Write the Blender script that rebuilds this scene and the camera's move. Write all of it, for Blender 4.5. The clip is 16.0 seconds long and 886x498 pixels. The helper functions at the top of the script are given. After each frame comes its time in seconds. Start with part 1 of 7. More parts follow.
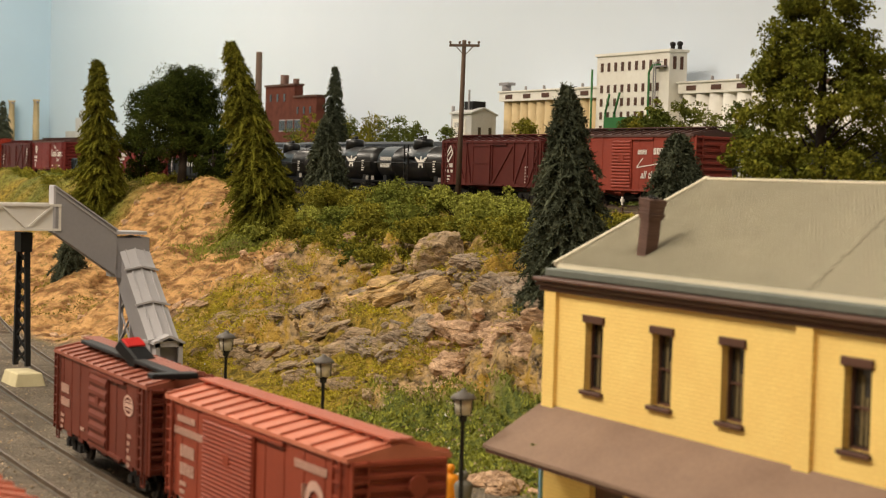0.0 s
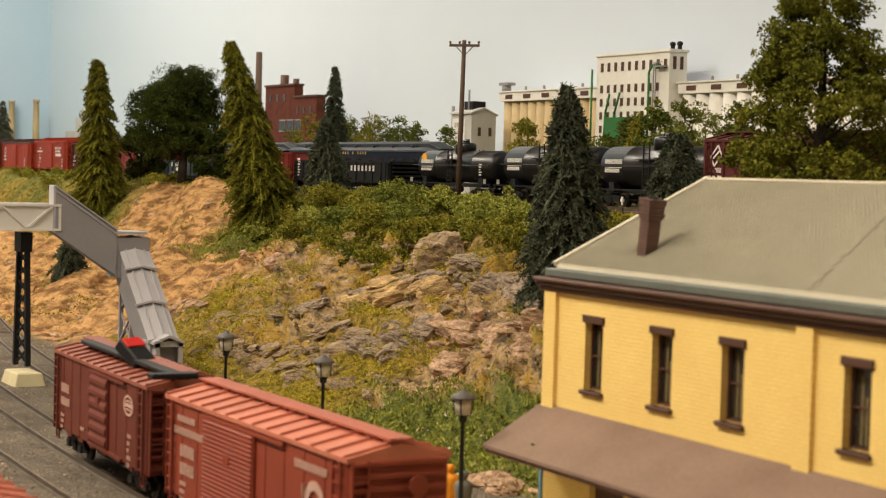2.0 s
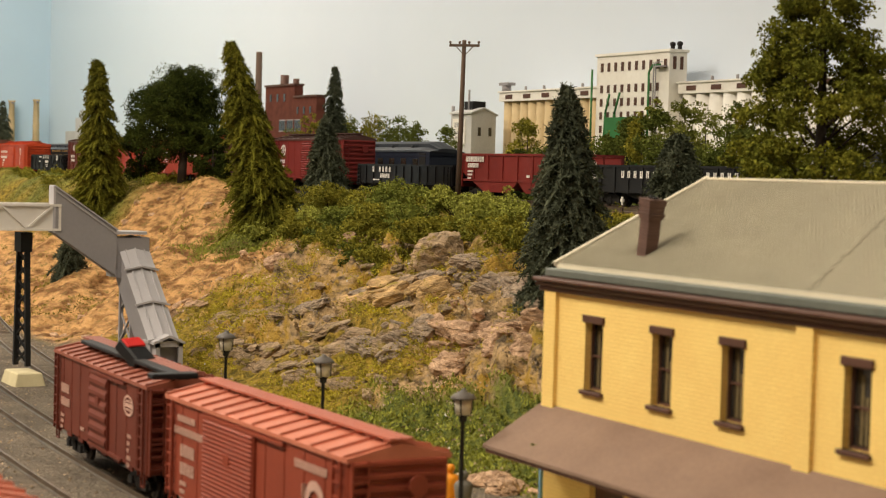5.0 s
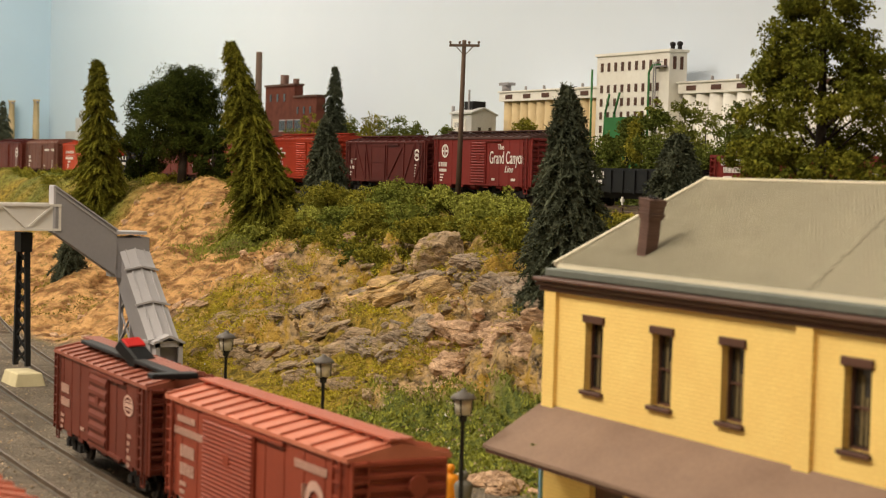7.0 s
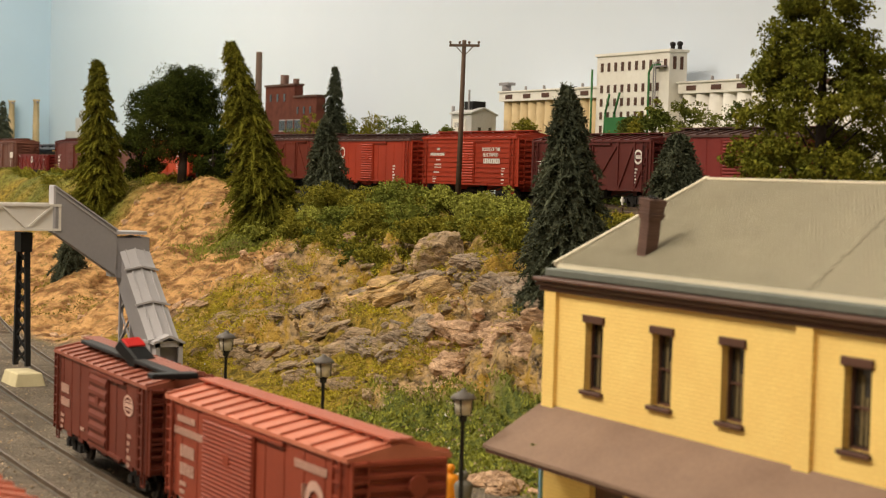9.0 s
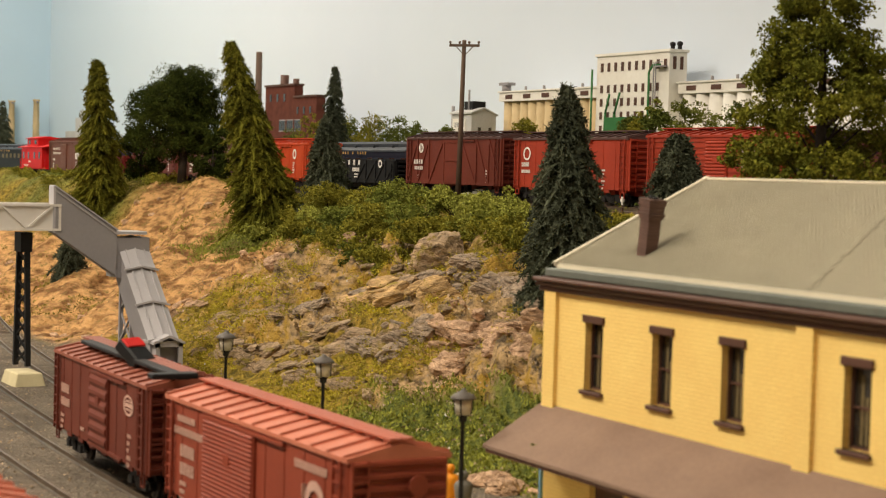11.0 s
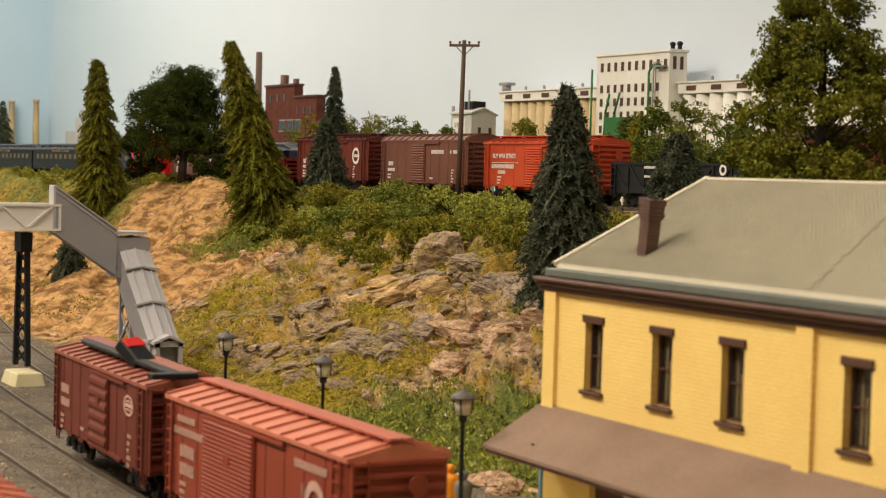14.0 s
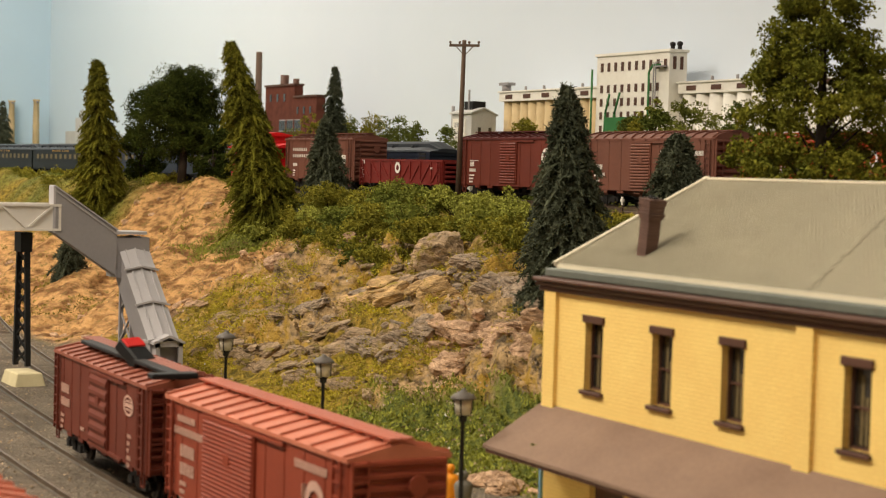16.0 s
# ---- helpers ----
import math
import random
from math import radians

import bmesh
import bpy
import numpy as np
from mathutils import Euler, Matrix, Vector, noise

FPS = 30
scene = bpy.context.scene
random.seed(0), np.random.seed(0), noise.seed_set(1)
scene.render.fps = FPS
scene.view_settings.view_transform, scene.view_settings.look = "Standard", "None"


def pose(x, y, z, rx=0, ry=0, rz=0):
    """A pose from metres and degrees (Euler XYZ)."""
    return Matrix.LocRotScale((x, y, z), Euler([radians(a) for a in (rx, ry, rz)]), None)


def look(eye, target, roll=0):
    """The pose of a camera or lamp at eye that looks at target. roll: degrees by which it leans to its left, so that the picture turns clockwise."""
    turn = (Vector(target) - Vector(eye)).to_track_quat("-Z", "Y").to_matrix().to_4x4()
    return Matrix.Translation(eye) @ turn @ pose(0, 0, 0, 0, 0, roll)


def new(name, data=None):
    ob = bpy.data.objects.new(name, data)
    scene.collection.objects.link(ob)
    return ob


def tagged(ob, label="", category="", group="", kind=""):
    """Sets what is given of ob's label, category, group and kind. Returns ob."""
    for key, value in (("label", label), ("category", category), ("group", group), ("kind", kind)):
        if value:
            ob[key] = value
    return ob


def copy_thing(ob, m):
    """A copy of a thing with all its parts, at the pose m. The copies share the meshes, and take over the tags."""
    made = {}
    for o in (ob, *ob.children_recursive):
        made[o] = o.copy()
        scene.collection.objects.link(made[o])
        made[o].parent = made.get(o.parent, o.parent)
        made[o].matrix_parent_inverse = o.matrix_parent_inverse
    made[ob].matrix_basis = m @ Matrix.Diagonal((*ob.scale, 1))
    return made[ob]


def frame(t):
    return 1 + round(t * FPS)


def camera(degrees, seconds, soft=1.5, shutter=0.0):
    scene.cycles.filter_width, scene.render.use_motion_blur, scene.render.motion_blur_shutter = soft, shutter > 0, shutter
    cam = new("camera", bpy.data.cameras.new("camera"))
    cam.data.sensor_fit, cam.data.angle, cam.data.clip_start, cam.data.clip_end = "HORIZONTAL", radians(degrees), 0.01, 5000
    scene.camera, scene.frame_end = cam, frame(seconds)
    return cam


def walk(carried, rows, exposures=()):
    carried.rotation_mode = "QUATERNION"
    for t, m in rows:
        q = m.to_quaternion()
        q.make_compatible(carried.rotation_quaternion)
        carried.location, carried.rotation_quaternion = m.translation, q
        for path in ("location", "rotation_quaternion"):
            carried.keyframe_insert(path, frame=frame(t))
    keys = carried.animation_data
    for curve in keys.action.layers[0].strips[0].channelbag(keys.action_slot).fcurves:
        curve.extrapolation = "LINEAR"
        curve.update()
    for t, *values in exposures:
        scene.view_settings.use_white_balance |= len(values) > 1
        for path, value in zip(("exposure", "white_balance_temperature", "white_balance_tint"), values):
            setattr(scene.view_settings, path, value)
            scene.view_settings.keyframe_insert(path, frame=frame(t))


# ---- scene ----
K = 1 / 87.1            # HO scale: all sizes below are prototype metres times K
SPAN = 16.0
cam = camera(28.84, SPAN, soft=1.15)
cam.data.dof.use_dof = True
cam.data.dof.focus_distance = 112 * K
cam.data.dof.aperture_fstop = 41.0


def P(x, y, z, rx=0, ry=0, rz=0):
    return pose(x * K, y * K, z * K, rx, ry, rz)


EYE = Vector((0, 0, 11.2 * K))
HEAD, DIP, ROLL = radians(60.5), radians(2.5), 1.575
AIM = EYE + Vector((-math.sin(HEAD) * math.cos(DIP), math.cos(HEAD) * math.cos(DIP), -math.sin(DIP)))
walk(cam, [(0.0, look(EYE, AIM, ROLL)), (SPAN, look(EYE, AIM, ROLL))], exposures=[(0.0, 0.0), (SPAN, 0.0)])

# ---- light: the train room's unseen ceiling panels, one added for the backdrop, and a dim room ----
world = bpy.data.worlds.new("room_air")
world.use_nodes = True
scene.world = world
world.node_tree.nodes["Background"].inputs[0].default_value = (0.8, 0.88, 1.0, 1)
world.node_tree.nodes["Background"].inputs[1].default_value = 0.05


def panel_light(x, y, z, w, d, power, tint):
    data = bpy.data.lights.new("ceiling_panel_light", "AREA")
    data.shape, data.size, data.size_y, data.energy, data.color = "RECTANGLE", w * K, d * K, power, tint
    ob = new("ceiling_panel_light", data)
    ob.matrix_basis = P(x, y, z)
    return ob


CEIL = 118.0
WARM = (1.0, 0.885, 0.725)
# the panel at x -235 is an addition that brightens the backdrop wall
PANELS = [(-150, -55, 70, 28, 31.0), (-40, -60, 70, 28, 31.0), (-265, 15, 50, 24, 16.0), (-235, 58, 90, 14, 8.6), (30, 30, 40, 24, 3.0)]
for px, py, pw, pd, pe in PANELS:
    panel_light(px, py, CEIL - 1.2, pw, pd, pe, WARM)


# ---- materials ----
def lin(c):
    return tuple(v / 12.92 if v <= 0.04045 else ((v + 0.055) / 1.055) ** 2.4 for v in c)


def mat(name, col, col2=None, scale=1.0, rough=0.7, metal=0.0, bump=0.15, fine=14.0, vary=0.0, island=0.0, spec=0.3, stretch=(1, 1, 1), glass=0.0, glow=0.0, deep=0.06):
    """A painted or natural surface: two noises mix two colours, the finer one also gives relief. Scales are per prototype metre."""
    m = bpy.data.materials.new(name)
    m.use_nodes = True
    nt = m.node_tree
    bs = nt.nodes["Principled BSDF"]
    ln = nt.links.new
    tc = nt.nodes.new("ShaderNodeTexCoord")
    mp = nt.nodes.new("ShaderNodeMapping")
    mp.inputs["Scale"].default_value = [s / K for s in stretch]
    ln(tc.outputs["Object"], mp.inputs["Vector"])
    big, small = nt.nodes.new("ShaderNodeTexNoise"), nt.nodes.new("ShaderNodeTexNoise")
    big.inputs["Scale"].default_value, small.inputs["Scale"].default_value = scale, fine
    big.inputs["Detail"].default_value, small.inputs["Detail"].default_value = 6, 3
    for n in (big, small):
        ln(mp.outputs[0], n.inputs["Vector"])
    add = nt.nodes.new("ShaderNodeMath")
    add.operation = "MULTIPLY_ADD"
    add.inputs[1].default_value = 0.45
    ln(small.outputs[0], add.inputs[0])
    ln(big.outputs[0], add.inputs[2])
    ramp = nt.nodes.new("ShaderNodeMapRange")
    ramp.inputs[1].default_value, ramp.inputs[2].default_value = 0.5, 0.98
    ln(add.outputs[0], ramp.inputs[0])
    mix = nt.nodes.new("ShaderNodeMix")
    mix.data_type = "RGBA"
    col2 = col2 or tuple(0.72 * v for v in col)
    mix.inputs[6].default_value, mix.inputs[7].default_value = (*col, 1), (*col2, 1)
    ln(ramp.outputs[0], mix.inputs[0])
    out = mix.outputs[2]
    if vary or island:
        hsv = nt.nodes.new("ShaderNodeHueSaturation")
        rng = nt.nodes.new("ShaderNodeMapRange")
        w = vary or island
        rng.inputs[3].default_value, rng.inputs[4].default_value = 1 - w, 1 + w
        if vary:
            ln(nt.nodes.new("ShaderNodeObjectInfo").outputs["Random"], rng.inputs[0])
        else:
            ln(nt.nodes.new("ShaderNodeNewGeometry").outputs["Random Per Island"], rng.inputs[0])
        ln(rng.outputs[0], hsv.inputs["Value"])
        ln(out, hsv.inputs["Color"])
        out = hsv.outputs[0]
    ln(out, bs.inputs["Base Color"])
    bs.inputs["Roughness"].default_value, bs.inputs["Metallic"].default_value = rough, metal
    bs.inputs["Specular IOR Level"].default_value = spec
    if glass:
        bs.inputs["Transmission Weight"].default_value = glass
    if glow:
        ln(out, bs.inputs["Emission Color"])
        bs.inputs["Emission Strength"].default_value = glow
    if bump:
        b = nt.nodes.new("ShaderNodeBump")
        b.inputs["Strength"].default_value, b.inputs["Distance"].default_value = bump, deep * K
        ln(add.outputs[0], b.inputs["Height"])
        ln(b.outputs[0], bs.inputs["Normal"])
    return m


def paint(name, r, g, b, rough=0.55, dirt=0.75, **kw):
    c = lin((r / 255, g / 255, b / 255))
    return mat(name, c, tuple(dirt * v for v in c), scale=0.35, fine=5, rough=rough, bump=0.08, **kw)


M = {
    "brown": paint("freight_brown_paint", 104, 45, 32),
    "yardbrown": paint("weathered_brown_paint", 108, 50, 36),
    # paler than the sides: light from above is put into this roof colour
    "yardroof": paint("lit_brown_roof", 146, 84, 66),
    "lanternroof": paint("dark_grey_lantern_top", 96, 90, 84),
    "dark": paint("dark_oxide_paint", 86, 35, 30),
    "oxide": paint("oxide_red_paint", 118, 40, 35),
    "red": paint("bright_freight_red", 156, 53, 30),
    "orange": paint("orange_red_paint", 186, 70, 34),
    "rust": paint("faded_red_brown", 138, 58, 44),
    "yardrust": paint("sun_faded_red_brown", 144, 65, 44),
    "faded": paint("faded_white_lettering", 205, 165, 148),
    "bo": paint("dull_brown_paint", 112, 70, 56),
    "maroon": paint("maroon_red_paint", 116, 37, 31),
    "caboose": paint("scarlet_paint", 208, 22, 24),
    "black": paint("satin_black_paint", 22, 21, 22, rough=0.32, spec=0.5),
    "gblack": paint("dull_black_paint", 25, 25, 26, rough=0.6),
    "navy": paint("dark_blue_coach_paint", 30, 36, 50, rough=0.45),
    "coachgreen": paint("dark_green_grey_coach_paint", 22, 27, 28, rough=0.55),
    "coachroof": paint("grey_coach_roof", 42, 46, 52, rough=0.55),
    "white": paint("white_lettering", 226, 220, 212, dirt=0.85),
    "yellow": paint("yellow_orange_emblem", 236, 170, 40),
    "gold": paint("gold_lettering", 205, 165, 95),
    "blue": paint("blue_emblem", 60, 90, 150),
    "iron": paint("blackened_iron", 30, 27, 25, rough=0.6),
    "wheel": mat("worn_wheel_steel", (0.10, 0.085, 0.075), (0.03, 0.026, 0.024), rough=0.45, metal=0.6),
    "railtop": mat("weathered_rail_steel", (0.22, 0.17, 0.12), (0.10, 0.07, 0.05), rough=0.4, metal=0.7),
    "tie": mat("weathered_tie_wood", (0.19, 0.14, 0.10), (0.10, 0.075, 0.055), scale=2, rough=0.9, vary=0.25, stretch=(3, 0.5, 3)),
    # board and roof paler than the car side, with overhead light in the colour
    "walkway": paint("lit_running_board_wood", 176, 98, 76, dirt=0.8),
    "rooflit": paint("lit_red_brown_roof", 194, 116, 90),
    "roofdark": paint("sooty_car_roof", 84, 58, 52),
    "cream": mat("cream_yellow_painted_brick", (0.90, 0.655, 0.215), (0.84, 0.575, 0.18), scale=0.6, fine=6, rough=0.75, bump=0.2),
    "chocolate": paint("dark_chocolate_trim", 88, 60, 48, dirt=0.8),
    "joint": mat("shingle_joint_shade", (0.30, 0.275, 0.20), (0.25, 0.23, 0.17), rough=0.9),
    "shingle": mat("grey_green_shingle", (0.69, 0.62, 0.47), (0.58, 0.525, 0.40), scale=0.5, fine=7, rough=0.8, vary=0.05),
    "gutter": paint("grey_green_metal_gutter", 102, 106, 97),
    "canopy": mat("brown_felt_canopy", (0.235, 0.155, 0.11), (0.165, 0.105, 0.075), scale=0.4, fine=9, rough=0.9),
    "chimneybrick": mat("brown_chimney_brick", (0.15, 0.085, 0.06), (0.09, 0.05, 0.04), scale=2, rough=0.85, vary=0.12),
    "glass": mat("dark_window_glass", (0.03, 0.025, 0.02), (0.02, 0.018, 0.015), rough=0.08, bump=0, spec=0.6),
    "curtain": paint("pale_curtain", 118, 104, 70),
    "grey": paint("pale_grey_plastic", 178, 174, 176, dirt=0.9),
    "midgrey": paint("mid_grey_plastic", 150, 146, 148, dirt=0.85),
    "offwhite": paint("off_white_truss_paint", 222, 216, 208, dirt=0.92),
    "concrete": mat("cast_concrete", (0.62, 0.54, 0.33), (0.50, 0.43, 0.26), scale=1, rough=0.85),
    "elevator": mat("white_elevator_wall", (0.80, 0.77, 0.70), (0.70, 0.66, 0.59), scale=0.25, fine=2, rough=0.8),
    "silo": mat("tan_silo_concrete", (0.60, 0.46, 0.26), (0.50, 0.38, 0.21), scale=0.3, fine=2, rough=0.85),
    "greenpipe": paint("green_grain_spout", 50, 112, 58),
    "brick": mat("red_factory_brick", (0.135, 0.045, 0.03), (0.085, 0.028, 0.02), spec=0.1, scale=1, fine=6, rough=0.85),
    "corrugated": paint("pale_corrugated_siding", 200, 198, 194),
    "bark": mat("brown_bark", (0.05, 0.036, 0.026), (0.025, 0.018, 0.013), scale=2, rough=0.9, bump=0.5, stretch=(1, 1, 0.3)),
    "polewood": mat("brown_pole_wood", (0.12, 0.075, 0.05), (0.07, 0.045, 0.032), scale=2, rough=0.85, stretch=(4, 4, 0.3)),
    "conifer": mat("olive_green_needles", (0.185, 0.172, 0.020), (0.062, 0.066, 0.009), scale=0.4, rough=0.9, bump=0, island=0.35, spec=0.04),
    "spruce": mat("dark_blue_green_needles", (0.10, 0.11, 0.07), (0.042, 0.05, 0.033), scale=0.4, rough=0.9, bump=0, island=0.35, spec=0.04),
    "leafback": mat("shaded_green_leaves", (0.135, 0.155, 0.03), (0.062, 0.08, 0.016), scale=0.3, rough=0.8, bump=0, island=0.45, spec=0.04),
    "leafpale": mat("pale_green_leaves", (0.235, 0.24, 0.05), (0.11, 0.125, 0.026), scale=0.3, rough=0.8, bump=0, island=0.45, spec=0.04),
    "leaf": mat("deep_green_leaves", (0.052, 0.066, 0.011), (0.022, 0.032, 0.006), scale=0.3, rough=0.8, bump=0, island=0.4, spec=0.04),
    "leaf2": mat("yellow_green_leaves", (0.34, 0.34, 0.065), (0.18, 0.195, 0.036), scale=0.3, rough=0.8, bump=0, island=0.4, spec=0.04),
    "leaf3": mat("mid_green_leaves", (0.25, 0.265, 0.048), (0.11, 0.135, 0.026), scale=0.3, rough=0.8, bump=0, island=0.4, spec=0.04),
    "leafloose": mat("olive_and_yellow_leaves", (0.20, 0.19, 0.022), (0.07, 0.085, 0.012), scale=0.5, rough=0.8, bump=0, island=0.4, spec=0.04),
    "leafolive": mat("olive_leaves", (0.31, 0.275, 0.036), (0.13, 0.128, 0.019), scale=0.3, rough=0.8, bump=0, island=0.4, spec=0.04),
    "rock": mat("grey_brown_rock", (0.58, 0.41, 0.25), (0.13, 0.10, 0.07), scale=1.7, fine=9, rough=0.9, bump=1.0, deep=0.3, spec=0.1, stretch=(1, 1, 2.4)),
    "rockochre": mat("ochre_layered_rock", (0.78, 0.51, 0.23), (0.20, 0.13, 0.07), scale=1.7, fine=9, rough=0.9, bump=1.0, deep=0.3, spec=0.1, stretch=(0.7, 0.7, 3.0)),
    "rockpink": mat("pinkish_brown_rock", (0.78, 0.52, 0.33), (0.20, 0.12, 0.075), scale=1.7, fine=9, rough=0.9, bump=1.0, deep=0.3, spec=0.1, stretch=(1, 1, 2.2)),
    "rockgrey": mat("dark_grey_rock", (0.58, 0.44, 0.31), (0.085, 0.068, 0.055), scale=1.7, fine=9, rough=0.9, bump=1.0, deep=0.3, spec=0.1, stretch=(1, 1, 2.2)),
    "sky": mat("painted_sky_wall", (0.66, 0.725, 0.81), (0.62, 0.69, 0.78), scale=0.02, fine=0.1, rough=0.95, bump=0),
    "skyblue": mat("painted_blue_sky_wall", (0.47, 0.62, 0.74), (0.44, 0.58, 0.70), scale=0.02, fine=0.1, rough=0.95, bump=0),
    "plaster": mat("white_ceiling_plaster", (0.75, 0.74, 0.72), (0.7, 0.69, 0.67), scale=0.05, rough=0.95, bump=0),
    "roomwall": mat("beige_room_wall", (0.55, 0.5, 0.42), (0.5, 0.45, 0.38), scale=0.05, rough=0.95, bump=0),
    "fixture": mat("glowing_lamp_diffuser", (1, 0.92, 0.8), (1, 0.92, 0.8), bump=0, glow=3.0),
    "lampglass": mat("frosted_lantern_glass", (0.62, 0.56, 0.44), (0.46, 0.41, 0.32), rough=0.3, bump=0),
    "fabricorange": paint("orange_painted_figure", 236, 150, 30),
    "figgrey": paint("grey_painted_figure", 110, 106, 96),
    "ladderblue": paint("pale_blue_plastic", 120, 165, 200),
    "redplastic": paint("red_plastic", 215, 40, 36),
}


# ---- mesh building, in prototype metres ----
def box(bm, x0, x1, y0, y1, z0, z1):
    v = [bm.verts.new((x, y, z)) for x in (x0, x1) for y in (y0, y1) for z in (z0, z1)]
    for q in ((0, 1, 3, 2), (4, 6, 7, 5), (0, 4, 5, 1), (2, 3, 7, 6), (0, 2, 6, 4), (1, 5, 7, 3)):
        bm.faces.new([v[i] for i in q])


def beam(bm, a, b, w, h=None):
    """A square bar from a to b."""
    a, b = Vector(a), Vector(b)
    d = (b - a).normalized()
    up = Vector((0, 0, 1)) if abs(d.z) < 0.95 else Vector((0, 1, 0))
    r = d.cross(up).normalized() * w / 2
    u = r.cross(d).normalized() * (h or w) / 2
    v = [bm.verts.new(p + sr * r + su * u) for p in (a, b) for sr, su in ((-1, -1), (1, -1), (1, 1), (-1, 1))]
    for q in ((0, 1, 2, 3), (7, 6, 5, 4), (0, 4, 5, 1), (1, 5, 6, 2), (2, 6, 7, 3), (3, 7, 4, 0)):
        bm.faces.new([v[i] for i in q])


def tube(bm, a, b, r0, r1=None, n=12, caps=True):
    a, b = Vector(a), Vector(b)
    r1 = r0 if r1 is None else r1
    d = (b - a).normalized()
    up = Vector((0, 0, 1)) if abs(d.z) < 0.95 else Vector((1, 0, 0))
    u = d.cross(up).normalized()
    w = d.cross(u).normalized()
    rings = []
    for c, r in ((a, r0), (b, r1)):
        rings.append([bm.verts.new(c + (u * math.cos(k * math.tau / n) + w * math.sin(k * math.tau / n)) * r) for k in range(n)])
    for k in range(n):
        f = bm.faces.new((rings[0][k], rings[0][(k + 1) % n], rings[1][(k + 1) % n], rings[1][k]))
        f.smooth = n > 6
    if caps:
        bm.faces.new(rings[0][::-1])
        bm.faces.new(rings[1])


def extrude(bm, pts, axis, a, b):
    """A flat outline pushed along x ('x': pts are y, z), y ('y': x, z) or z ('z': x, y) from a to b."""
    def put(p, t):
        return {"x": (t, p[0], p[1]), "y": (p[0], t, p[1]), "z": (p[0], p[1], t)}[axis]
    lo, hi = [bm.verts.new(put(p, a)) for p in pts], [bm.verts.new(put(p, b)) for p in pts]
    n = len(pts)
    for k in range(n):
        bm.faces.new((lo[k], lo[(k + 1) % n], hi[(k + 1) % n], hi[k]))
    bm.faces.new(lo[::-1])
    bm.faces.new(hi)


def lathe(bm, rings, axis="z", n=20, c=(0, 0, 0)):
    """A turned shape: rings of (height, radius)."""
    loops = []
    for h, r in rings:
        loop = []
        for k in range(n):
            a, b = r * math.cos(k * math.tau / n), r * math.sin(k * math.tau / n)
            loop.append(bm.verts.new(Vector(c) + Vector((a, b, h) if axis == "z" else (h, a, b))))
        loops.append(loop)
    for p, q in zip(loops, loops[1:]):
        for k in range(n):
            bm.faces.new((p[k], p[(k + 1) % n], q[(k + 1) % n], q[k])).smooth = True
    bm.faces.new(loops[0][::-1])
    bm.faces.new(loops[-1])


def soften(bm, w):
    bmesh.ops.bevel(bm, geom=bm.edges[:], offset=w, segments=1, affect="EDGES")


def finish(bm, name, material):
    bmesh.ops.recalc_face_normals(bm, faces=bm.faces)
    bm.transform(Matrix.Diagonal((K, K, K, 1)))
    me = bpy.data.meshes.new(name)
    bm.to_mesh(me)
    bm.free()
    me.materials.append(material)
    return me


def part(name, bm, material, parent=None, label="", at=None):
    ob = new(name, finish(bm, name, material))
    ob.parent = parent
    if at is not None:
        ob.matrix_basis = at
    if label:
        tagged(ob, label)
    return ob


def piece(name, mesh, parent, at):
    ob = new(name, mesh)
    ob.parent = parent
    ob.matrix_basis = at
    return ob


def mesh_of(name, verts, faces, material, smooth=False):
    me = bpy.data.meshes.new(name)
    me.from_pydata((np.asarray(verts, dtype=float) * K).tolist(), [], faces)
    me.materials.append(material)
    if smooth:
        me.polygons.foreach_set("use_smooth", [True] * len(me.polygons))
    me.update()
    return me


def thing(name, at, label, category, group="", kind=""):
    ob = new(name)
    ob.empty_display_size = 0.01
    ob.matrix_basis = at
    return tagged(ob, label, category, group, kind)


def islands(name, bm, material, parent, label=""):
    """One part for every separate piece of the bmesh."""
    left = set(bm.verts)
    while left:
        seed = left.pop()
        group, stack = {seed}, [seed]
        while stack:
            for e in stack.pop().link_edges:
                for v in e.verts:
                    if v not in group:
                        group.add(v), stack.append(v)
        left -= group
        one = bmesh.new()
        order = sorted(group, key=lambda v: v.index)
        idx = {v: one.verts.new(v.co) for v in order}
        for f in {f for v in group for f in v.link_faces}:
            one.faces.new([idx[v] for v in f.verts])
        part(name, one, material, parent, label)
    bm.free()


def pierced(bm, xs, zs, y0, y1, holes):
    """A wall in the xz plane from y0 to y1 with the cells (i, j) in holes left open, as one connected sheet."""
    nx, nz_ = len(xs) - 1, len(zs) - 1
    v = {(i, j, k): bm.verts.new((xs[i], y, zs[j])) for i in range(nx + 1) for j in range(nz_ + 1) for k, y in enumerate((y0, y1))}

    def full(i, j):
        return 0 <= i < nx and 0 <= j < nz_ and (i, j) not in holes
    for i in range(nx):
        for j in range(nz_):
            if full(i, j):
                for k in (0, 1):
                    bm.faces.new([v[q] for q in ((i, j, k), (i + 1, j, k), (i + 1, j + 1, k), (i, j + 1, k))])
                for (di, dj), (a, b) in (((-1, 0), ((i, j), (i, j + 1))), ((1, 0), ((i + 1, j), (i + 1, j + 1))), ((0, -1), ((i, j), (i + 1, j))), ((0, 1), ((i, j + 1), (i + 1, j + 1)))):
                    if not full(i + di, j + dj):
                        bm.faces.new([v[q] for q in ((*a, 0), (*b, 0), (*b, 1), (*a, 1))])


def solid(name, bm, material, at, label, category="", group="", kind=""):
    return tagged(part(name, bm, material, None, "", at), label, category, group, kind)


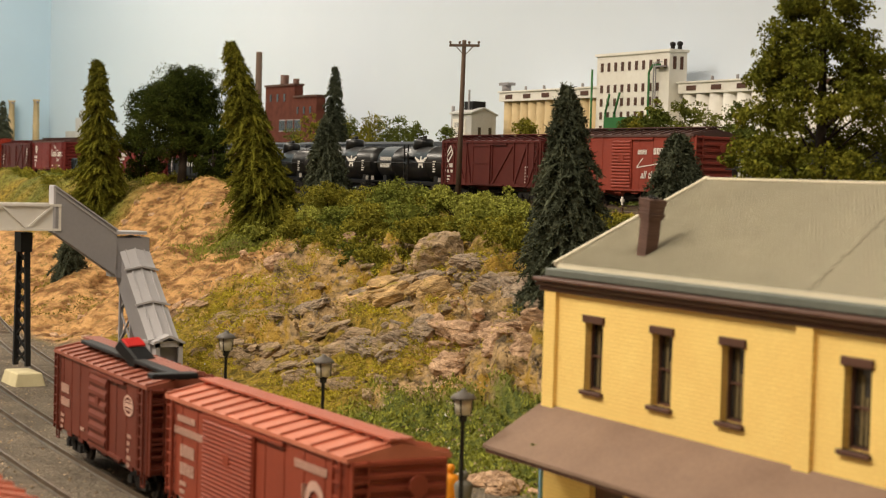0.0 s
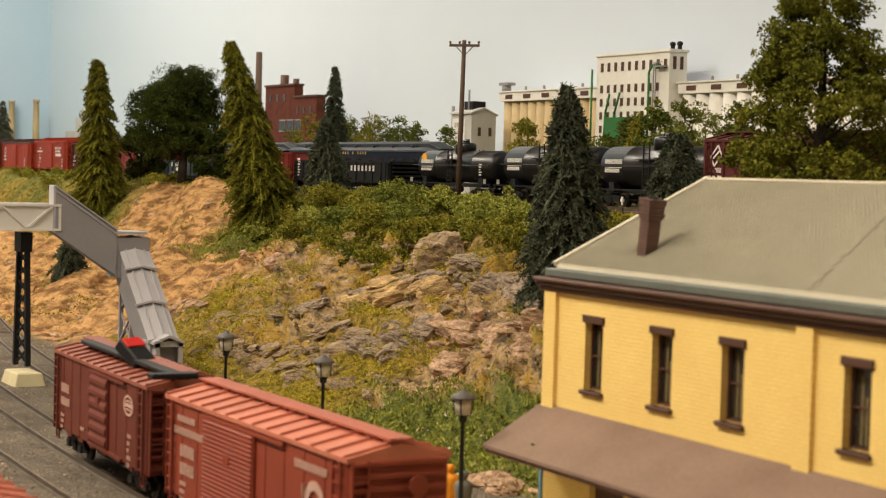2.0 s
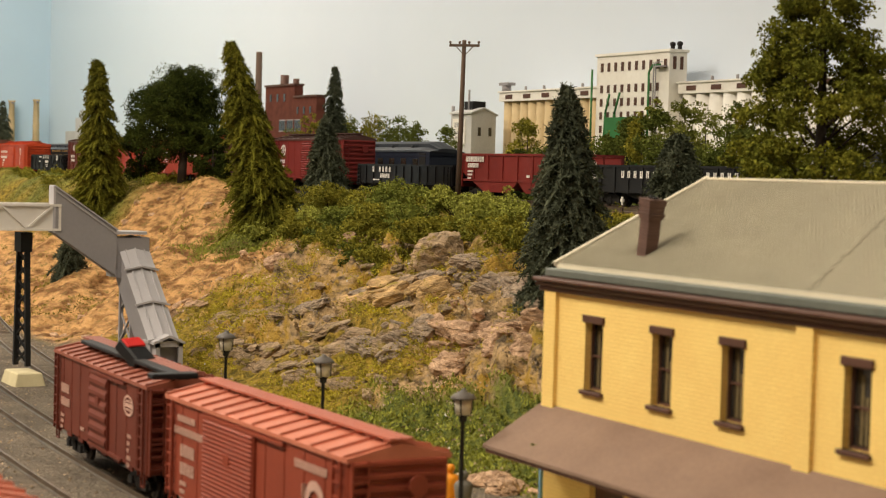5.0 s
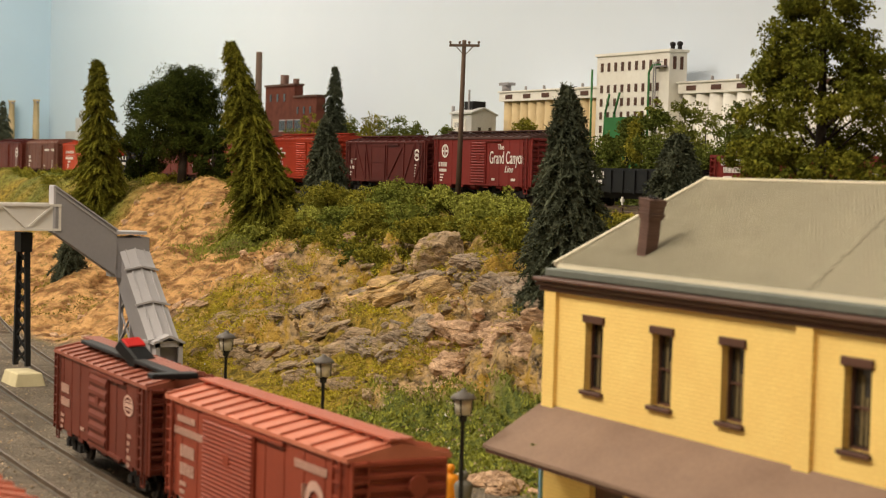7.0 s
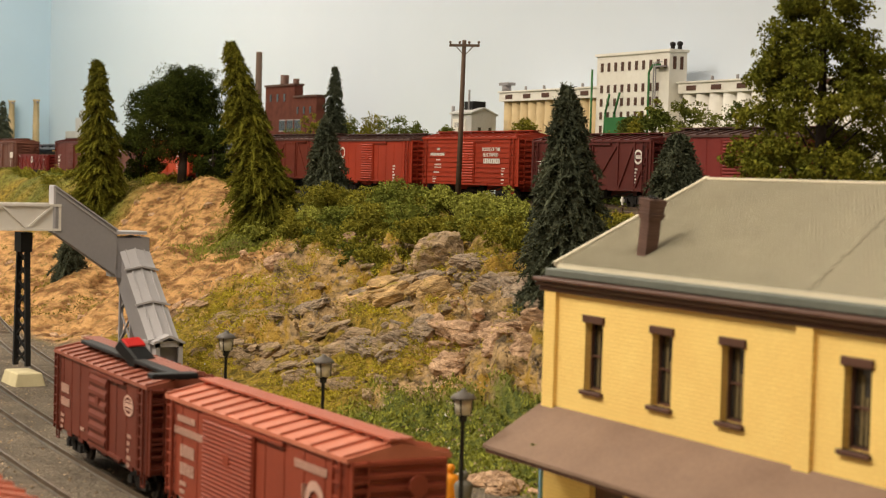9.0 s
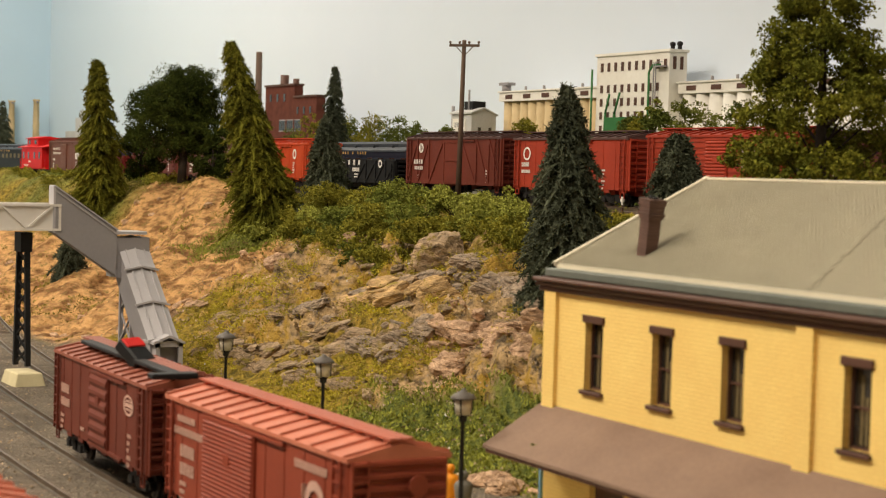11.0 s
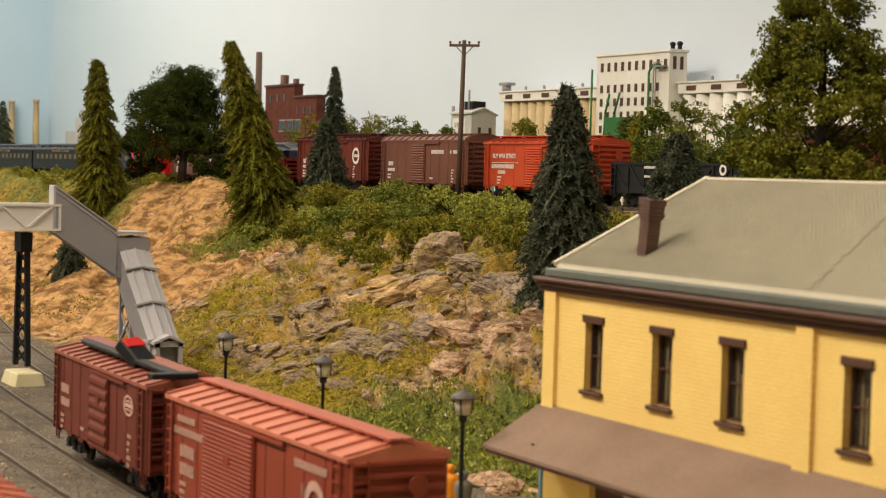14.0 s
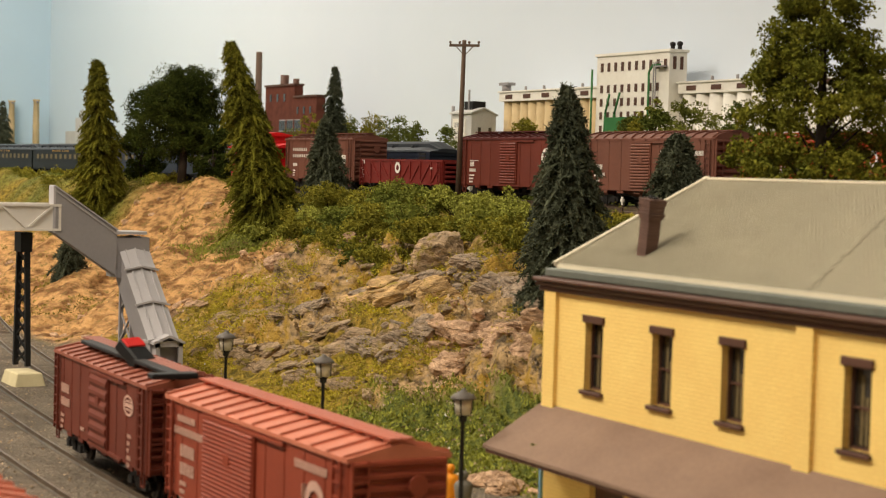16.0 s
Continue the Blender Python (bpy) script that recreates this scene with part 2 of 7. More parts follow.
def sm(a, b, x):
    t = min(1, max(0, (x - a) / (b - a)))
    return t * t * (3 - 2 * t)


def grade_sky():
    """The painted sky turns bluer towards the west end of the long wall."""
    nt, ln = M["sky"].node_tree, M["sky"].node_tree.links.new
    bs = nt.nodes["Principled BSDF"]
    sep = nt.nodes.new("ShaderNodeSeparateXYZ")
    ln(nt.nodes["Texture Coordinate"].outputs["Object"], sep.inputs[0])
    r = nt.nodes.new("ShaderNodeMapRange")
    r.inputs[1].default_value, r.inputs[2].default_value = -345 * K, -225 * K
    ln(sep.outputs[0], r.inputs[0])
    mx = nt.nodes.new("ShaderNodeMix")
    mx.data_type = "RGBA"
    mx.inputs[6].default_value = (0.56, 0.68, 0.77, 1)
    ln(r.outputs[0], mx.inputs[0])
    ln(bs.inputs["Base Color"].links[0].from_socket, mx.inputs[7])
    ln(mx.outputs[2], bs.inputs["Base Color"])


grade_sky()


def moss_stains(m, amount):
    """Olive moss in uneven patches of its own shape over a rock."""
    nt, ln = m.node_tree, m.node_tree.links.new
    bs = nt.nodes["Principled BSDF"]
    geo = nt.nodes.new("ShaderNodeNewGeometry")
    n = nt.nodes.new("ShaderNodeTexNoise")
    n.inputs["Scale"].default_value, n.inputs["Detail"].default_value = 0.9 / K, 8
    n.inputs["Roughness"].default_value = 0.7
    ln(geo.outputs["Position"], n.inputs["Vector"])
    r = nt.nodes.new("ShaderNodeMapRange")
    r.inputs[1].default_value, r.inputs[2].default_value = 0.62 - amount, 0.72 - amount
    ln(n.outputs[0], r.inputs[0])
    mx = nt.nodes.new("ShaderNodeMix")
    mx.data_type = "RGBA"
    mx.inputs[7].default_value = (0.27, 0.205, 0.04, 1)
    ln(r.outputs[0], mx.inputs[0])
    ln(bs.inputs["Base Color"].links[0].from_socket, mx.inputs[6])
    ln(mx.outputs[2], bs.inputs["Base Color"])


for stone, amount in (("rock", 0.09), ("rockochre", 0.05), ("rockpink", 0.03), ("rockgrey", 0.02)):
    moss_stains(M[stone], amount)
# ---- ground: a low yard, a rocky cut and an upper shelf, all one sheet ----
def bend(x):
    """How far the yard tracks swing away from the viewer."""
    return 0.0013 * (-48 - x) ** 2 if x < -48 else 0.0


def nz(x, y, z, s):
    return noise.noise((x * s, y * s, z * s))


def rockiness(x, y):
    a = sm(-112, -92, x) * sm(34.5, 38, y) * (1 - sm(50, 54, y))
    n = 0.5 + 0.9 * nz(x, y * 1.4, 3, 0.11) + 0.5 * nz(x, y * 1.6, 9, 0.3)
    return min(1, max(0, a * (0.25 + n)))


def dirtiness(x, y):
    return (1 - sm(-107, -95, x + 6 * nz(x, y, 1, 0.1))) * sm(31, 33.5, y) * (1 - sm(50.5, 53, y + 2 * nz(x, y, 5, 0.2))) * (1 - sm(-134, -146, x + 4 * nz(x, y, 2, 0.15)) * sm(42, 46, y))


def ground_z(x, y):
    foot = 34 - 2 * sm(-70, -95, x) + 0.8 * nz(x, 3, 2, 0.3) + 1.2 * nz(x, 0, 7, 0.08)
    if y <= foot - 1:
        return -0.25 + 0.04 * nz(x, y, 0, 0.4)
    t = min(1.0, max(0.0, (y - foot) / (54 - foot)))
    z = -0.32 + 9.45 * (0.72 * t + 0.28 * sm(0, 1, t))
    z += 1.9 * sm(-112, -132, x) * math.exp(-((y - 50.5) / 3.2) ** 2)
    hill = sm(0, 0.1, t) * (1 - sm(0.9, 1, t))
    if hill > 0:
        z += hill * (0.9 * nz(x, y, 0, 0.12) + 0.45 * nz(x, y, 4, 0.35))
        r = rockiness(x, y)
        q = z * 0.75 + 1.5 * nz(x, y, 11, 0.17) + 0.15 * x - 0.1 * y
        f = q - math.floor(q)
        z += hill * r * 1.75 * (sm(0.3, 0.48, f) - f)
        cell = noise.voronoi((x * 0.75 + 0.8 * nz(x, y, 1, 0.7), y * 0.95, z * 0.6))[0]
        z += hill * r * (1.0 * min(0.55, cell[1] - cell[0]) - 0.3 + 0.5 * nz(x, y, z * 1.5, 1.0) + 0.34 * nz(x, y, z * 2, 2.2) + 0.2 * nz(x, y, z * 3, 4.5))
        d = dirtiness(x, y)
        z += hill * d * (1.5 * nz(x + 0.9 * y, y * 0.4, 6, 0.17) + 0.6 * abs(nz(x + 0.5 * y, y * 0.5, 6, 0.4)) + 0.2 * nz(x + 0.6 * y, y * 0.6, 8, 1.2) + 0.14 * nz(x, y, 8, 2.6) + 0.1 * nz(x, y, 8, 5.0) - 0.2)
        z += hill * 0.09 * nz(x, y, 1, 3.0)
    return z


def ground_material():
    m = bpy.data.materials.new("scenic_ground")
    m.use_nodes = True
    nt, ln = m.node_tree, m.node_tree.links.new
    bs = nt.nodes["Principled BSDF"]
    bs.inputs["Roughness"].default_value = 0.95
    bs.inputs["Specular IOR Level"].default_value = 0.15
    tc = nt.nodes.new("ShaderNodeTexCoord")
    mp = nt.nodes.new("ShaderNodeMapping")
    mp.inputs["Scale"].default_value = (1 / K,) * 3
    ln(tc.outputs["Object"], mp.inputs[0])
    att = nt.nodes.new("ShaderNodeAttribute")
    att.attribute_name = "cover"
    sep = nt.nodes.new("ShaderNodeSeparateColor")
    ln(att.outputs["Color"], sep.inputs[0])

    def nse(scale, detail=5.0, stretch=None, tilt=0.0):
        n = nt.nodes.new("ShaderNodeTexNoise")
        n.inputs["Scale"].default_value, n.inputs["Detail"].default_value = scale, detail
        if stretch:
            m2 = nt.nodes.new("ShaderNodeMapping")
            m2.inputs["Scale"].default_value = stretch
            m2.inputs["Rotation"].default_value = (tilt, tilt * 0.6, 0)
            ln(mp.outputs[0], m2.inputs[0])
            ln(m2.outputs[0], n.inputs["Vector"])
        else:
            ln(mp.outputs[0], n.inputs["Vector"])
        return n.outputs[0]

    def rng(v, a, b):
        r = nt.nodes.new("ShaderNodeMapRange")
        r.inputs[1].default_value, r.inputs[2].default_value = a, b
        ln(v, r.inputs[0])
        return r.outputs[0]

    def mix(f, a, b):
        x = nt.nodes.new("ShaderNodeMix")
        x.data_type = "RGBA"
        ln(f, x.inputs[0])
        for i, v in ((6, a), (7, b)):
            if isinstance(v, tuple):
                x.inputs[i].default_value = (*v, 1)
            else:
                ln(v, x.inputs[i])
        return x.outputs[2]

    def mul(a, b, op="MULTIPLY"):
        x = nt.nodes.new("ShaderNodeMath")
        x.operation = op
        for i, v in ((0, a), (1, b)):
            if isinstance(v, (int, float)):
                x.inputs[i].default_value = v
            else:
                ln(v, x.inputs[i])
        return x.outputs[0]

    n1, n2, n3 = nse(0.35), nse(2.2, 8), nse(9.0, 5)
    streak = nse(0.9, 10, (0.8, 1, 2.2), 0.5)
    ballast = mix(rng(n3, 0.3, 0.7), (0.095, 0.075, 0.056), (0.33, 0.27, 0.20))
    ballast = mix(rng(n1, 0.45, 0.65), ballast, (0.15, 0.122, 0.092))
    # low streaks, also hollows of the bump, are darkened as crevice shade
    rock = mix(rng(streak, 0.38, 0.56), (0.12, 0.088, 0.055), (0.56, 0.375, 0.185))
    rock = mix(rng(mul(n1, mul(n2, 0.5), "ADD"), 0.74, 0.86), rock, (0.46, 0.285, 0.055))
    grass = mix(rng(n2, 0.35, 0.65), (0.14, 0.105, 0.02), (0.44, 0.30, 0.045))
    green = mix(rng(n2, 0.35, 0.68), (0.08, 0.105, 0.025), (0.24, 0.25, 0.05))
    dirt = mix(rng(streak, 0.38, 0.58), (0.24, 0.115, 0.042), (0.68, 0.385, 0.155))
    dirt = mix(rng(n2, 0.55, 0.72), dirt, (0.30, 0.21, 0.07))
    hill = mix(rng(mul(sep.outputs[0], mul(n2, 0.8), "ADD"), 0.80, 0.98), grass, rock)
    hill = mix(rng(mul(sep.outputs[2], mul(n2, 0.6), "ADD"), 0.7, 1.0), hill, dirt)
    hill = mix(rng(mul(sep.outputs[1], mul(n2, 0.6), "ADD"), 0.7, 1.0), hill, green)
    out = mix(att.outputs["Alpha"], ballast, hill)
    ln(out, bs.inputs["Base Color"])
    b = nt.nodes.new("ShaderNodeBump")
    b.inputs["Strength"].default_value, b.inputs["Distance"].default_value = 1.0, 0.7 * K
    ln(mul(mul(n2, 0.6), mul(streak, 0.7), "ADD"), b.inputs["Height"])
    b2 = nt.nodes.new("ShaderNodeBump")
    b2.inputs["Strength"].default_value, b2.inputs["Distance"].default_value = 1.0, 0.24 * K
    ln(n3, b2.inputs["Height"])
    ln(b.outputs[0], b2.inputs["Normal"])
    ln(b2.outputs[0], bs.inputs["Normal"])
    return m


def build_ground():
    xs = np.concatenate([np.arange(-345, -190, 5), np.arange(-190, -140, 0.8), np.arange(-140, -106, 0.2), np.arange(-106, -58, 0.17), np.arange(-58, -42, 0.4), np.arange(-42, 0, 1.5), np.arange(0, 161, 10)])
    ys = np.concatenate([np.arange(-120, 26, 4), np.arange(26, 33, 0.7), np.arange(33, 51, 0.15), np.arange(51, 56, 0.3), np.arange(56, 104, 2.5)])
    verts, cover = [], []
    for x in xs:
        for y in ys:
            x_, y_ = float(x), float(y)
            verts.append((x_, y_, ground_z(x_, y_)))
            low = sm(31.5, 34, y_ + nz(x_, y_, 2, 0.3))
            shelf = sm(54.6, 55.6, y_) * (1 - sm(73, 76, y_))
            g = max(sm(-75, -67, x_) * (1 - sm(36.5, 41, y_ + 3 * nz(x_, y_, 3, 0.2))),
                    sm(-140, -156, x_) * sm(50, 52.2, y_ + nz(x_, y_, 1, 0.3)) * 0.95, sm(-128, -142, x_) * sm(42, 46, y_) * (0.55 + 0.35 * nz(x_, y_, 4, 0.2)),
                    0.75 * (1 - abs(x_ + 112) / 14 if abs(x_ + 112) < 14 else 0) * sm(42.5, 46.5, y_),
                    0.7 * sm(48, 52, y_) * sm(-125, -110, x_), sm(74, 77, y_))
            cover.append((rockiness(x_, y_), g, dirtiness(x_, y_), low * (1 - shelf)))
    ny = len(ys)
    faces = [(i * ny + j, (i + 1) * ny + j, (i + 1) * ny + j + 1, i * ny + j + 1) for i in range(len(xs) - 1) for j in range(ny - 1)]
    me = mesh_of("ground", verts, faces, ground_material(), True)
    me.color_attributes.new("cover", "FLOAT_COLOR", "POINT").data.foreach_set("color", np.array(cover).ravel())
    tagged(new("ground", me), "sculpted layout ground with gravel yard and rocky grassy slope", "ground", kind="structure")


build_ground()


# ---- the room round the layout ----
def wall(name, x0, x1, y0, y1, z0, z1, material, label):
    bm = bmesh.new()
    box(bm, x0, x1, y0, y1, z0, z1)
    solid(name, bm, material, pose(0, 0, 0), label, "wall", kind="structure")


wall("wall_north", -340, 160, 101, 104, -110, CEIL, M["sky"], "pale grey painted sky backdrop wall")
bm = bmesh.new()
extrude(bm, [(-160, -110), (54, -110), (54, 16), (69, 16), (69, -110), (104, -110), (104, CEIL), (-160, CEIL)], "x", -344, -340)
solid("wall_west", bm, M["skyblue"], pose(0, 0, 0), "light blue painted sky backdrop wall with a track opening", "wall", kind="structure")
bm = bmesh.new()
extrude(bm, [(53.5, 7.8), (69.5, 7.8), (69.5, 16.5), (53.5, 16.5), (53.5, 16), (69, 16), (69, 9.0), (54, 9.0), (54, 16), (53.5, 16)], "x", -384, -344)
solid("staging_tunnel", bm, M["roomwall"], pose(0, 0, 0), "plain boxed passage behind the backdrop opening", "tunnel", kind="structure")
wall("wall_south", -344, 164, -163, -160, -110, CEIL, M["roomwall"], "plain beige room wall")
wall("wall_east", 160, 164, -160, 104, -110, CEIL, M["roomwall"], "plain beige room wall")
wall("ceiling", -344, 164, -163, 104, CEIL, CEIL + 3, M["plaster"], "white plastered ceiling")
wall("floor", -344, 164, -163, 104, -113, -110, M["roomwall"], "plain room floor under the layout")
for px, py, pw, pd, pe in PANELS:
    lamp = thing("ceiling_light", P(px, py, CEIL), "flat white ceiling light panel, out of view", "ceiling light", "ceiling lights")
    bm = bmesh.new()
    for a, b, c, d in ((-pw / 2 - 1, pw / 2 + 1, -pd / 2 - 1, -pd / 2), (-pw / 2 - 1, pw / 2 + 1, pd / 2, pd / 2 + 1), (-pw / 2 - 1, -pw / 2, -pd / 2, pd / 2), (pw / 2, pw / 2 + 1, -pd / 2, pd / 2)):
        box(bm, a, b, c, d, -1.4, 0)
    part("frame", bm, M["plaster"], lamp)
    bm = bmesh.new()
    box(bm, -pw / 2, pw / 2, -pd / 2, pd / 2, -0.8, -0.2)
    part("diffuser", bm, M["fixture"], lamp)


# ---- tracks ----
def track(name, path, x0, x1, z, label, step=0.62, near=(-125, -20), sink=0.0):
    """Two rails on ties; path gives the centre line's y at x."""
    t = thing(name, P(0, 0, 0), label, "track", kind="structure")
    xs = np.arange(x0, x1 + 0.1, 3.0)
    for side in (-0.76, 0.76):
        bm = bmesh.new()
        rows = []
        for x in xs:
            y = path(x) + side
            rows.append([bm.verts.new((x, y + dy, z + dz)) for dy, dz in ((-0.09, -0.22), (0.09, -0.22), (0.045, -0.16), (0.045, 0), (-0.045, 0), (-0.045, -0.16))])
        for a, b in zip(rows, rows[1:]):
            for k in range(6):
                bm.faces.new((a[k], a[(k + 1) % 6], b[(k + 1) % 6], b[k]))
        part("rail", bm, M["railtop"], t)
    bm = bmesh.new()
    box(bm, -0.12, 0.12, -1.3, 1.3, -0.2, 0)
    tie = finish(bm, "tie", M["tie"])
    far = bmesh.new()
    for x in np.arange(x0, x1, step):
        turn = math.degrees(math.atan(path(x + 0.5) - path(x - 0.5))) + random.uniform(-1.5, 1.5)
        if near[0] < x < near[1]:
            piece("tie", tie, t, P(x, path(x), z - 0.22 - sink * random.uniform(0.6, 1.2), 0, 0, turn))
        else:
            d = Vector((math.sin(radians(turn)), -math.cos(radians(turn)), 0)) * 1.3
            c = Vector((x, path(x), z - 0.32))
            beam(far, c + d, c - d, 0.24, 0.2)
    tagged(part("far_ties", far, M["tie"], t), kind="stuff")
    return t


def main_y(x):
    return 59.05


track("track_1", lambda x: 20.65 + bend(x), -150, -15, 0, "yard track with brown weathered rails and ties", sink=0.055)
track("track_2", lambda x: 25.2 + bend(x), -150, -62, 0, "yard track with dark weathered rails and ties", sink=0.055)
track("track_3", lambda x: 16.8 + bend(x), -150, -15, 0, "yard track with brown weathered rails and ties", sink=0.055)
track("main_track", main_y, -380, 158, 9.5, "upper main track on grey ballast", near=(-200, -60))
track("siding_track", lambda x: 64.0, -339, -60, 9.5, "upper siding track on grey ballast", near=(-160, -60))
# ---- rolling stock: x runs along the car, the car moves towards +x, z is height over the rail ----
def letters(bm, x, z, n, h, y=-1.45, w=0.62, gap=0.22, skip=()):
    """A row of n plain letter bars of height h, its left end at x: each is a pair of stems joined at one end."""
    for k in range(n):
        if k not in skip:
            a = x + k * h * (w + gap)
            t = h * w * 0.34
            box(bm, a, a + t, y - 0.012, y + 0.01, z, z + h)
            box(bm, a + h * w - t, a + h * w, y - 0.012, y + 0.01, z, z + h)
            zz = z + h * (0.0, 0.78, 0.4)[k % 3]
            box(bm, a + t, a + h * w - t, y - 0.012, y + 0.01, zz, zz + h * 0.22)


def ring(bm, x, z, r0, r1, y=-1.45, n=20, sx=1.0):
    vs = [[bm.verts.new((x + sx * r * math.cos(k * math.tau / n), yy, z + r * math.sin(k * math.tau / n))) for k in range(n)] for r, yy in ((r0, y - 0.015), (r1, y - 0.015))]
    for k in range(n):
        bm.faces.new((vs[0][k], vs[0][(k + 1) % n], vs[1][(k + 1) % n], vs[1][k]))


def words(body, size, x, z, y, material, parent, name="lettering", shear=0.0, squeeze=1.0):
    cu = bpy.data.curves.new("words", "FONT")
    cu.body, cu.size, cu.shear, cu.extrude = body, size, shear, 0.012
    tmp = bpy.data.objects.new("words", cu)
    scene.collection.objects.link(tmp)
    bpy.context.view_layer.update()
    me = bpy.data.meshes.new_from_object(tmp.evaluated_get(bpy.context.evaluated_depsgraph_get()))
    bpy.data.objects.remove(tmp)
    me.transform(Matrix.Diagonal((K, K, K, 1)) @ Matrix.Translation((x, y, z)) @ Euler((math.pi / 2, 0, 0)).to_matrix().to_4x4() @ Matrix.Diagonal((squeeze, 1, 1, 1)))
    me.materials.clear()
    me.materials.append(material)
    ob = new(name, me)
    ob.parent = parent
    return ob


TRUCK = {}


def truck_mesh():
    if not TRUCK:
        bm = bmesh.new()
        for y in (-1.02, 1.02):
            extrude(bm, [(-1.25, 0.42), (-1.15, 0.62), (-0.5, 0.78), (0.5, 0.78), (1.15, 0.62), (1.25, 0.42), (1.0, 0.34), (0.55, 0.42), (0.3, 0.22), (-0.3, 0.22), (-0.55, 0.42), (-1.0, 0.34)], "y", y - 0.07, y + 0.07)
            for x in (-0.84, 0.84):
                box(bm, x - 0.17, x + 0.17, y - 0.16, y + 0.16, 0.3, 0.58)
            for x in (-0.14, 0, 0.14):
                tube(bm, (x, y - 0.1, 0.28), (x, y - 0.1, 0.66), 0.06, n=6)
        box(bm, -0.2, 0.2, -1.0, 1.0, 0.45, 0.75)
        TRUCK["truck"] = finish(bm, "truck", M["iron"])
        bm = bmesh.new()
        for y in (-0.76, 0.76):
            s = 1 if y > 0 else -1
            tube(bm, (0, y - 0.06, 0), (0, y + 0.06, 0), 0.42, n=20)
            tube(bm, (0, y - s * 0.1, 0), (0, y - s * 0.06, 0), 0.46, n=20)
            for k in range(4):
                a = k * math.tau / 4
                beam(bm, (0.1 * math.cos(a), y + s * 0.065, 0.1 * math.sin(a)), (0.33 * math.cos(a), y + s * 0.065, 0.33 * math.sin(a)), 0.03)
        tube(bm, (0, -0.9, 0), (0, 0.9, 0), 0.08, n=8)
        TRUCK["wheelset"] = finish(bm, "wheelset", M["wheel"])
        bm = bmesh.new()
        box(bm, -0.75, -0.2, -0.09, 0.09, 0.75, 0.95)
        box(bm, -0.25, 0.0, -0.17, 0.17, 0.68, 1.02)
        TRUCK["coupler"] = finish(bm, "coupler", M["iron"])
    return TRUCK


def running_gear(car, length, inset=1.9):
    t = truck_mesh()
    for x in (-length / 2 + inset, length / 2 - inset):
        tr = piece("truck", t["truck"], car, P(x, 0, 0))
        for dx in (-0.84, 0.84):
            piece("wheelset", t["wheelset"], tr, P(dx, 0, 0.43))
    piece("coupler", t["coupler"], car, P(length / 2 + 0.55, 0, 0))
    piece("coupler", t["coupler"], car, P(-length / 2 - 0.55, 0, 0, 0, 0, 180))


def ladder(bm, x0, x1, y, z0, z1, n):
    for x in (x0, x1):
        box(bm, x - 0.025, x + 0.025, y - 0.04, y + 0.04, z0, z1)
    for k in range(n):
        z = z0 + (k + 0.5) * (z1 - z0) / n
        box(bm, x0, x1, y - 0.03, y + 0.03, z - 0.025, z + 0.025)


def grilles(bm, x, y0, y1, z0, z1, n, out):
    """The folded plate of a pressed steel end."""
    h = (z1 - z0) / n
    prof = [(x - out * 0.3, z0), (x, z0)]
    for k in range(n):
        z = z0 + k * h
        prof += [(x, z + 0.05), (x + out, z + h / 2 - 0.05), (x + out, z + h / 2 + 0.05), (x, z + h - 0.05)]
    prof += [(x, z1), (x - out * 0.3, z1)]
    extrude(bm, prof, "y", y0, y1)


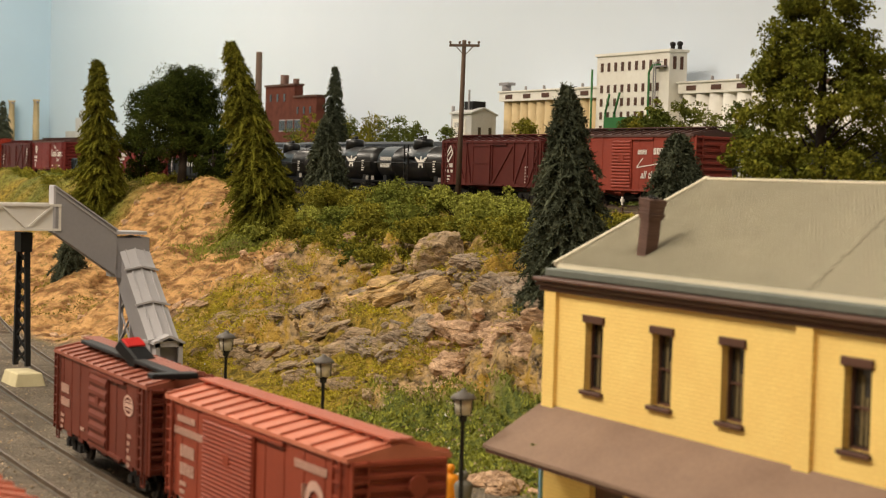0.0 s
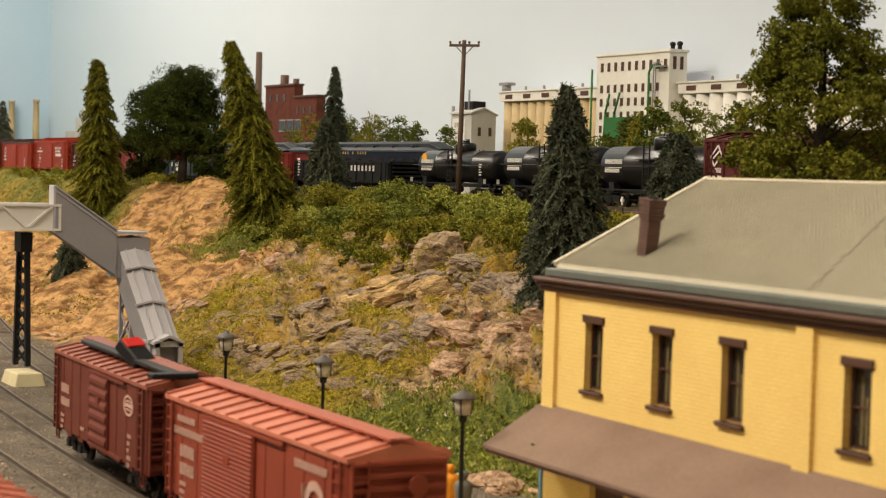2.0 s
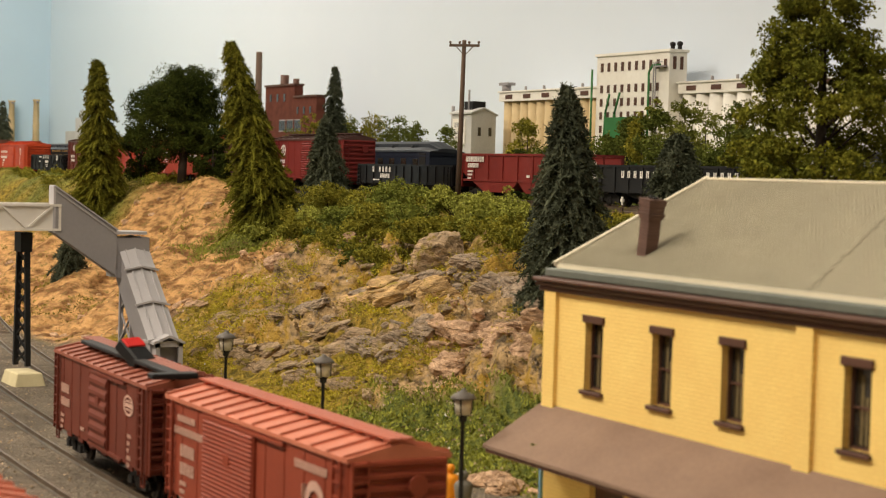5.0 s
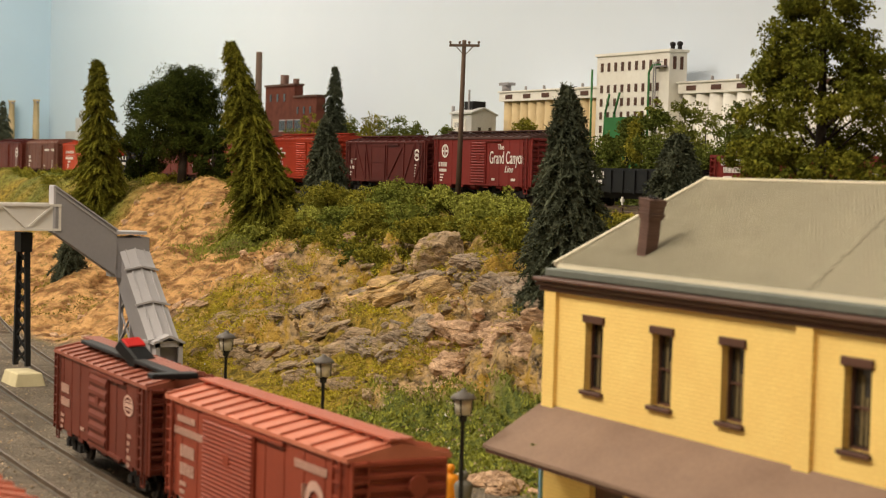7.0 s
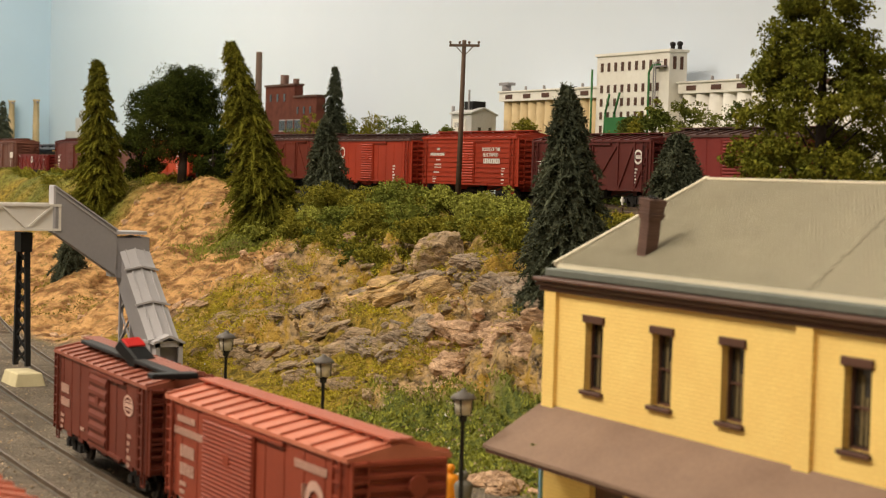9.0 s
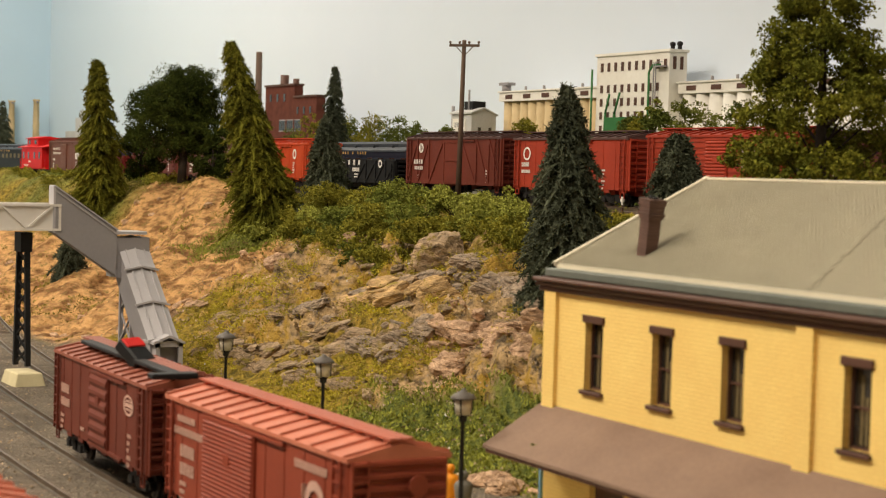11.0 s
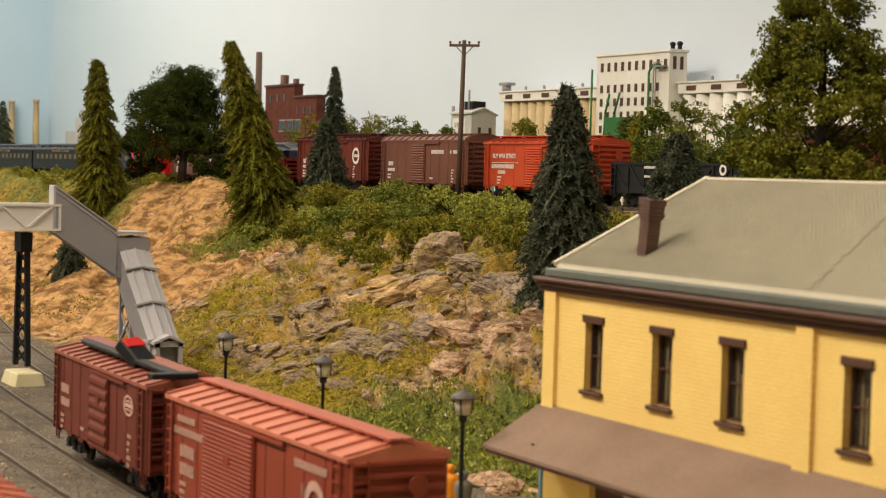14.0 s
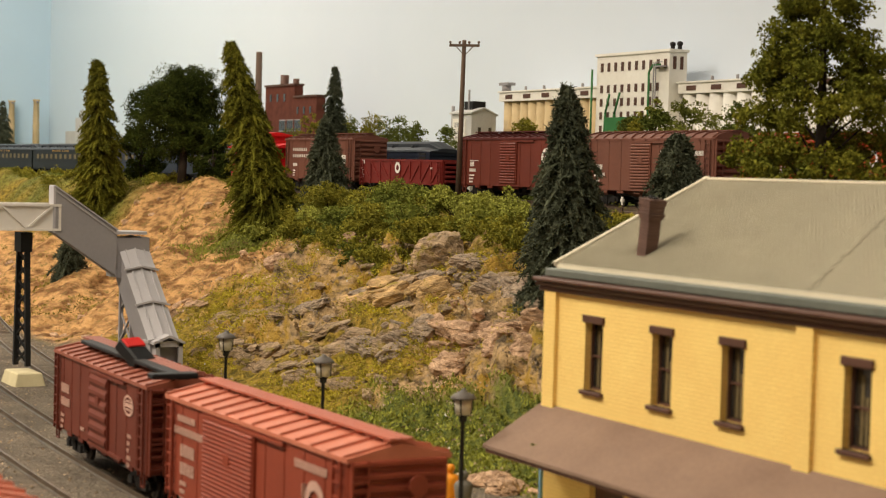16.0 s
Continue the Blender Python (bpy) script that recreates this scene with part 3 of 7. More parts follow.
def boxcar(at, color, label, style="steel", eave=4.0, roof=None, sill=1.0, L=12.4, door=(-1.35, 0.55), name="boxcar", brace=1, group="cars of the moving freight train", board=None, door_ribs=15):
    """style: steel, wood (outside braced), ribbed (horizontal ribs) or wagontop (roof and sides in one curve)."""
    c = M[color]
    car = thing(name, at, label, "boxcar", group)
    h, W = L / 2, 1.42
    roofm = M[roof or color]
    bm = bmesh.new()
    box(bm, -h, h, -W, W, sill, eave)
    soften(bm, 0.03)
    box(bm, -h + 0.5, h - 0.5, -0.5, 0.5, sill - 0.3, sill + 0.02)
    for x in (-h + 1.9, h - 1.9):
        box(bm, x - 0.2, x + 0.2, -1.1, 1.1, sill - 0.25, sill + 0.01)
    part("body", bm, c, car)
    bm = bmesh.new()
    e = 1.5
    if style == "wagontop":
        arc = [(-W - 0.02, eave - 0.1), (-W - 0.02, eave + 0.05), (-1.15, eave + 0.27), (-0.6, eave + 0.4), (0, eave + 0.45), (0.6, eave + 0.4), (1.15, eave + 0.27), (W + 0.02, eave + 0.05), (W + 0.02, eave - 0.1)]
    else:
        arc = [(-e, eave - 0.06), (-e, eave + 0.06), (0, eave + 0.38), (e, eave + 0.06), (e, eave - 0.06)]
    extrude(bm, arc, "x", -h - 0.04, h + 0.04)
    for k in range(14):
        x = -h + 0.15 + k * (L - 0.3) / 13
        if style == "wagontop":
            for a, b in zip(arc[1:-1], arc[2:-1]):
                beam(bm, (x, a[0], a[1] + 0.03), (x, b[0], b[1] + 0.03), 0.1, 0.09)
        else:
            for s in (-1, 1):
                beam(bm, (x, s * e, eave + 0.09), (x, 0, eave + 0.41), 0.1, 0.09)
    part("roof", bm, roofm, car)
    bm = bmesh.new()
    for k in range(3):
        box(bm, -h - 0.1, h + 0.1, -0.34 + k * 0.235, -0.13 + k * 0.235, eave + 0.46, eave + 0.52)
    for k in range(9):
        x = -h + 0.3 + k * (L - 0.6) / 8
        box(bm, x - 0.04, x + 0.04, -0.3, 0.3, eave + 0.36, eave + 0.47)
    part("running_board", bm, M[board or roof or color], car)
    for s in (-1, 1):
        sliding_door(car, c, style, sill, eave, door, s, door_ribs)
        if s < 0:
            bm = bmesh.new()
            box(bm, door[0] - 0.1, door[1] + 2.0, -W - 0.12, -W, eave - 0.22, eave - 0.12)
            part("door_track", bm, c, car)
            bm = bmesh.new()
            box(bm, door[0] - 0.1, door[1] + 1.7, -W - 0.1, -W, sill + 0.02, sill + 0.12)
            part("door_track", bm, c, car)
    bm = bmesh.new()
    if style == "wood":
        cols = [-h + 0.05, -h + 1.6, -h + 3.2, door[0] - 0.15, door[1] + 0.15, h - 3.2, h - 1.6, h - 0.05]
        for s in (-1, 1):
            for x in cols:
                box(bm, x - 0.07, x + 0.07, s * W - 0.07, s * W + 0.07, sill, eave - 0.06)
            for a, b in ((0, 1), (1, 2), (2, 3)):
                up = brace > 0
                beam(bm, (cols[a] + 0.1, s * (W + 0.03), eave - 0.2 if up else sill + 0.15), (cols[b] - 0.1, s * (W + 0.03), sill + 0.15 if up else eave - 0.2), 0.08, 0.15)
                a2, b2 = 7 - a, 7 - b
                beam(bm, (cols[a2] - 0.1, s * (W + 0.03), eave - 0.2 if up else sill + 0.15), (cols[b2] + 0.1, s * (W + 0.03), sill + 0.15 if up else eave - 0.2), 0.08, 0.15)
            box(bm, -h, h, s * W - 0.05, s * W + 0.05, sill, sill + 0.18)
    elif style == "ribbed":
        for k in range(9):
            z = sill + 0.25 + k * (eave - sill - 0.5) / 8
            for a, b in ((-h + 0.1, door[0] - 0.05), (door[1] + 0.05, h - 0.1)):
                for s in (-1, 1):
                    box(bm, a, b, s * W - 0.05, s * W + 0.05, z - 0.05, z + 0.05)
    else:
        n = 11
        for k in range(n):
            x = -h + 0.08 + k * (L - 0.16) / (n - 1)
            if style == "wagontop" or not door[0] < x < door[1]:
                for s in (-1, 1):
                    w = 0.07 if style == "wagontop" else 0.03
                    box(bm, x - w, x + w, s * W - 0.02, s * W + (0.05 if style == "wagontop" else 0.008), sill, eave)
        for k in range(8):
            x = -h + 0.5 + k * (L - 1) / 7
            for s in (-1, 1):
                box(bm, x - 0.3, x + 0.3, s * (W - 0.05) - 0.03, s * (W - 0.05) + 0.03, sill - 0.14, sill)
    islands("side_rib", bm, c, car)
    for s in (-1, 1):
        bm = bmesh.new()
        grilles(bm, s * (h - 0.005), -W + 0.12, W - 0.12, sill + 0.1, eave + 0.05, 9, s * 0.11)
        part("end_panel", bm, c, car)
    for x in (h - 0.5, -h + 0.5):
        for s in (-1, 1):
            bm = bmesh.new()
            ladder(bm, x - 0.22, x + 0.22, s * (W + 0.09), sill - 0.05, eave - 0.05, 8)
            part("ladder", bm, c, car)
        bm = bmesh.new()
        box(bm, x - 0.2, x + 0.2, -W - 0.03, -W + 0.03, sill - 0.45, sill - 0.4)
        for dx in (-0.18, 0.18):
            box(bm, x + dx - 0.025, x + dx + 0.025, -W - 0.03, -W + 0.03, sill - 0.45, sill)
        part("stirrup_step", bm, c, car)
    bm = bmesh.new()
    for k in range(7):
        z = sill + 0.2 + k * (eave - sill - 0.3) / 6
        box(bm, h + 0.05, h + 0.16, -W + 0.05, -W + 0.5, z - 0.03, z + 0.03)
    for y in (-W + 0.06, -W + 0.5):
        box(bm, h, h + 0.14, y - 0.03, y + 0.03, sill, eave)
    part("ladder", bm, c, car)
    bm = bmesh.new()
    tube(bm, (h + 0.2, 0.45, eave - 0.7), (h + 0.26, 0.45, eave - 0.7), 0.28, n=14)
    tube(bm, (h, 0.45, eave - 0.7), (h + 0.2, 0.45, eave - 0.7), 0.05, n=6)
    part("brake_wheel", bm, c, car)
    bm = bmesh.new()
    tube(bm, (-1.2, -0.5, sill - 0.35), (0.1, -0.5, sill - 0.35), 0.25, n=10)
    box(bm, 0.6, 1.1, -0.8, -0.4, sill - 0.5, sill)
    for y in (-0.9, 0.9):
        beam(bm, (-h + 2.6, y, sill - 0.02), (-1.5, y, sill - 0.4), 0.07)
        beam(bm, (h - 2.6, y, sill - 0.02), (1.5, y, sill - 0.4), 0.07)
        beam(bm, (-1.5, y, sill - 0.4), (1.5, y, sill - 0.4), 0.07)
    part("underframe", bm, M["iron"], car)
    running_gear(car, L)
    return car


def sliding_door(car, material, style, sill, eave, door, s, ribs=15):
    """A sliding door slab with its battens or folded steel panel."""
    bm = bmesh.new()
    W = 1.42
    out = s * (W + 0.09)
    box(bm, door[0], door[1], min(s * W, out), max(s * W, out), sill + 0.1, eave - 0.2)
    slab = part("door", bm, material, car)
    bm = bmesh.new()
    if style == "wood":
        for z in (sill + 0.12, (sill + eave) / 2, eave - 0.3):
            box(bm, door[0] + 0.1, door[1] - 0.1, out - 0.04, out + 0.04, z, z + 0.1)
        for x in (door[0] + 0.04, door[1] - 0.04):
            box(bm, x - 0.05, x + 0.05, out - 0.04, out + 0.04, sill + 0.1, eave - 0.2)
        islands("batten", bm, material, slab)
        return
    z0, hh = sill + 0.15, (eave - sill - 0.4) / ribs
    prof = [(out - s * 0.02, z0)]
    for k in range(ribs):
        z = z0 + k * hh
        prof += [(out + s * 0.006, z), (out + s * 0.06, z + hh * 0.3), (out + s * 0.06, z + hh * 0.6), (out + s * 0.006, z + hh * 0.9)]
    prof += [(out - s * 0.02, z0 + ribs * hh)]
    extrude(bm, prof, "x", door[0] + 0.08, door[1] - 0.08)
    part("ribbed_panel", bm, material, slab)
    bm = bmesh.new()
    c = (door[0] + door[1]) / 2
    box(bm, c - 0.2, c + 0.25, out - 0.07, out + 0.07, (sill + eave) / 2 + 0.1, (sill + eave) / 2 + 0.45)
    part("tack_board", bm, material, slab)


def small_print(bm, x, z, rows, h=0.12, wide=7, y=-1.45):
    for k in range(rows):
        letters(bm, x, z - k * h * 1.9, wide - (k % 3), h, y)


def decal(car, bm, material=None, label="white painted lettering"):
    part("lettering", bm, material or M["white"], car, label)


def tank_car(at, label, L=11.6, r=1.15, emblem="wing", color="black"):
    car = thing("tank_car", at, label, "tank car", "cars of the moving freight train")
    h = L / 2 - 0.55
    zc = 1.15 + r
    bm = bmesh.new()
    lathe(bm, [(-h, 0.3), (-h + 0.06, r * 0.62), (-h + 0.2, r * 0.88), (-h + 0.4, r), (-h * 0.5, r), (-h * 0.5 + 0.02, r + 0.02), (-h * 0.5 + 0.12, r + 0.02), (-h * 0.5 + 0.14, r), (h * 0.5 - 0.14, r), (h * 0.5 - 0.12, r + 0.02), (h * 0.5 - 0.02, r + 0.02), (h * 0.5, r), (h - 0.4, r), (h - 0.2, r * 0.88), (h - 0.06, r * 0.62), (h, 0.3)], "x", 28, (0, 0, zc))
    part("tank", bm, M[color], car)
    bm = bmesh.new()
    lathe(bm, [(zc + r - 0.25, 0.72), (zc + r + 0.42, 0.72), (zc + r + 0.52, 0.64), (zc + r + 0.56, 0.4)], "z", 20)
    tube(bm, (0.2, 0, zc + r + 0.5), (0.2, 0, zc + r + 0.78), 0.16, n=10)
    tube(bm, (-0.3, 0, zc + r + 0.5), (-0.3, 0, zc + r + 0.7), 0.1, n=8)
    part("dome", bm, M[color], car)
    bm = bmesh.new()
    box(bm, -L / 2 + 0.1, L / 2 - 0.1, -0.35, 0.35, 0.85, 1.1)
    for x in (-L / 2 + 0.2, L / 2 - 0.2):
        box(bm, x - 0.1, x + 0.1, -1.35, 1.35, 0.85, 1.1)
    for x in (-L / 2 + 1.9, L / 2 - 1.9):
        box(bm, x - 0.25, x + 0.25, -1.05, 1.05, 0.9, 1.5)
    for y in (-1.3, 1.3):
        box(bm, -L / 2 + 0.1, L / 2 - 0.1, y - 0.12, y + 0.12, 1.02, 1.1)
    part("frame", bm, M["gblack"], car)
    bm = bmesh.new()
    for y in (-1.27, 1.27):
        tube(bm, (-h, y, zc + 0.05), (h, y, zc + 0.05), 0.03, n=5)
        for k in range(7):
            x = -h + 0.2 + k * (2 * h - 0.4) / 6
            beam(bm, (x, y, zc + 0.05), (x, y * 0.88, zc), 0.035)
    for s in (-1, 1):
        ladder(bm, -0.28, 0.28, s * (r + 0.15), 1.1, zc + r + 0.1, 7)
        box(bm, -1.0, 1.0, s * (r + 0.0) - 0.2, s * (r + 0.0) + 0.2, zc + 0.42, zc + 0.47)
    part("handrail", bm, M["iron"], car)
    bm = bmesh.new()
    tube(bm, (-0.9, -0.5, 0.7), (0.4, -0.5, 0.7), 0.22, n=10)
    part("underframe", bm, M["iron"], car)
    bm = bmesh.new()
    y = -r - 0.02
    letters(bm, -h + 0.9, zc + 0.18, 8, 0.26, y * 0.99)
    letters(bm, -h + 0.9, zc - 0.32, 8, 0.22, y * 0.985)
    box(bm, -h + 0.9, -h + 2.6, y * 0.99, y * 0.95, zc - 0.05, zc - 0.01)
    small_print(bm, h - 1.5, zc + 0.1, 5, 0.09, 5, y * 0.99)
    if emblem == "wing":
        x = 1.9
        for a in (-0.85, 0.85):
            for k in range(4):
                beam(bm, (x, y - 0.01, zc + 0.1 - 0.06 * k), (x + a * (1 - 0.2 * k), y + 0.01, zc + 0.42 - 0.14 * k), 0.02, 0.12)
        beam(bm, (x - 0.28, y, zc - 0.3), (x + 0.1, y - 0.005, zc + 0.5), 0.02, 0.13)
        beam(bm, (x + 0.28, y, zc - 0.3), (x + 0.05, y - 0.005, zc + 0.35), 0.02, 0.13)
    decal(car, bm)
    for x in (-h + 0.15, h - 0.15):
        bm = bmesh.new()
        beam(bm, (x, -1.44, 1.12), (x, -1.44, 1.42), 0.02, 0.2)
        part("placard", bm, M["white"], car, "small white placard")
    if emblem == "shell":
        bm = bmesh.new()
        ring(bm, -h + 1.2, zc + 0.55, 0.02, 0.34, -r * 0.93, 14)
        part("emblem", bm, M["yellow"], car, "yellow round emblem")
    running_gear(car, L, 1.9)
    return car


def gondola(at, color, label, L=13.0, top=2.6, style="steel", name="gondola", load=None):
    car = thing(name, at, label, "gondola", "cars of the moving freight train")
    c, h, W = M[color], L / 2, 1.4
    bm = bmesh.new()
    for s in (-1, 1):
        box(bm, -h, h, s * W - 0.05, s * W + 0.05, 0.95, top)
    for x in (-h + 0.05, h - 0.05):
        box(bm, x - 0.05, x + 0.05, -W, W, 0.95, top)
    box(bm, -h, h, -W, W, 0.95, 1.1)
    part("body", bm, c, car)
    bm = bmesh.new()
    for s in (-1, 1):
        box(bm, -h, h, s * W - 0.11, s * W + 0.11, top - 0.1, top + 0.04)
        box(bm, -h, h, s * W - 0.09, s * W + 0.09, 0.9, 1.06)
    for x in (-h + 0.05, h - 0.05):
        box(bm, x - 0.1, x + 0.1, -W, W, top - 0.1, top + 0.04)
    part("rim", bm, c, car)
    bm = bmesh.new()
    n = 9 if style == "braced" else 13
    xs = [-h + 0.12 + k * (L - 0.24) / (n - 1) for k in range(n)]
    for s in (-1, 1):
        for x in xs:
            box(bm, x - 0.07, x + 0.07, s * (W + 0.08) - 0.05, s * (W + 0.08) + 0.05, 0.85, top - 0.05)
        if style == "braced":
            for k, (a, b) in enumerate(zip(xs, xs[1:])):
                up = k >= (n - 1) / 2
                beam(bm, (a + 0.1, s * (W + 0.08), 1.1 if up else top - 0.15), (b - 0.1, s * (W + 0.08), top - 0.15 if up else 1.1), 0.08, 0.16)
    islands("side_rib", bm, c, car)
    for s in (-1, 1):
        bm = bmesh.new()
        grilles(bm, s * h, -W + 0.1, W - 0.1, 1.0, top, 5, s * 0.1)
        part("end_panel", bm, c, car)
    for x in (h - 0.35, -h + 0.35):
        bm = bmesh.new()
        ladder(bm, x - 0.2, x + 0.2, -W - 0.17, 0.75, top - 0.1, 5)
        part("ladder", bm, c, car)
    bm = bmesh.new()
    box(bm, -h + 0.4, h - 0.4, -0.4, 0.4, 0.65, 0.96)
    extrude(bm, [(-h + 2.8, 0.92), (h - 2.8, 0.92), (h - 4.2, 0.55), (-h + 4.2, 0.55)], "y", -1.0, -0.9)
    part("underframe", bm, M["iron"], car)
    if load:
        load_bed(car, h, W, top)
    running_gear(car, L)
    return car


def hopper(at, color, label, L=13.4, top=3.05):
    car = thing("hopper_car", at, label, "hopper car", "cars of the moving freight train")
    c, h, W = M[color], L / 2, 1.42
    bm = bmesh.new()
    for s in (-1, 1):
        extrude(bm, [(-h, 2.0), (-h, top), (h, top), (h, 2.0), (h - 1.5, 1.35), (h - 3.2, 0.6), (1.0, 0.6), (0, 1.3), (-1.0, 0.6), (-h + 3.2, 0.6), (-h + 1.5, 1.35)], "y", s * W - 0.05, s * W + 0.05)
    box(bm, -h, h, -W, W, 1.3, 1.36)
    for s in (-1, 1):
        v = [bm.verts.new(p) for p in ((s * h, -W, top - 0.6), (s * h, W, top - 0.6), (s * (h - 3.2), W, 0.7), (s * (h - 3.2), -W, 0.7))]
        bm.faces.new(v)
    part("body", bm, c, car)
    bm = bmesh.new()
    for s in (-1, 1):
        box(bm, -h, h, s * W - 0.12, s * W + 0.12, top - 0.1, top + 0.04)
        box(bm, -h, h, s * W - 0.1, s * W + 0.1, 1.28, 1.42)
        for k in range(9):
            x = -h + 0.1 + k * (L - 0.2) / 8
            box(bm, x - 0.07, x + 0.07, s * (W + 0.08) - 0.05, s * (W + 0.08) + 0.05, 1.3, top)
    for x in (-h, h):
        box(bm, x - 0.08, x + 0.08, -W, W, top - 0.1, top + 0.04)
        for y in (-W + 0.1, W - 0.1, 0):
            box(bm, x - 0.06, x + 0.06, y - 0.06, y + 0.06, 0.95, top)
    box(bm, -h, h, -0.25, 0.25, 0.8, 1.1)
    for x in (-h, h):
        box(bm, x - 0.1, x + 0.1, -W, W, 0.9, 1.15)
    islands("side_rib", bm, c, car)
    for x in (h - 0.35, -h + 0.35):
        bm = bmesh.new()
        ladder(bm, x - 0.2, x + 0.2, -W - 0.17, 0.95, top - 0.1, 6)
        part("ladder", bm, c, car)
    bm = bmesh.new()
    letters(bm, -h + 1.0, top - 0.5, 8, 0.34, -1.56)
    letters(bm, -h + 1.2, top - 0.88, 6, 0.28, -1.56)
    small_print(bm, -h + 1.2, top - 1.18, 3, 0.12, 7, -1.56)
    letters(bm, 1.2, 1.6, 3, 0.16, -1.56)
    small_print(bm, h - 2.3, top - 0.9, 2, 0.14, 4, -1.56)
    decal(car, bm)
    running_gear(car, L)
    return car


def load_bed(car, h, W, top):
    bm = bmesh.new()
    box(bm, -h + 0.1, h - 0.1, -W + 0.05, W - 0.05, top - 0.5, top - 0.45)
    part("load", bm, M["gblack"], car)


def caboose(at, label):
    car = thing("caboose", at, label, "caboose", "cars of the moving freight train")
    c = M["caboose"]
    bm = bmesh.new()
    box(bm, -4.2, 4.2, -1.38, 1.38, 1.0, 3.5)
    box(bm, -5.2, 5.2, -1.3, 1.3, 0.95, 1.1)
    soften(bm, 0.03)
    part("body", bm, c, car)
    bm = bmesh.new()
    extrude(bm, [(-1.5, 3.45), (-1.5, 3.55), (0, 3.85), (1.5, 3.55), (1.5, 3.45)], "x", -5.3, 5.3)
    part("roof", bm, c, car)
    bm = bmesh.new()
    box(bm, -2.2, 2.2, -1.25, 1.25, 3.6, 4.55)
    extrude(bm, [(-1.4, 4.5), (-1.4, 4.58), (0, 4.8), (1.4, 4.58), (1.4, 4.5)], "x", -2.5, 2.5)
    part("cupola", bm, c, car)
    for x in (-3.2, -1.2, 1.2, 3.2):
        bm = bmesh.new()
        box(bm, x - 0.3, x + 0.3, -1.41, -1.36, 2.15, 2.95)
        part("window", bm, M["glass"], car)
    bm = bmesh.new()
    for x in (-1.2, 1.2):
        box(bm, x - 0.35, x + 0.35, -1.28, -1.23, 3.85, 4.35)
    part("cupola_window", bm, M["glass"], car)
    bm = bmesh.new()
    for x in (-5.15, 5.15):
        for y in (-1.25, -0.5, 0.5, 1.25):
            box(bm, x - 0.03, x + 0.03, y - 0.03, y + 0.03, 1.1, 2.1)
        box(bm, x - 0.03, x + 0.03, -1.25, 1.25, 2.05, 2.12)
    part("railing", bm, c, car)
    bm = bmesh.new()
    letters(bm, -1.2, 1.7, 6, 0.2, -1.4)
    letters(bm, -3.0, 1.3, 14, 0.16, -1.4)
    decal(car, bm)
    running_gear(car, 9.6, 1.6)
    return car


def coach(at, color, label, L=25.4, observation=False):
    car = thing("passenger_coach", at, label, "passenger coach", "coaches of the standing train")
    h, W = L / 2, 1.5
    c = M[color]
    bm = bmesh.new()
    box(bm, -h, h, -W, W, 1.0, 3.35)
    box(bm, -h, h, -W - 0.03, W + 0.03, 1.0, 1.12)
    box(bm, -h, h, -W - 0.04, W + 0.04, 2.0, 2.1)
    box(bm, -h, h, -W - 0.04, W + 0.04, 2.95, 3.05)
    part("body", bm, c, car)
    bm = bmesh.new()
    arc = [(-W - 0.08, 3.3), (-W - 0.05, 3.42), (-1.2, 3.62), (-0.82, 3.68), (-0.8, 3.95), (-0.4, 4.1), (0, 4.14), (0.4, 4.1), (0.8, 3.95), (0.82, 3.68), (1.2, 3.62), (W + 0.05, 3.42), (W + 0.08, 3.3)]
    extrude(bm, arc, "x", -h, h - 1.4)
    lo = [bm.verts.new((h - 1.4, y, z)) for y, z in arc]
    hi = [bm.verts.new((h + 0.1, y * 0.96, 3.3 + (z - 3.3) * 0.35)) for y, z in arc]
    for k in range(len(arc) - 1):
        bm.faces.new((lo[k], lo[k + 1], hi[k + 1], hi[k]))
    bm.faces.new(hi)
    part("roof", bm, M["coachroof"], car)
    for k in range(12):
        x = -h + 2.2 + k * (L - 4.4) / 11
        bm = bmesh.new()
        box(bm, x - 0.42, x + 0.42, -W - 0.035, -W + 0.02, 2.25, 2.8)
        part("window", bm, M["glass"] if observation else M["curtain"], car)
    bm = bmesh.new()
    for k in range(7):
        x = -h + 2.5 + k * (L - 6) / 6
        box(bm, x - 0.35, x + 0.35, -0.86, -0.78, 3.72, 3.9)
        tube(bm, (x, -1.05, 3.6), (x, -1.05, 3.85), 0.12, n=8)
    part("roof_vent", bm, M["coachroof"], car)
    bm = bmesh.new()
    letters(bm, -4.2, 3.08, 15, 0.25, -W - 0.05, 0.6, 1.2, skip=(8, 10))
    part("lettering", bm, M["gold"], car, "gold painted lettering")
    bm = bmesh.new()
    box(bm, -3.5, 3.5, -1.0, 1.0, 0.45, 1.0)
    box(bm, -h + 0.2, h - 0.2, -0.5, 0.5, 0.75, 1.0)
    part("underframe", bm, M["iron"], car)
    if observation:
        bm = bmesh.new()
        box(bm, h - 1.6, h - 0.6, -W - 0.03, -W + 0.02, 1.2, 3.2)
        part("vestibule_door", bm, M["iron"], car)
    running_gear(car, L, 3.6)
    return car


RAIL_UP = 9.5
MOVING = []


def travelled(t):
    """How far the freight train has run, in prototype metres; it eases a little at first."""
    return 14.5 * t - 0.095 * t * t if t < 7.37 else 101.705 + 13.1 * (t - 7.37)


def roll(car, x):
    x -= 0.3
    MOVING.append((car, x))
    car.matrix_basis = P(x, main_y(x), RAIL_UP)
    return car


UP = P(0, 0, 0)


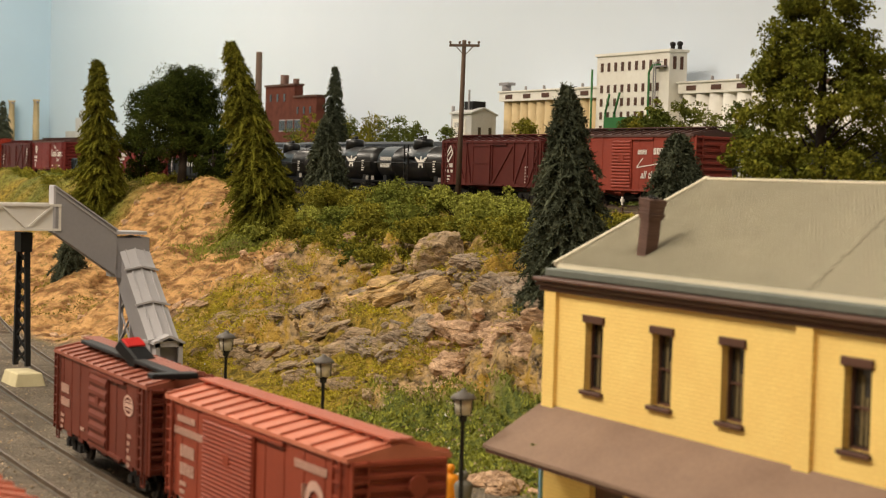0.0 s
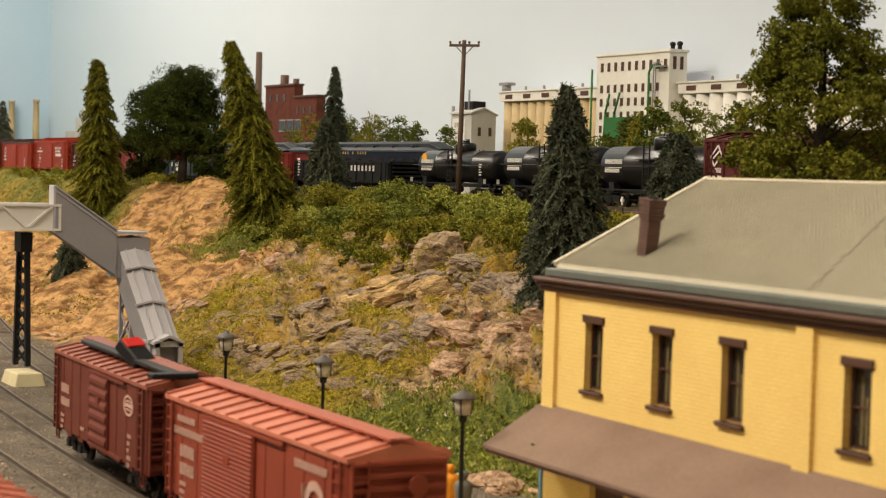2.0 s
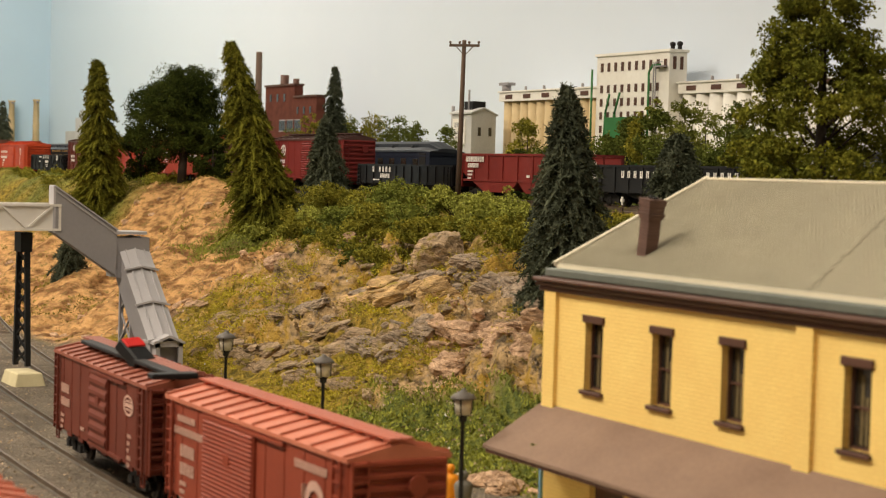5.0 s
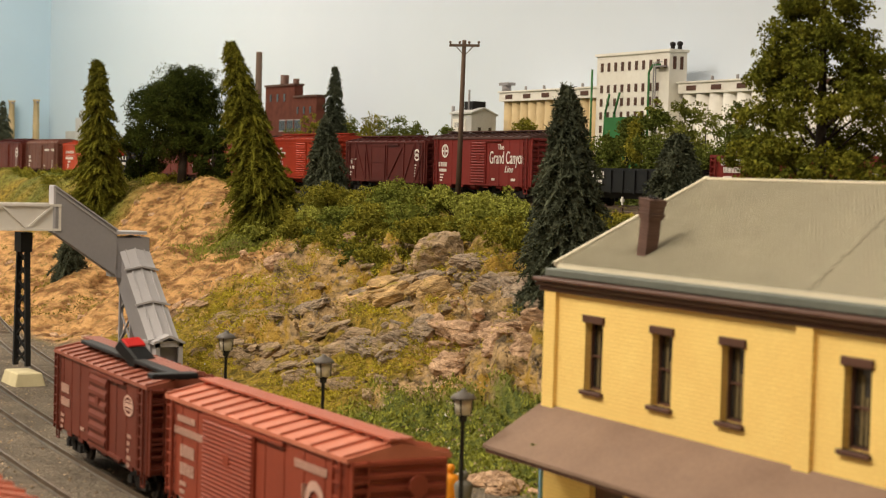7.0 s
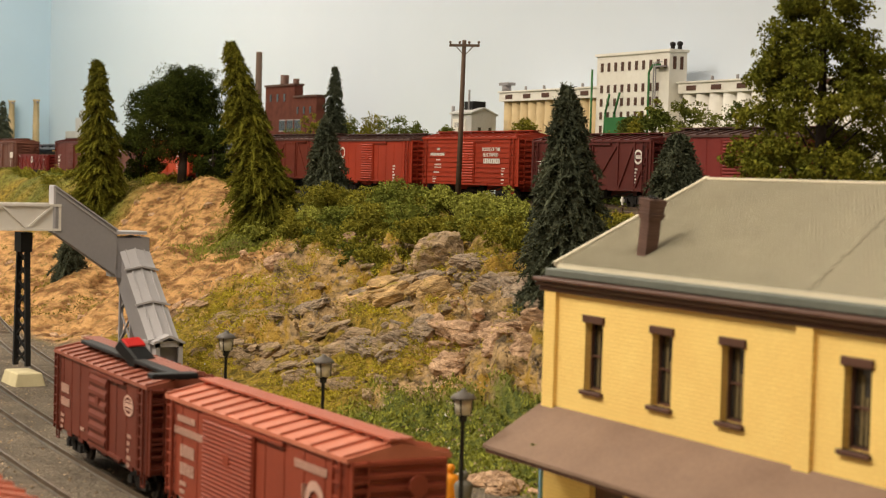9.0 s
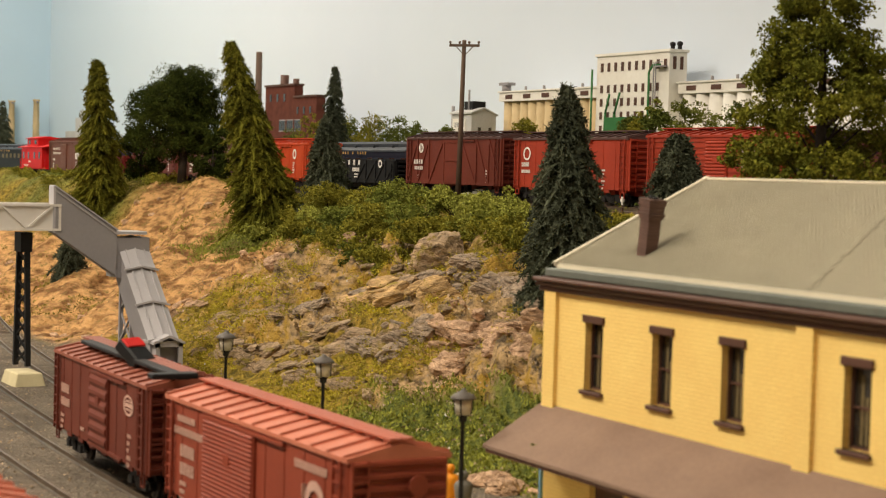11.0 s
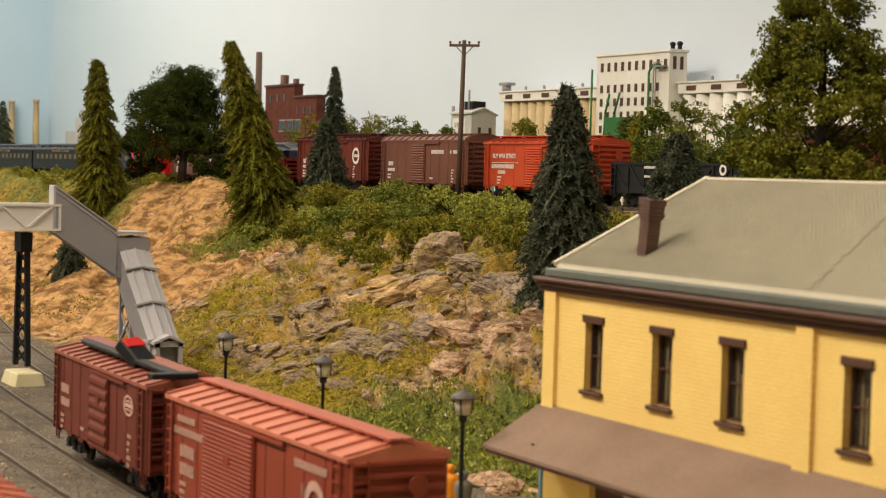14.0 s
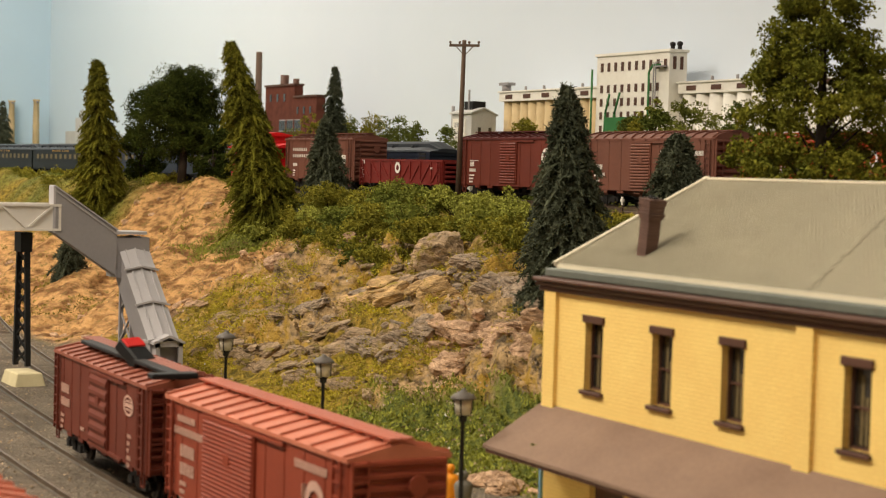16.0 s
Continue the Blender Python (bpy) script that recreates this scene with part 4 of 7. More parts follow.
def build_train():
    # from the head of the train to its end; x is the middle of each car at the start
    roll(tank_car(UP, "black tank car with white lettering on the main track"), -66.5)
    c = roll(boxcar(UP, "rust", "faded red-brown steel boxcar with white map emblem", eave=4.15, roof="roofdark"), -80.5)
    bm = bmesh.new()
    beam(bm, (1.0, -1.45, 2.35), (3.2, -1.45, 2.6), 0.02, 0.05), beam(bm, (3.2, -1.45, 2.6), (4.8, -1.45, 3.2), 0.02, 0.05)
    beam(bm, (3.2, -1.45, 2.6), (4.6, -1.45, 2.2), 0.02, 0.05), beam(bm, (1.6, -1.45, 2.9), (1.0, -1.45, 2.35), 0.02, 0.05)
    letters(bm, 1.1, 3.1, 4, 0.26), letters(bm, 2.6, 3.1, 7, 0.36)
    decal(c, bm)
    words("all the way", 0.62, 1.4, 1.75, -1.455, M["white"], c, shear=0.25)
    c = roll(boxcar(UP, "dark", "dark red outside-braced wooden boxcar with white marks", "wood", eave=3.85, door=(-2.0, 0.2)), -95.75)
    bm = bmesh.new()
    for a, b in (((-5.6, 3.0), (-5.0, 3.6)), ((-5.0, 3.6), (-4.7, 3.1)), ((-4.7, 3.1), (-5.3, 2.5)), ((-5.3, 2.5), (-5.6, 3.0)), ((-5.4, 2.9), (-4.9, 3.3))):
        beam(bm, (a[0], -1.5, a[1]), (b[0], -1.5, b[1]), 0.02, 0.09)
    letters(bm, -5.6, 2.15, 4, 0.26), letters(bm, -5.7, 1.8, 6, 0.2), small_print(bm, -5.5, 1.5, 3, 0.11, 5), small_print(bm, 4.4, 2.2, 6, 0.1, 4)
    decal(c, bm)
    roll(tank_car(UP, "long black tank car with a white winged emblem", L=11.4, r=1.22), -107.3)
    roll(tank_car(UP, "long black tank car with a white winged emblem", L=11.4, r=1.22), -118.2)
    roll(tank_car(UP, "short black tank car with a yellow round emblem", L=11.4, r=1.08, emblem="shell"), -129.9)
    c = roll(gondola(UP, "gblack", "long black steel gondola with white spaced lettering", L=16.4, top=2.45), -146.3)
    bm = bmesh.new()
    letters(bm, -4.6, 1.75, 7, 0.4, -1.56, 0.6, 0.9), letters(bm, 2.0, 1.75, 7, 0.4, -1.56, 0.6, 0.9), small_print(bm, -7.6, 2.3, 6, 0.11, 5, -1.5), letters(bm, -7.7, 2.45, 3, 0.2, -1.5)
    decal(c, bm)
    roll(hopper(UP, "maroon", "red open hopper car with white lettering", L=14.6), -162.3)
    c = roll(gondola(UP, "black", "short black open hopper gondola with white letters", L=14.2, top=2.25), -177.6)
    bm = bmesh.new()
    letters(bm, -4.6, 1.72, 6, 0.38, -1.56, 0.6, 0.75, skip=(1,)), letters(bm, -3.4, 1.3, 6, 0.3, -1.56), letters(bm, -4.5, 1.1, 12, 0.1, -1.56)
    decal(c, bm)
    c = roll(boxcar(UP, "oxide", "oxide red steel boxcar with large white slogan", eave=4.1, roof="roofdark", door=(-0.95, 0.9)), -193.85)
    bm = bmesh.new()
    ring(bm, -4.55, 3.25, 0.34, 0.46), beam(bm, (-4.9, -1.46, 3.25), (-4.2, -1.46, 3.25), 0.02, 0.12), beam(bm, (-4.55, -1.46, 2.9), (-4.55, -1.46, 3.6), 0.02, 0.16)
    letters(bm, -5.4, 2.2, 4, 0.3, gap=0.4), letters(bm, -5.3, 1.85, 6, 0.2), small_print(bm, -5.2, 1.6, 3, 0.1, 6), small_print(bm, 1.6, 1.35, 1, 0.16, 3), small_print(bm, 4.0, 1.35, 1, 0.16, 4)
    decal(c, bm)
    words("The", 0.5, 2.3, 3.35, -1.46, M["white"], c)
    words("Grand Canyon", 1.15, 1.3, 2.45, -1.46, M["white"], c, squeeze=0.62)
    words("Line", 0.6, 3.2, 1.9, -1.46, M["white"], c, shear=0.3)
    c = roll(boxcar(UP, "dark", "dark brown-red outside-braced wooden boxcar with round emblem", "wood", eave=3.85, door=(-1.9, 0.3)), -207.4)
    bm = bmesh.new()
    ring(bm, 5.0, 2.95, 0.3, 0.42), letters(bm, 4.75, 2.85, 3, 0.2), letters(bm, -5.5, 2.25, 2, 0.26), box(bm, -5.6, -4.4, -1.5, -1.48, 2.6, 2.63), letters(bm, -5.6, 1.9, 5, 0.22), small_print(bm, -5.5, 1.6, 2, 0.1, 4), small_print(bm, 4.7, 2.2, 6, 0.1, 3)
    decal(c, bm)
    c = roll(boxcar(UP, "red", "bright red ribbed-side boxcar with white slogan lines", "ribbed", eave=4.1, door=(-0.85, 1.0)), -221.65)
    bm = bmesh.new()
    letters(bm, -4.1, 3.3, 3, 0.16), letters(bm, -5.0, 2.85, 9, 0.26), letters(bm, -4.2, 2.5, 4, 0.18), letters(bm, -4.4, 2.1, 4, 0.28), letters(bm, -4.5, 1.75, 5, 0.18), small_print(bm, -4.6, 1.5, 3, 0.1, 6), small_print(bm, 4.4, 2.1, 6, 0.1, 5)
    decal(c, bm)
    words("ROUTE OF THE", 0.34, 2.0, 3.25, -1.485, M["white"], c, squeeze=0.95)
    words("ELECTRIFIED", 0.34, 2.1, 2.9, -1.485, M["white"], c)
    bm = bmesh.new()
    letters(bm, 2.2, 2.45, 8, 0.32, -1.485, 0.7, 0.1)
    decal(c, bm)
    c = roll(boxcar(UP, "red", "brick red steel boxcar with white data lettering", eave=4.0, roof="roofdark"), -235.8)
    bm = bmesh.new()
    small_print(bm, 3.6, 2.1, 6, 0.11, 4), letters(bm, -5.2, 2.3, 4, 0.26), letters(bm, -5.2, 1.9, 6, 0.2), ring(bm, -4.6, 3.1, 0.3, 0.42)
    decal(c, bm)
    c = roll(boxcar(UP, "brown", "dark brown single-sheathed boxcar with diagonal braces", "wood", eave=4.1, roof="roofdark", brace=-1, L=12.8, door=(-1.0, 1.0)), -249.9)
    bm = bmesh.new()
    ring(bm, -4.3, 3.45, 0.2, 0.34), beam(bm, (-4.3, -1.5, 3.15), (-4.3, -1.5, 3.75), 0.02, 0.12), letters(bm, -5.2, 2.35, 4, 0.3, -1.5, gap=0.5), letters(bm, -5.1, 1.95, 5, 0.24, -1.5, gap=0.4), small_print(bm, -4.9, 1.5, 3, 0.1, 4), small_print(bm, 4.5, 1.9, 5, 0.1, 3)
    decal(c, bm)
    c = roll(gondola(UP, "gblack", "black wooden-braced gondola with white letters and oval", L=12.6, top=2.6, style="braced"), -264.15)
    bm = bmesh.new()
    letters(bm, -1.2, 2.2, 3, 0.36, -1.56, 0.7, 1.6), ring(bm, 4.0, 2.3, 0.16, 0.3, -1.56), letters(bm, -3.0, 2.3, 10, 0.14, -1.56), letters(bm, -0.5, 1.7, 5, 0.28, -1.56), letters(bm, -3.0, 1.8, 6, 0.12, -1.56), small_print(bm, -0.2, 1.45, 2, 0.1, 8, -1.56)
    decal(c, bm)
    c = roll(boxcar(UP, "orange", "orange-red steel boxcar with white slogan lettering", eave=3.75, L=12.3, door=(-0.9, 0.9)), -278.85)
    bm = bmesh.new()
    letters(bm, -5.1, 2.15, 12, 0.26, w=0.6, gap=0.28), box(bm, -5.1, -1.9, -1.46, -1.44, 2.5, 2.53), letters(bm, -4.3, 1.8, 5, 0.22), small_print(bm, -4.4, 1.55, 3, 0.1, 6), ring(bm, 3.5, 2.95, 0.24, 0.42, sx=0.8), small_print(bm, 3.2, 2.2, 5, 0.1, 4)
    decal(c, bm)
    words("BUY WAR BONDS", 0.42, -5.0, 2.8, -1.46, M["white"], c, squeeze=0.82)
    c = roll(boxcar(UP, "bo", "dull brown steel boxcar with ribbed wrap-over roof", "wagontop", eave=3.95, L=12.3), -293.45)
    bm = bmesh.new()
    letters(bm, 1.4, 3.05, 8, 0.26), letters(bm, 4.0, 3.05, 6, 0.26, skip=(1,)), letters(bm, -4.9, 2.2, 3, 0.3), letters(bm, -5.0, 1.8, 6, 0.22), small_print(bm, -5.0, 1.5, 2, 0.11, 6), small_print(bm, 4.2, 1.9, 5, 0.1, 4), letters(bm, 1.2, 1.3, 4, 0.14)
    decal(c, bm)
    c = roll(boxcar(UP, "brown", "brown steel boxcar with white round emblem", eave=4.05, L=12.3, roof="dark", door=(-1.1, 0.9)), -308.0)
    bm = bmesh.new()
    ring(bm, 4.35, 2.85, 0.42, 0.62, sx=0.95), letters(bm, 4.0, 2.75, 4, 0.22), letters(bm, -4.9, 2.25, 2, 0.3), box(bm, -5.0, -3.9, -1.46, -1.44, 2.62, 2.65), letters(bm, -5.0, 1.9, 5, 0.2), small_print(bm, -5.0, 1.6, 3, 0.11, 7), small_print(bm, 3.9, 2.0, 5, 0.1, 4)
    decal(c, bm)
    c = roll(gondola(UP, "maroon", "dark red braced gondola with white round emblem", L=12.4, top=2.6, style="braced"), -322.75)
    bm = bmesh.new()
    ring(bm, -0.2, 2.05, 0.2, 0.4, -1.56), letters(bm, -5.9, 2.3, 2, 0.26, -1.5), small_print(bm, -5.9, 2.0, 5, 0.1, 4, -1.5), letters(bm, 4.6, 2.0, 3, 0.12, -1.56)
    decal(c, bm)
    c = roll(boxcar(UP, "bo", "brown ribbed boxcar with white lettering and panel", "steel", eave=4.1, L=12.3, roof="bo"), -336.5)
    bm = bmesh.new()
    letters(bm, -4.6, 3.2, 8, 0.24, gap=0.8), letters(bm, -4.6, 2.7, 9, 0.24, gap=0.8), letters(bm, -4.6, 2.0, 4, 0.24), small_print(bm, -4.6, 1.6, 3, 0.1, 6), box(bm, 3.6, 4.9, -1.46, -1.43, 2.2, 2.9), small_print(bm, 3.8, 1.8, 4, 0.1, 4)
    decal(c, bm)
    roll(caboose(UP, "bright red caboose with cupola at the train's end"), -350.0)
    # the standing passenger train behind
    for k, x in enumerate((-125.6, -152.4, -178.4, -204.4, -230.4, -256.4, -282.4, -308.4)):
        coach(P(x, 64.0, RAIL_UP), "navy" if k < 3 else "coachgreen", "dark blue heavyweight passenger coach with grey clerestory roof" if k < 3 else "dark green-grey passenger coach with pale window blinds", observation=k == 0)


build_train()


# ---- the yellow depot beside the yard ----
def brick_paint():
    m = M["cream"]
    nt, ln = m.node_tree, m.node_tree.links.new
    bs = nt.nodes["Principled BSDF"]
    tc = nt.nodes.new("ShaderNodeTexCoord")
    mp = nt.nodes.new("ShaderNodeMapping")
    mp.inputs["Rotation"].default_value = (math.pi / 2, 0, 0)
    mp.inputs["Scale"].default_value = (1 / K,) * 3
    ln(tc.outputs["Object"], mp.inputs[0])
    br = nt.nodes.new("ShaderNodeTexBrick")
    br.inputs["Scale"].default_value = 1.0
    br.inputs["Brick Width"].default_value, br.inputs["Row Height"].default_value, br.inputs["Mortar Size"].default_value = 0.34, 0.115, 0.014
    br.inputs["Color1"].default_value, br.inputs["Color2"].default_value, br.inputs["Mortar"].default_value = (1, 1, 1, 1), (0.93, 0.92, 0.9, 1), (0.8, 0.78, 0.72, 1)
    ln(mp.outputs[0], br.inputs["Vector"])
    old = bs.inputs["Base Color"].links[0].from_socket
    mx = nt.nodes.new("ShaderNodeMix")
    mx.data_type, mx.blend_type = "RGBA", "MULTIPLY"
    mx.inputs[0].default_value = 0.4
    ln(old, mx.inputs[6]), ln(br.outputs["Color"], mx.inputs[7])
    ln(mx.outputs[2], bs.inputs["Base Color"])
    b = nt.nodes.new("ShaderNodeBump")
    b.invert = True
    b.inputs["Strength"].default_value, b.inputs["Distance"].default_value = 0.9, 0.06 * K
    ln(br.outputs["Fac"], b.inputs["Height"])
    ln(bs.inputs["Normal"].links[0].from_socket, b.inputs["Normal"])
    ln(b.outputs[0], bs.inputs["Normal"])


brick_paint()
DX0, DX1, DY0, DY1 = -44.55, -16.0, 28.8, 41.4
WINDOWS = [-41.92, -38.44, -35.25, -30.45, -27.0, -23.7, -20.4]
WZ0, WZ1, WW = 4.905, 6.935, 0.96
DEPOT_AT = P(-0.789, -1.195, 0, 0, 0, -1.723)


def depot():
    d = thing("depot", DEPOT_AT, "yellow painted brick railway depot with grey-green shingle roof", "building")
    doors = [-41.0, -36.0, -30.0, -24.0]
    bm = bmesh.new()
    pierced(bm, [DX0] + [e for w in WINDOWS for e in (w - WW / 2, w + WW / 2)] + [DX1], [4.0, WZ0, WZ1, 8.1], DY0, DY0 + 0.45, {(2 * k + 1, 1) for k in range(len(WINDOWS))})
    part("front_wall", bm, M["cream"], d)
    bm = bmesh.new()
    pierced(bm, [DX0] + [e for w in doors for e in (w - 0.9, w + 0.9)] + [DX1], [-0.2, 2.9, 4.0], DY0, DY0 + 0.45, {(2 * k + 1, 0) for k in range(len(doors))})
    part("lower_wall", bm, M["cream"], d)
    for w in doors:
        bm = bmesh.new()
        box(bm, w - 0.9, w + 0.9, DY0 + 0.2, DY0 + 0.28, -0.2, 2.9)
        part("door", bm, M["chocolate"], d)
    for x, nm in ((DX0 + 0.003, "end_wall"), (DX1 - 0.453, "end_wall")):
        bm = bmesh.new()
        extrude(bm, [(DY0 + 0.45, -0.2), (DY0 + 0.45, 8.3), (34.75, 10.9), (DY1, 8.2), (DY1, -0.2)], "x", x, x + 0.45)
        part(nm, bm, M["cream"], d)
    bm = bmesh.new()
    box(bm, DX0, DX1, DY1, DY1 + 0.45, -0.2, 8.2)
    part("back_wall", bm, M["cream"], d)
    bm = bmesh.new()
    box(bm, DX0 + 0.46, DX1 - 0.46, DY0 + 1.6, DY0 + 1.7, 0, 8)
    box(bm, DX0 + 0.46, DX1 - 0.46, DY0 + 0.46, DY0 + 1.6, 4.2, 4.3)
    part("inner_partition", bm, M["chocolate"], d)
    for a, b in ((DX0 - 0.06, DX0 + 0.62), (-32.62, -31.95), (-19.0, -18.4)):
        bm = bmesh.new()
        box(bm, a, b, DY0 - 0.13, DY0 + 0.02, 4.1, 7.8)
        soften(bm, 0.02)
        part("pilaster", bm, M["cream"], d)
    # cornice in two dark steps, then the gutter
    for nm, y, z0, z1, m in (("cornice", DY0 - 0.16, 7.69, 7.86, "chocolate"), ("cornice", DY0 - 0.3, 7.86, 8.0, "chocolate"), ("cornice", DY0 - 0.42, 8.0, 8.13, "chocolate"), ("gutter", DY0 - 0.1, 8.14, 8.4, "gutter")):
        bm = bmesh.new()
        box(bm, DX0 - (0.12 if nm == "gutter" else 0.35), DX1 + 0.3, y, DY0 + 0.6, z0, z1)
        soften(bm, 0.04)
        part(nm, bm, M[m], d)
    for x in WINDOWS:
        w = part("window", window_bm(x), M["chocolate"], d)
        bm = bmesh.new()
        box(bm, x - WW / 2 + 0.06, x + WW / 2 - 0.06, DY0 + 0.3, DY0 + 0.32, WZ0 + 0.05, WZ1 - 0.05)
        part("pane", bm, M["glass"], w)
        bm = bmesh.new()
        for k, c in enumerate((x - 0.12, x + 0.05)):
            box(bm, c - 0.05, c + 0.04, DY0 + 0.28, DY0 + 0.295, WZ0 + 0.12, WZ1 - 0.25 - 0.5 * k)
        part("curtain", bm, M["curtain"], w)
        bm = bmesh.new()
        box(bm, x - WW / 2 - 0.08, x + WW / 2 + 0.08, DY0 - 0.08, DY0 + 0.16, WZ1 - 0.02, WZ1 + 0.2)
        soften(bm, 0.02)
        part("lintel", bm, M["chocolate"], w)
        bm = bmesh.new()
        box(bm, x - WW / 2 - 0.1, x + WW / 2 + 0.1, DY0 - 0.13, DY0 + 0.18, WZ0 - 0.12, WZ0 - 0.0)
        soften(bm, 0.02)
        part("sill", bm, M["chocolate"], w)
    # roof slopes with courses of shingles
    ridge, back = (34.75, 11.25), (41.2, 8.4)
    bm = bmesh.new()
    extrude(bm, [(DY0 + 0.3, 8.3), (DY0 + 0.3, 8.5), ridge, (back[0] + 0.3, 8.4), (back[0] + 0.3, 8.2), (34.75, 10.95)], "x", DX0 - 0.1, DX1 + 0.2)
    roof = part("roof", bm, M["shingle"], d)
    n = 40
    for k in range(n):
        f0, f1 = k / n, (k + 1.12) / n
        y0, z0 = DY0 + 0.3 + (ridge[0] - DY0 - 0.3) * f0, 8.5 + (ridge[1] - 8.5) * f0
        y1, z1 = DY0 + 0.3 + (ridge[0] - DY0 - 0.3) * min(1, f1), 8.5 + (ridge[1] - 8.5) * min(1, f1)
        bm = bmesh.new()
        extrude(bm, [(y0, z0 + 0.012), (y0 - 0.005, z0 + 0.045), (y1, z1 + 0.018), (y1, z1 + 0.004)], "x", DX0 - 0.08, DX1 + 0.18)
        part("shingle_course", bm, M["shingle"], roof)
    bm = bmesh.new()
    x = DX0 - 0.16
    while x < DX1:
        beam(bm, (x, DY0 + 0.3, 8.55), (x, ridge[0], ridge[1] + 0.045), 0.05, 0.04)
        x += 0.17
    tagged(part("shingle_joint", bm, M["joint"], roof), kind="stuff")
    bm = bmesh.new()
    beam(bm, (-32.7, DY0 + 0.3, 8.56), (-34.9, ridge[0], ridge[1] + 0.05), 0.05, 0.05)
    part("roof_seam", bm, M["joint"], roof)
    bm = bmesh.new()
    beam(bm, (DX0 - 0.1, DY0 + 0.25, 8.52), (DX0 - 0.1, ridge[0], ridge[1] + 0.04), 0.16, 0.14)
    part("rake_trim", bm, M["shingle"], roof)
    bm = bmesh.new()
    box(bm, DX0 - 0.15, DX1 + 0.2, ridge[0] - 0.14, ridge[0] + 0.14, ridge[1] - 0.02, ridge[1] + 0.07)
    soften(bm, 0.03)
    part("ridge_cap", bm, M["shingle"], roof)
    # canopy
    bm = bmesh.new()
    extrude(bm, [(26.75, 2.88), (26.75, 3.01), (DY0, 4.22), (DY0, 4.04)], "x", DX0 - 0.25, DX1 + 0.25)
    soften(bm, 0.02)
    part("canopy", bm, M["canopy"], d, "brown felt canopy roof")
    bm = bmesh.new()
    extrude(bm, [(26.8, 2.86), (DY0, 4.02), (DY0, 3.88), (26.8, 2.78)], "x", DX0 - 0.15, DX1 + 0.15)
    part("canopy_soffit", bm, M["chocolate"], d)
    for x in range(-44, -16, 4):
        bm = bmesh.new()
        beam(bm, (x, DY0, 2.4), (x, 27.0, 2.85), 0.14)
        part("bracket", bm, M["chocolate"], d)
    # chimney: courses of brick with a corbelled head
    ch = part("chimney", chimney_core(), M["chimneybrick"], d, "brown brick chimney", P(-41.25, 30.12, 8.9, -1, 6, 0))
    for k in range(17):
        w = 0.225 + (0.075 if k in (12, 15, 16) else 0.045 if k in (11, 13, 14) else 0)
        bm = bmesh.new()
        box(bm, -w, w, -w, w, 0, 0.094)
        soften(bm, 0.012)
        part("brick_course", bm, M["chimneybrick"], ch, "", P(0, 0, 0.02 + k * 0.102))
    for dx in (-0.1, 0.1):
        bm = bmesh.new()
        tube(bm, (dx, 0, 1.7), (dx, 0, 1.82), 0.075, n=10)
        part("flue", bm, M["iron"], ch)
    bm = bmesh.new()
    for x, y in ((DX0 - 0.3, DY0 + 0.1), (DX0 - 0.3, DY0 + 0.35)):
        box(bm, x - 0.05, x + 0.05, y - 0.05, y + 0.05, -0.3, 3.4)
    for k in range(9):
        box(bm, DX0 - 0.33, DX0 - 0.27, DY0 + 0.1, DY0 + 0.35, 0.1 + k * 0.38, 0.16 + k * 0.38)
    solid("ladder", bm, M["ladderblue"], DEPOT_AT, "pale blue plastic ladder leaning at the depot corner", "ladder")


def window_bm(x):
    bm = bmesh.new()
    for a, b in ((x - WW / 2, x - WW / 2 + 0.07), (x + WW / 2 - 0.07, x + WW / 2)):
        box(bm, a, b, DY0 + 0.22, DY0 + 0.4, WZ0, WZ1)
    for a, b in ((WZ0, WZ0 + 0.08), (WZ1 - 0.08, WZ1), ((WZ0 + WZ1) / 2 - 0.03, (WZ0 + WZ1) / 2 + 0.03)):
        box(bm, x - WW / 2, x + WW / 2, DY0 + 0.24, DY0 + 0.36, a, b)
    return bm


def chimney_core():
    bm = bmesh.new()
    box(bm, -0.2, 0.2, -0.2, 0.2, -0.25, 1.74)
    return bm


depot()


# ---- covered footbridge and stairs over the yard ----
def gable(bm, a, b, axis, w, h, rise, floor):
    """A covered way from a to b (centre of its eaves): walls of height h and a low gable roof, sloped with the way."""
    a, b = Vector(a), Vector(b)
    side = Vector((0, 1, 0)) if axis == "x" else Vector((1, 0, 0))
    rows = []
    for p in (a, b):
        rows.append([bm.verts.new(p + side * dx * w / 2 + Vector((0, 0, dz))) for dx, dz in ((-1, -h), (-1, 0), (0, rise), (1, 0), (1, -h))])
    for k in range(5):
        bm.faces.new((rows[0][k], rows[0][(k + 1) % 5], rows[1][(k + 1) % 5], rows[1][k]))
    bm.faces.new(rows[0][::-1])
    bm.faces.new(rows[1])


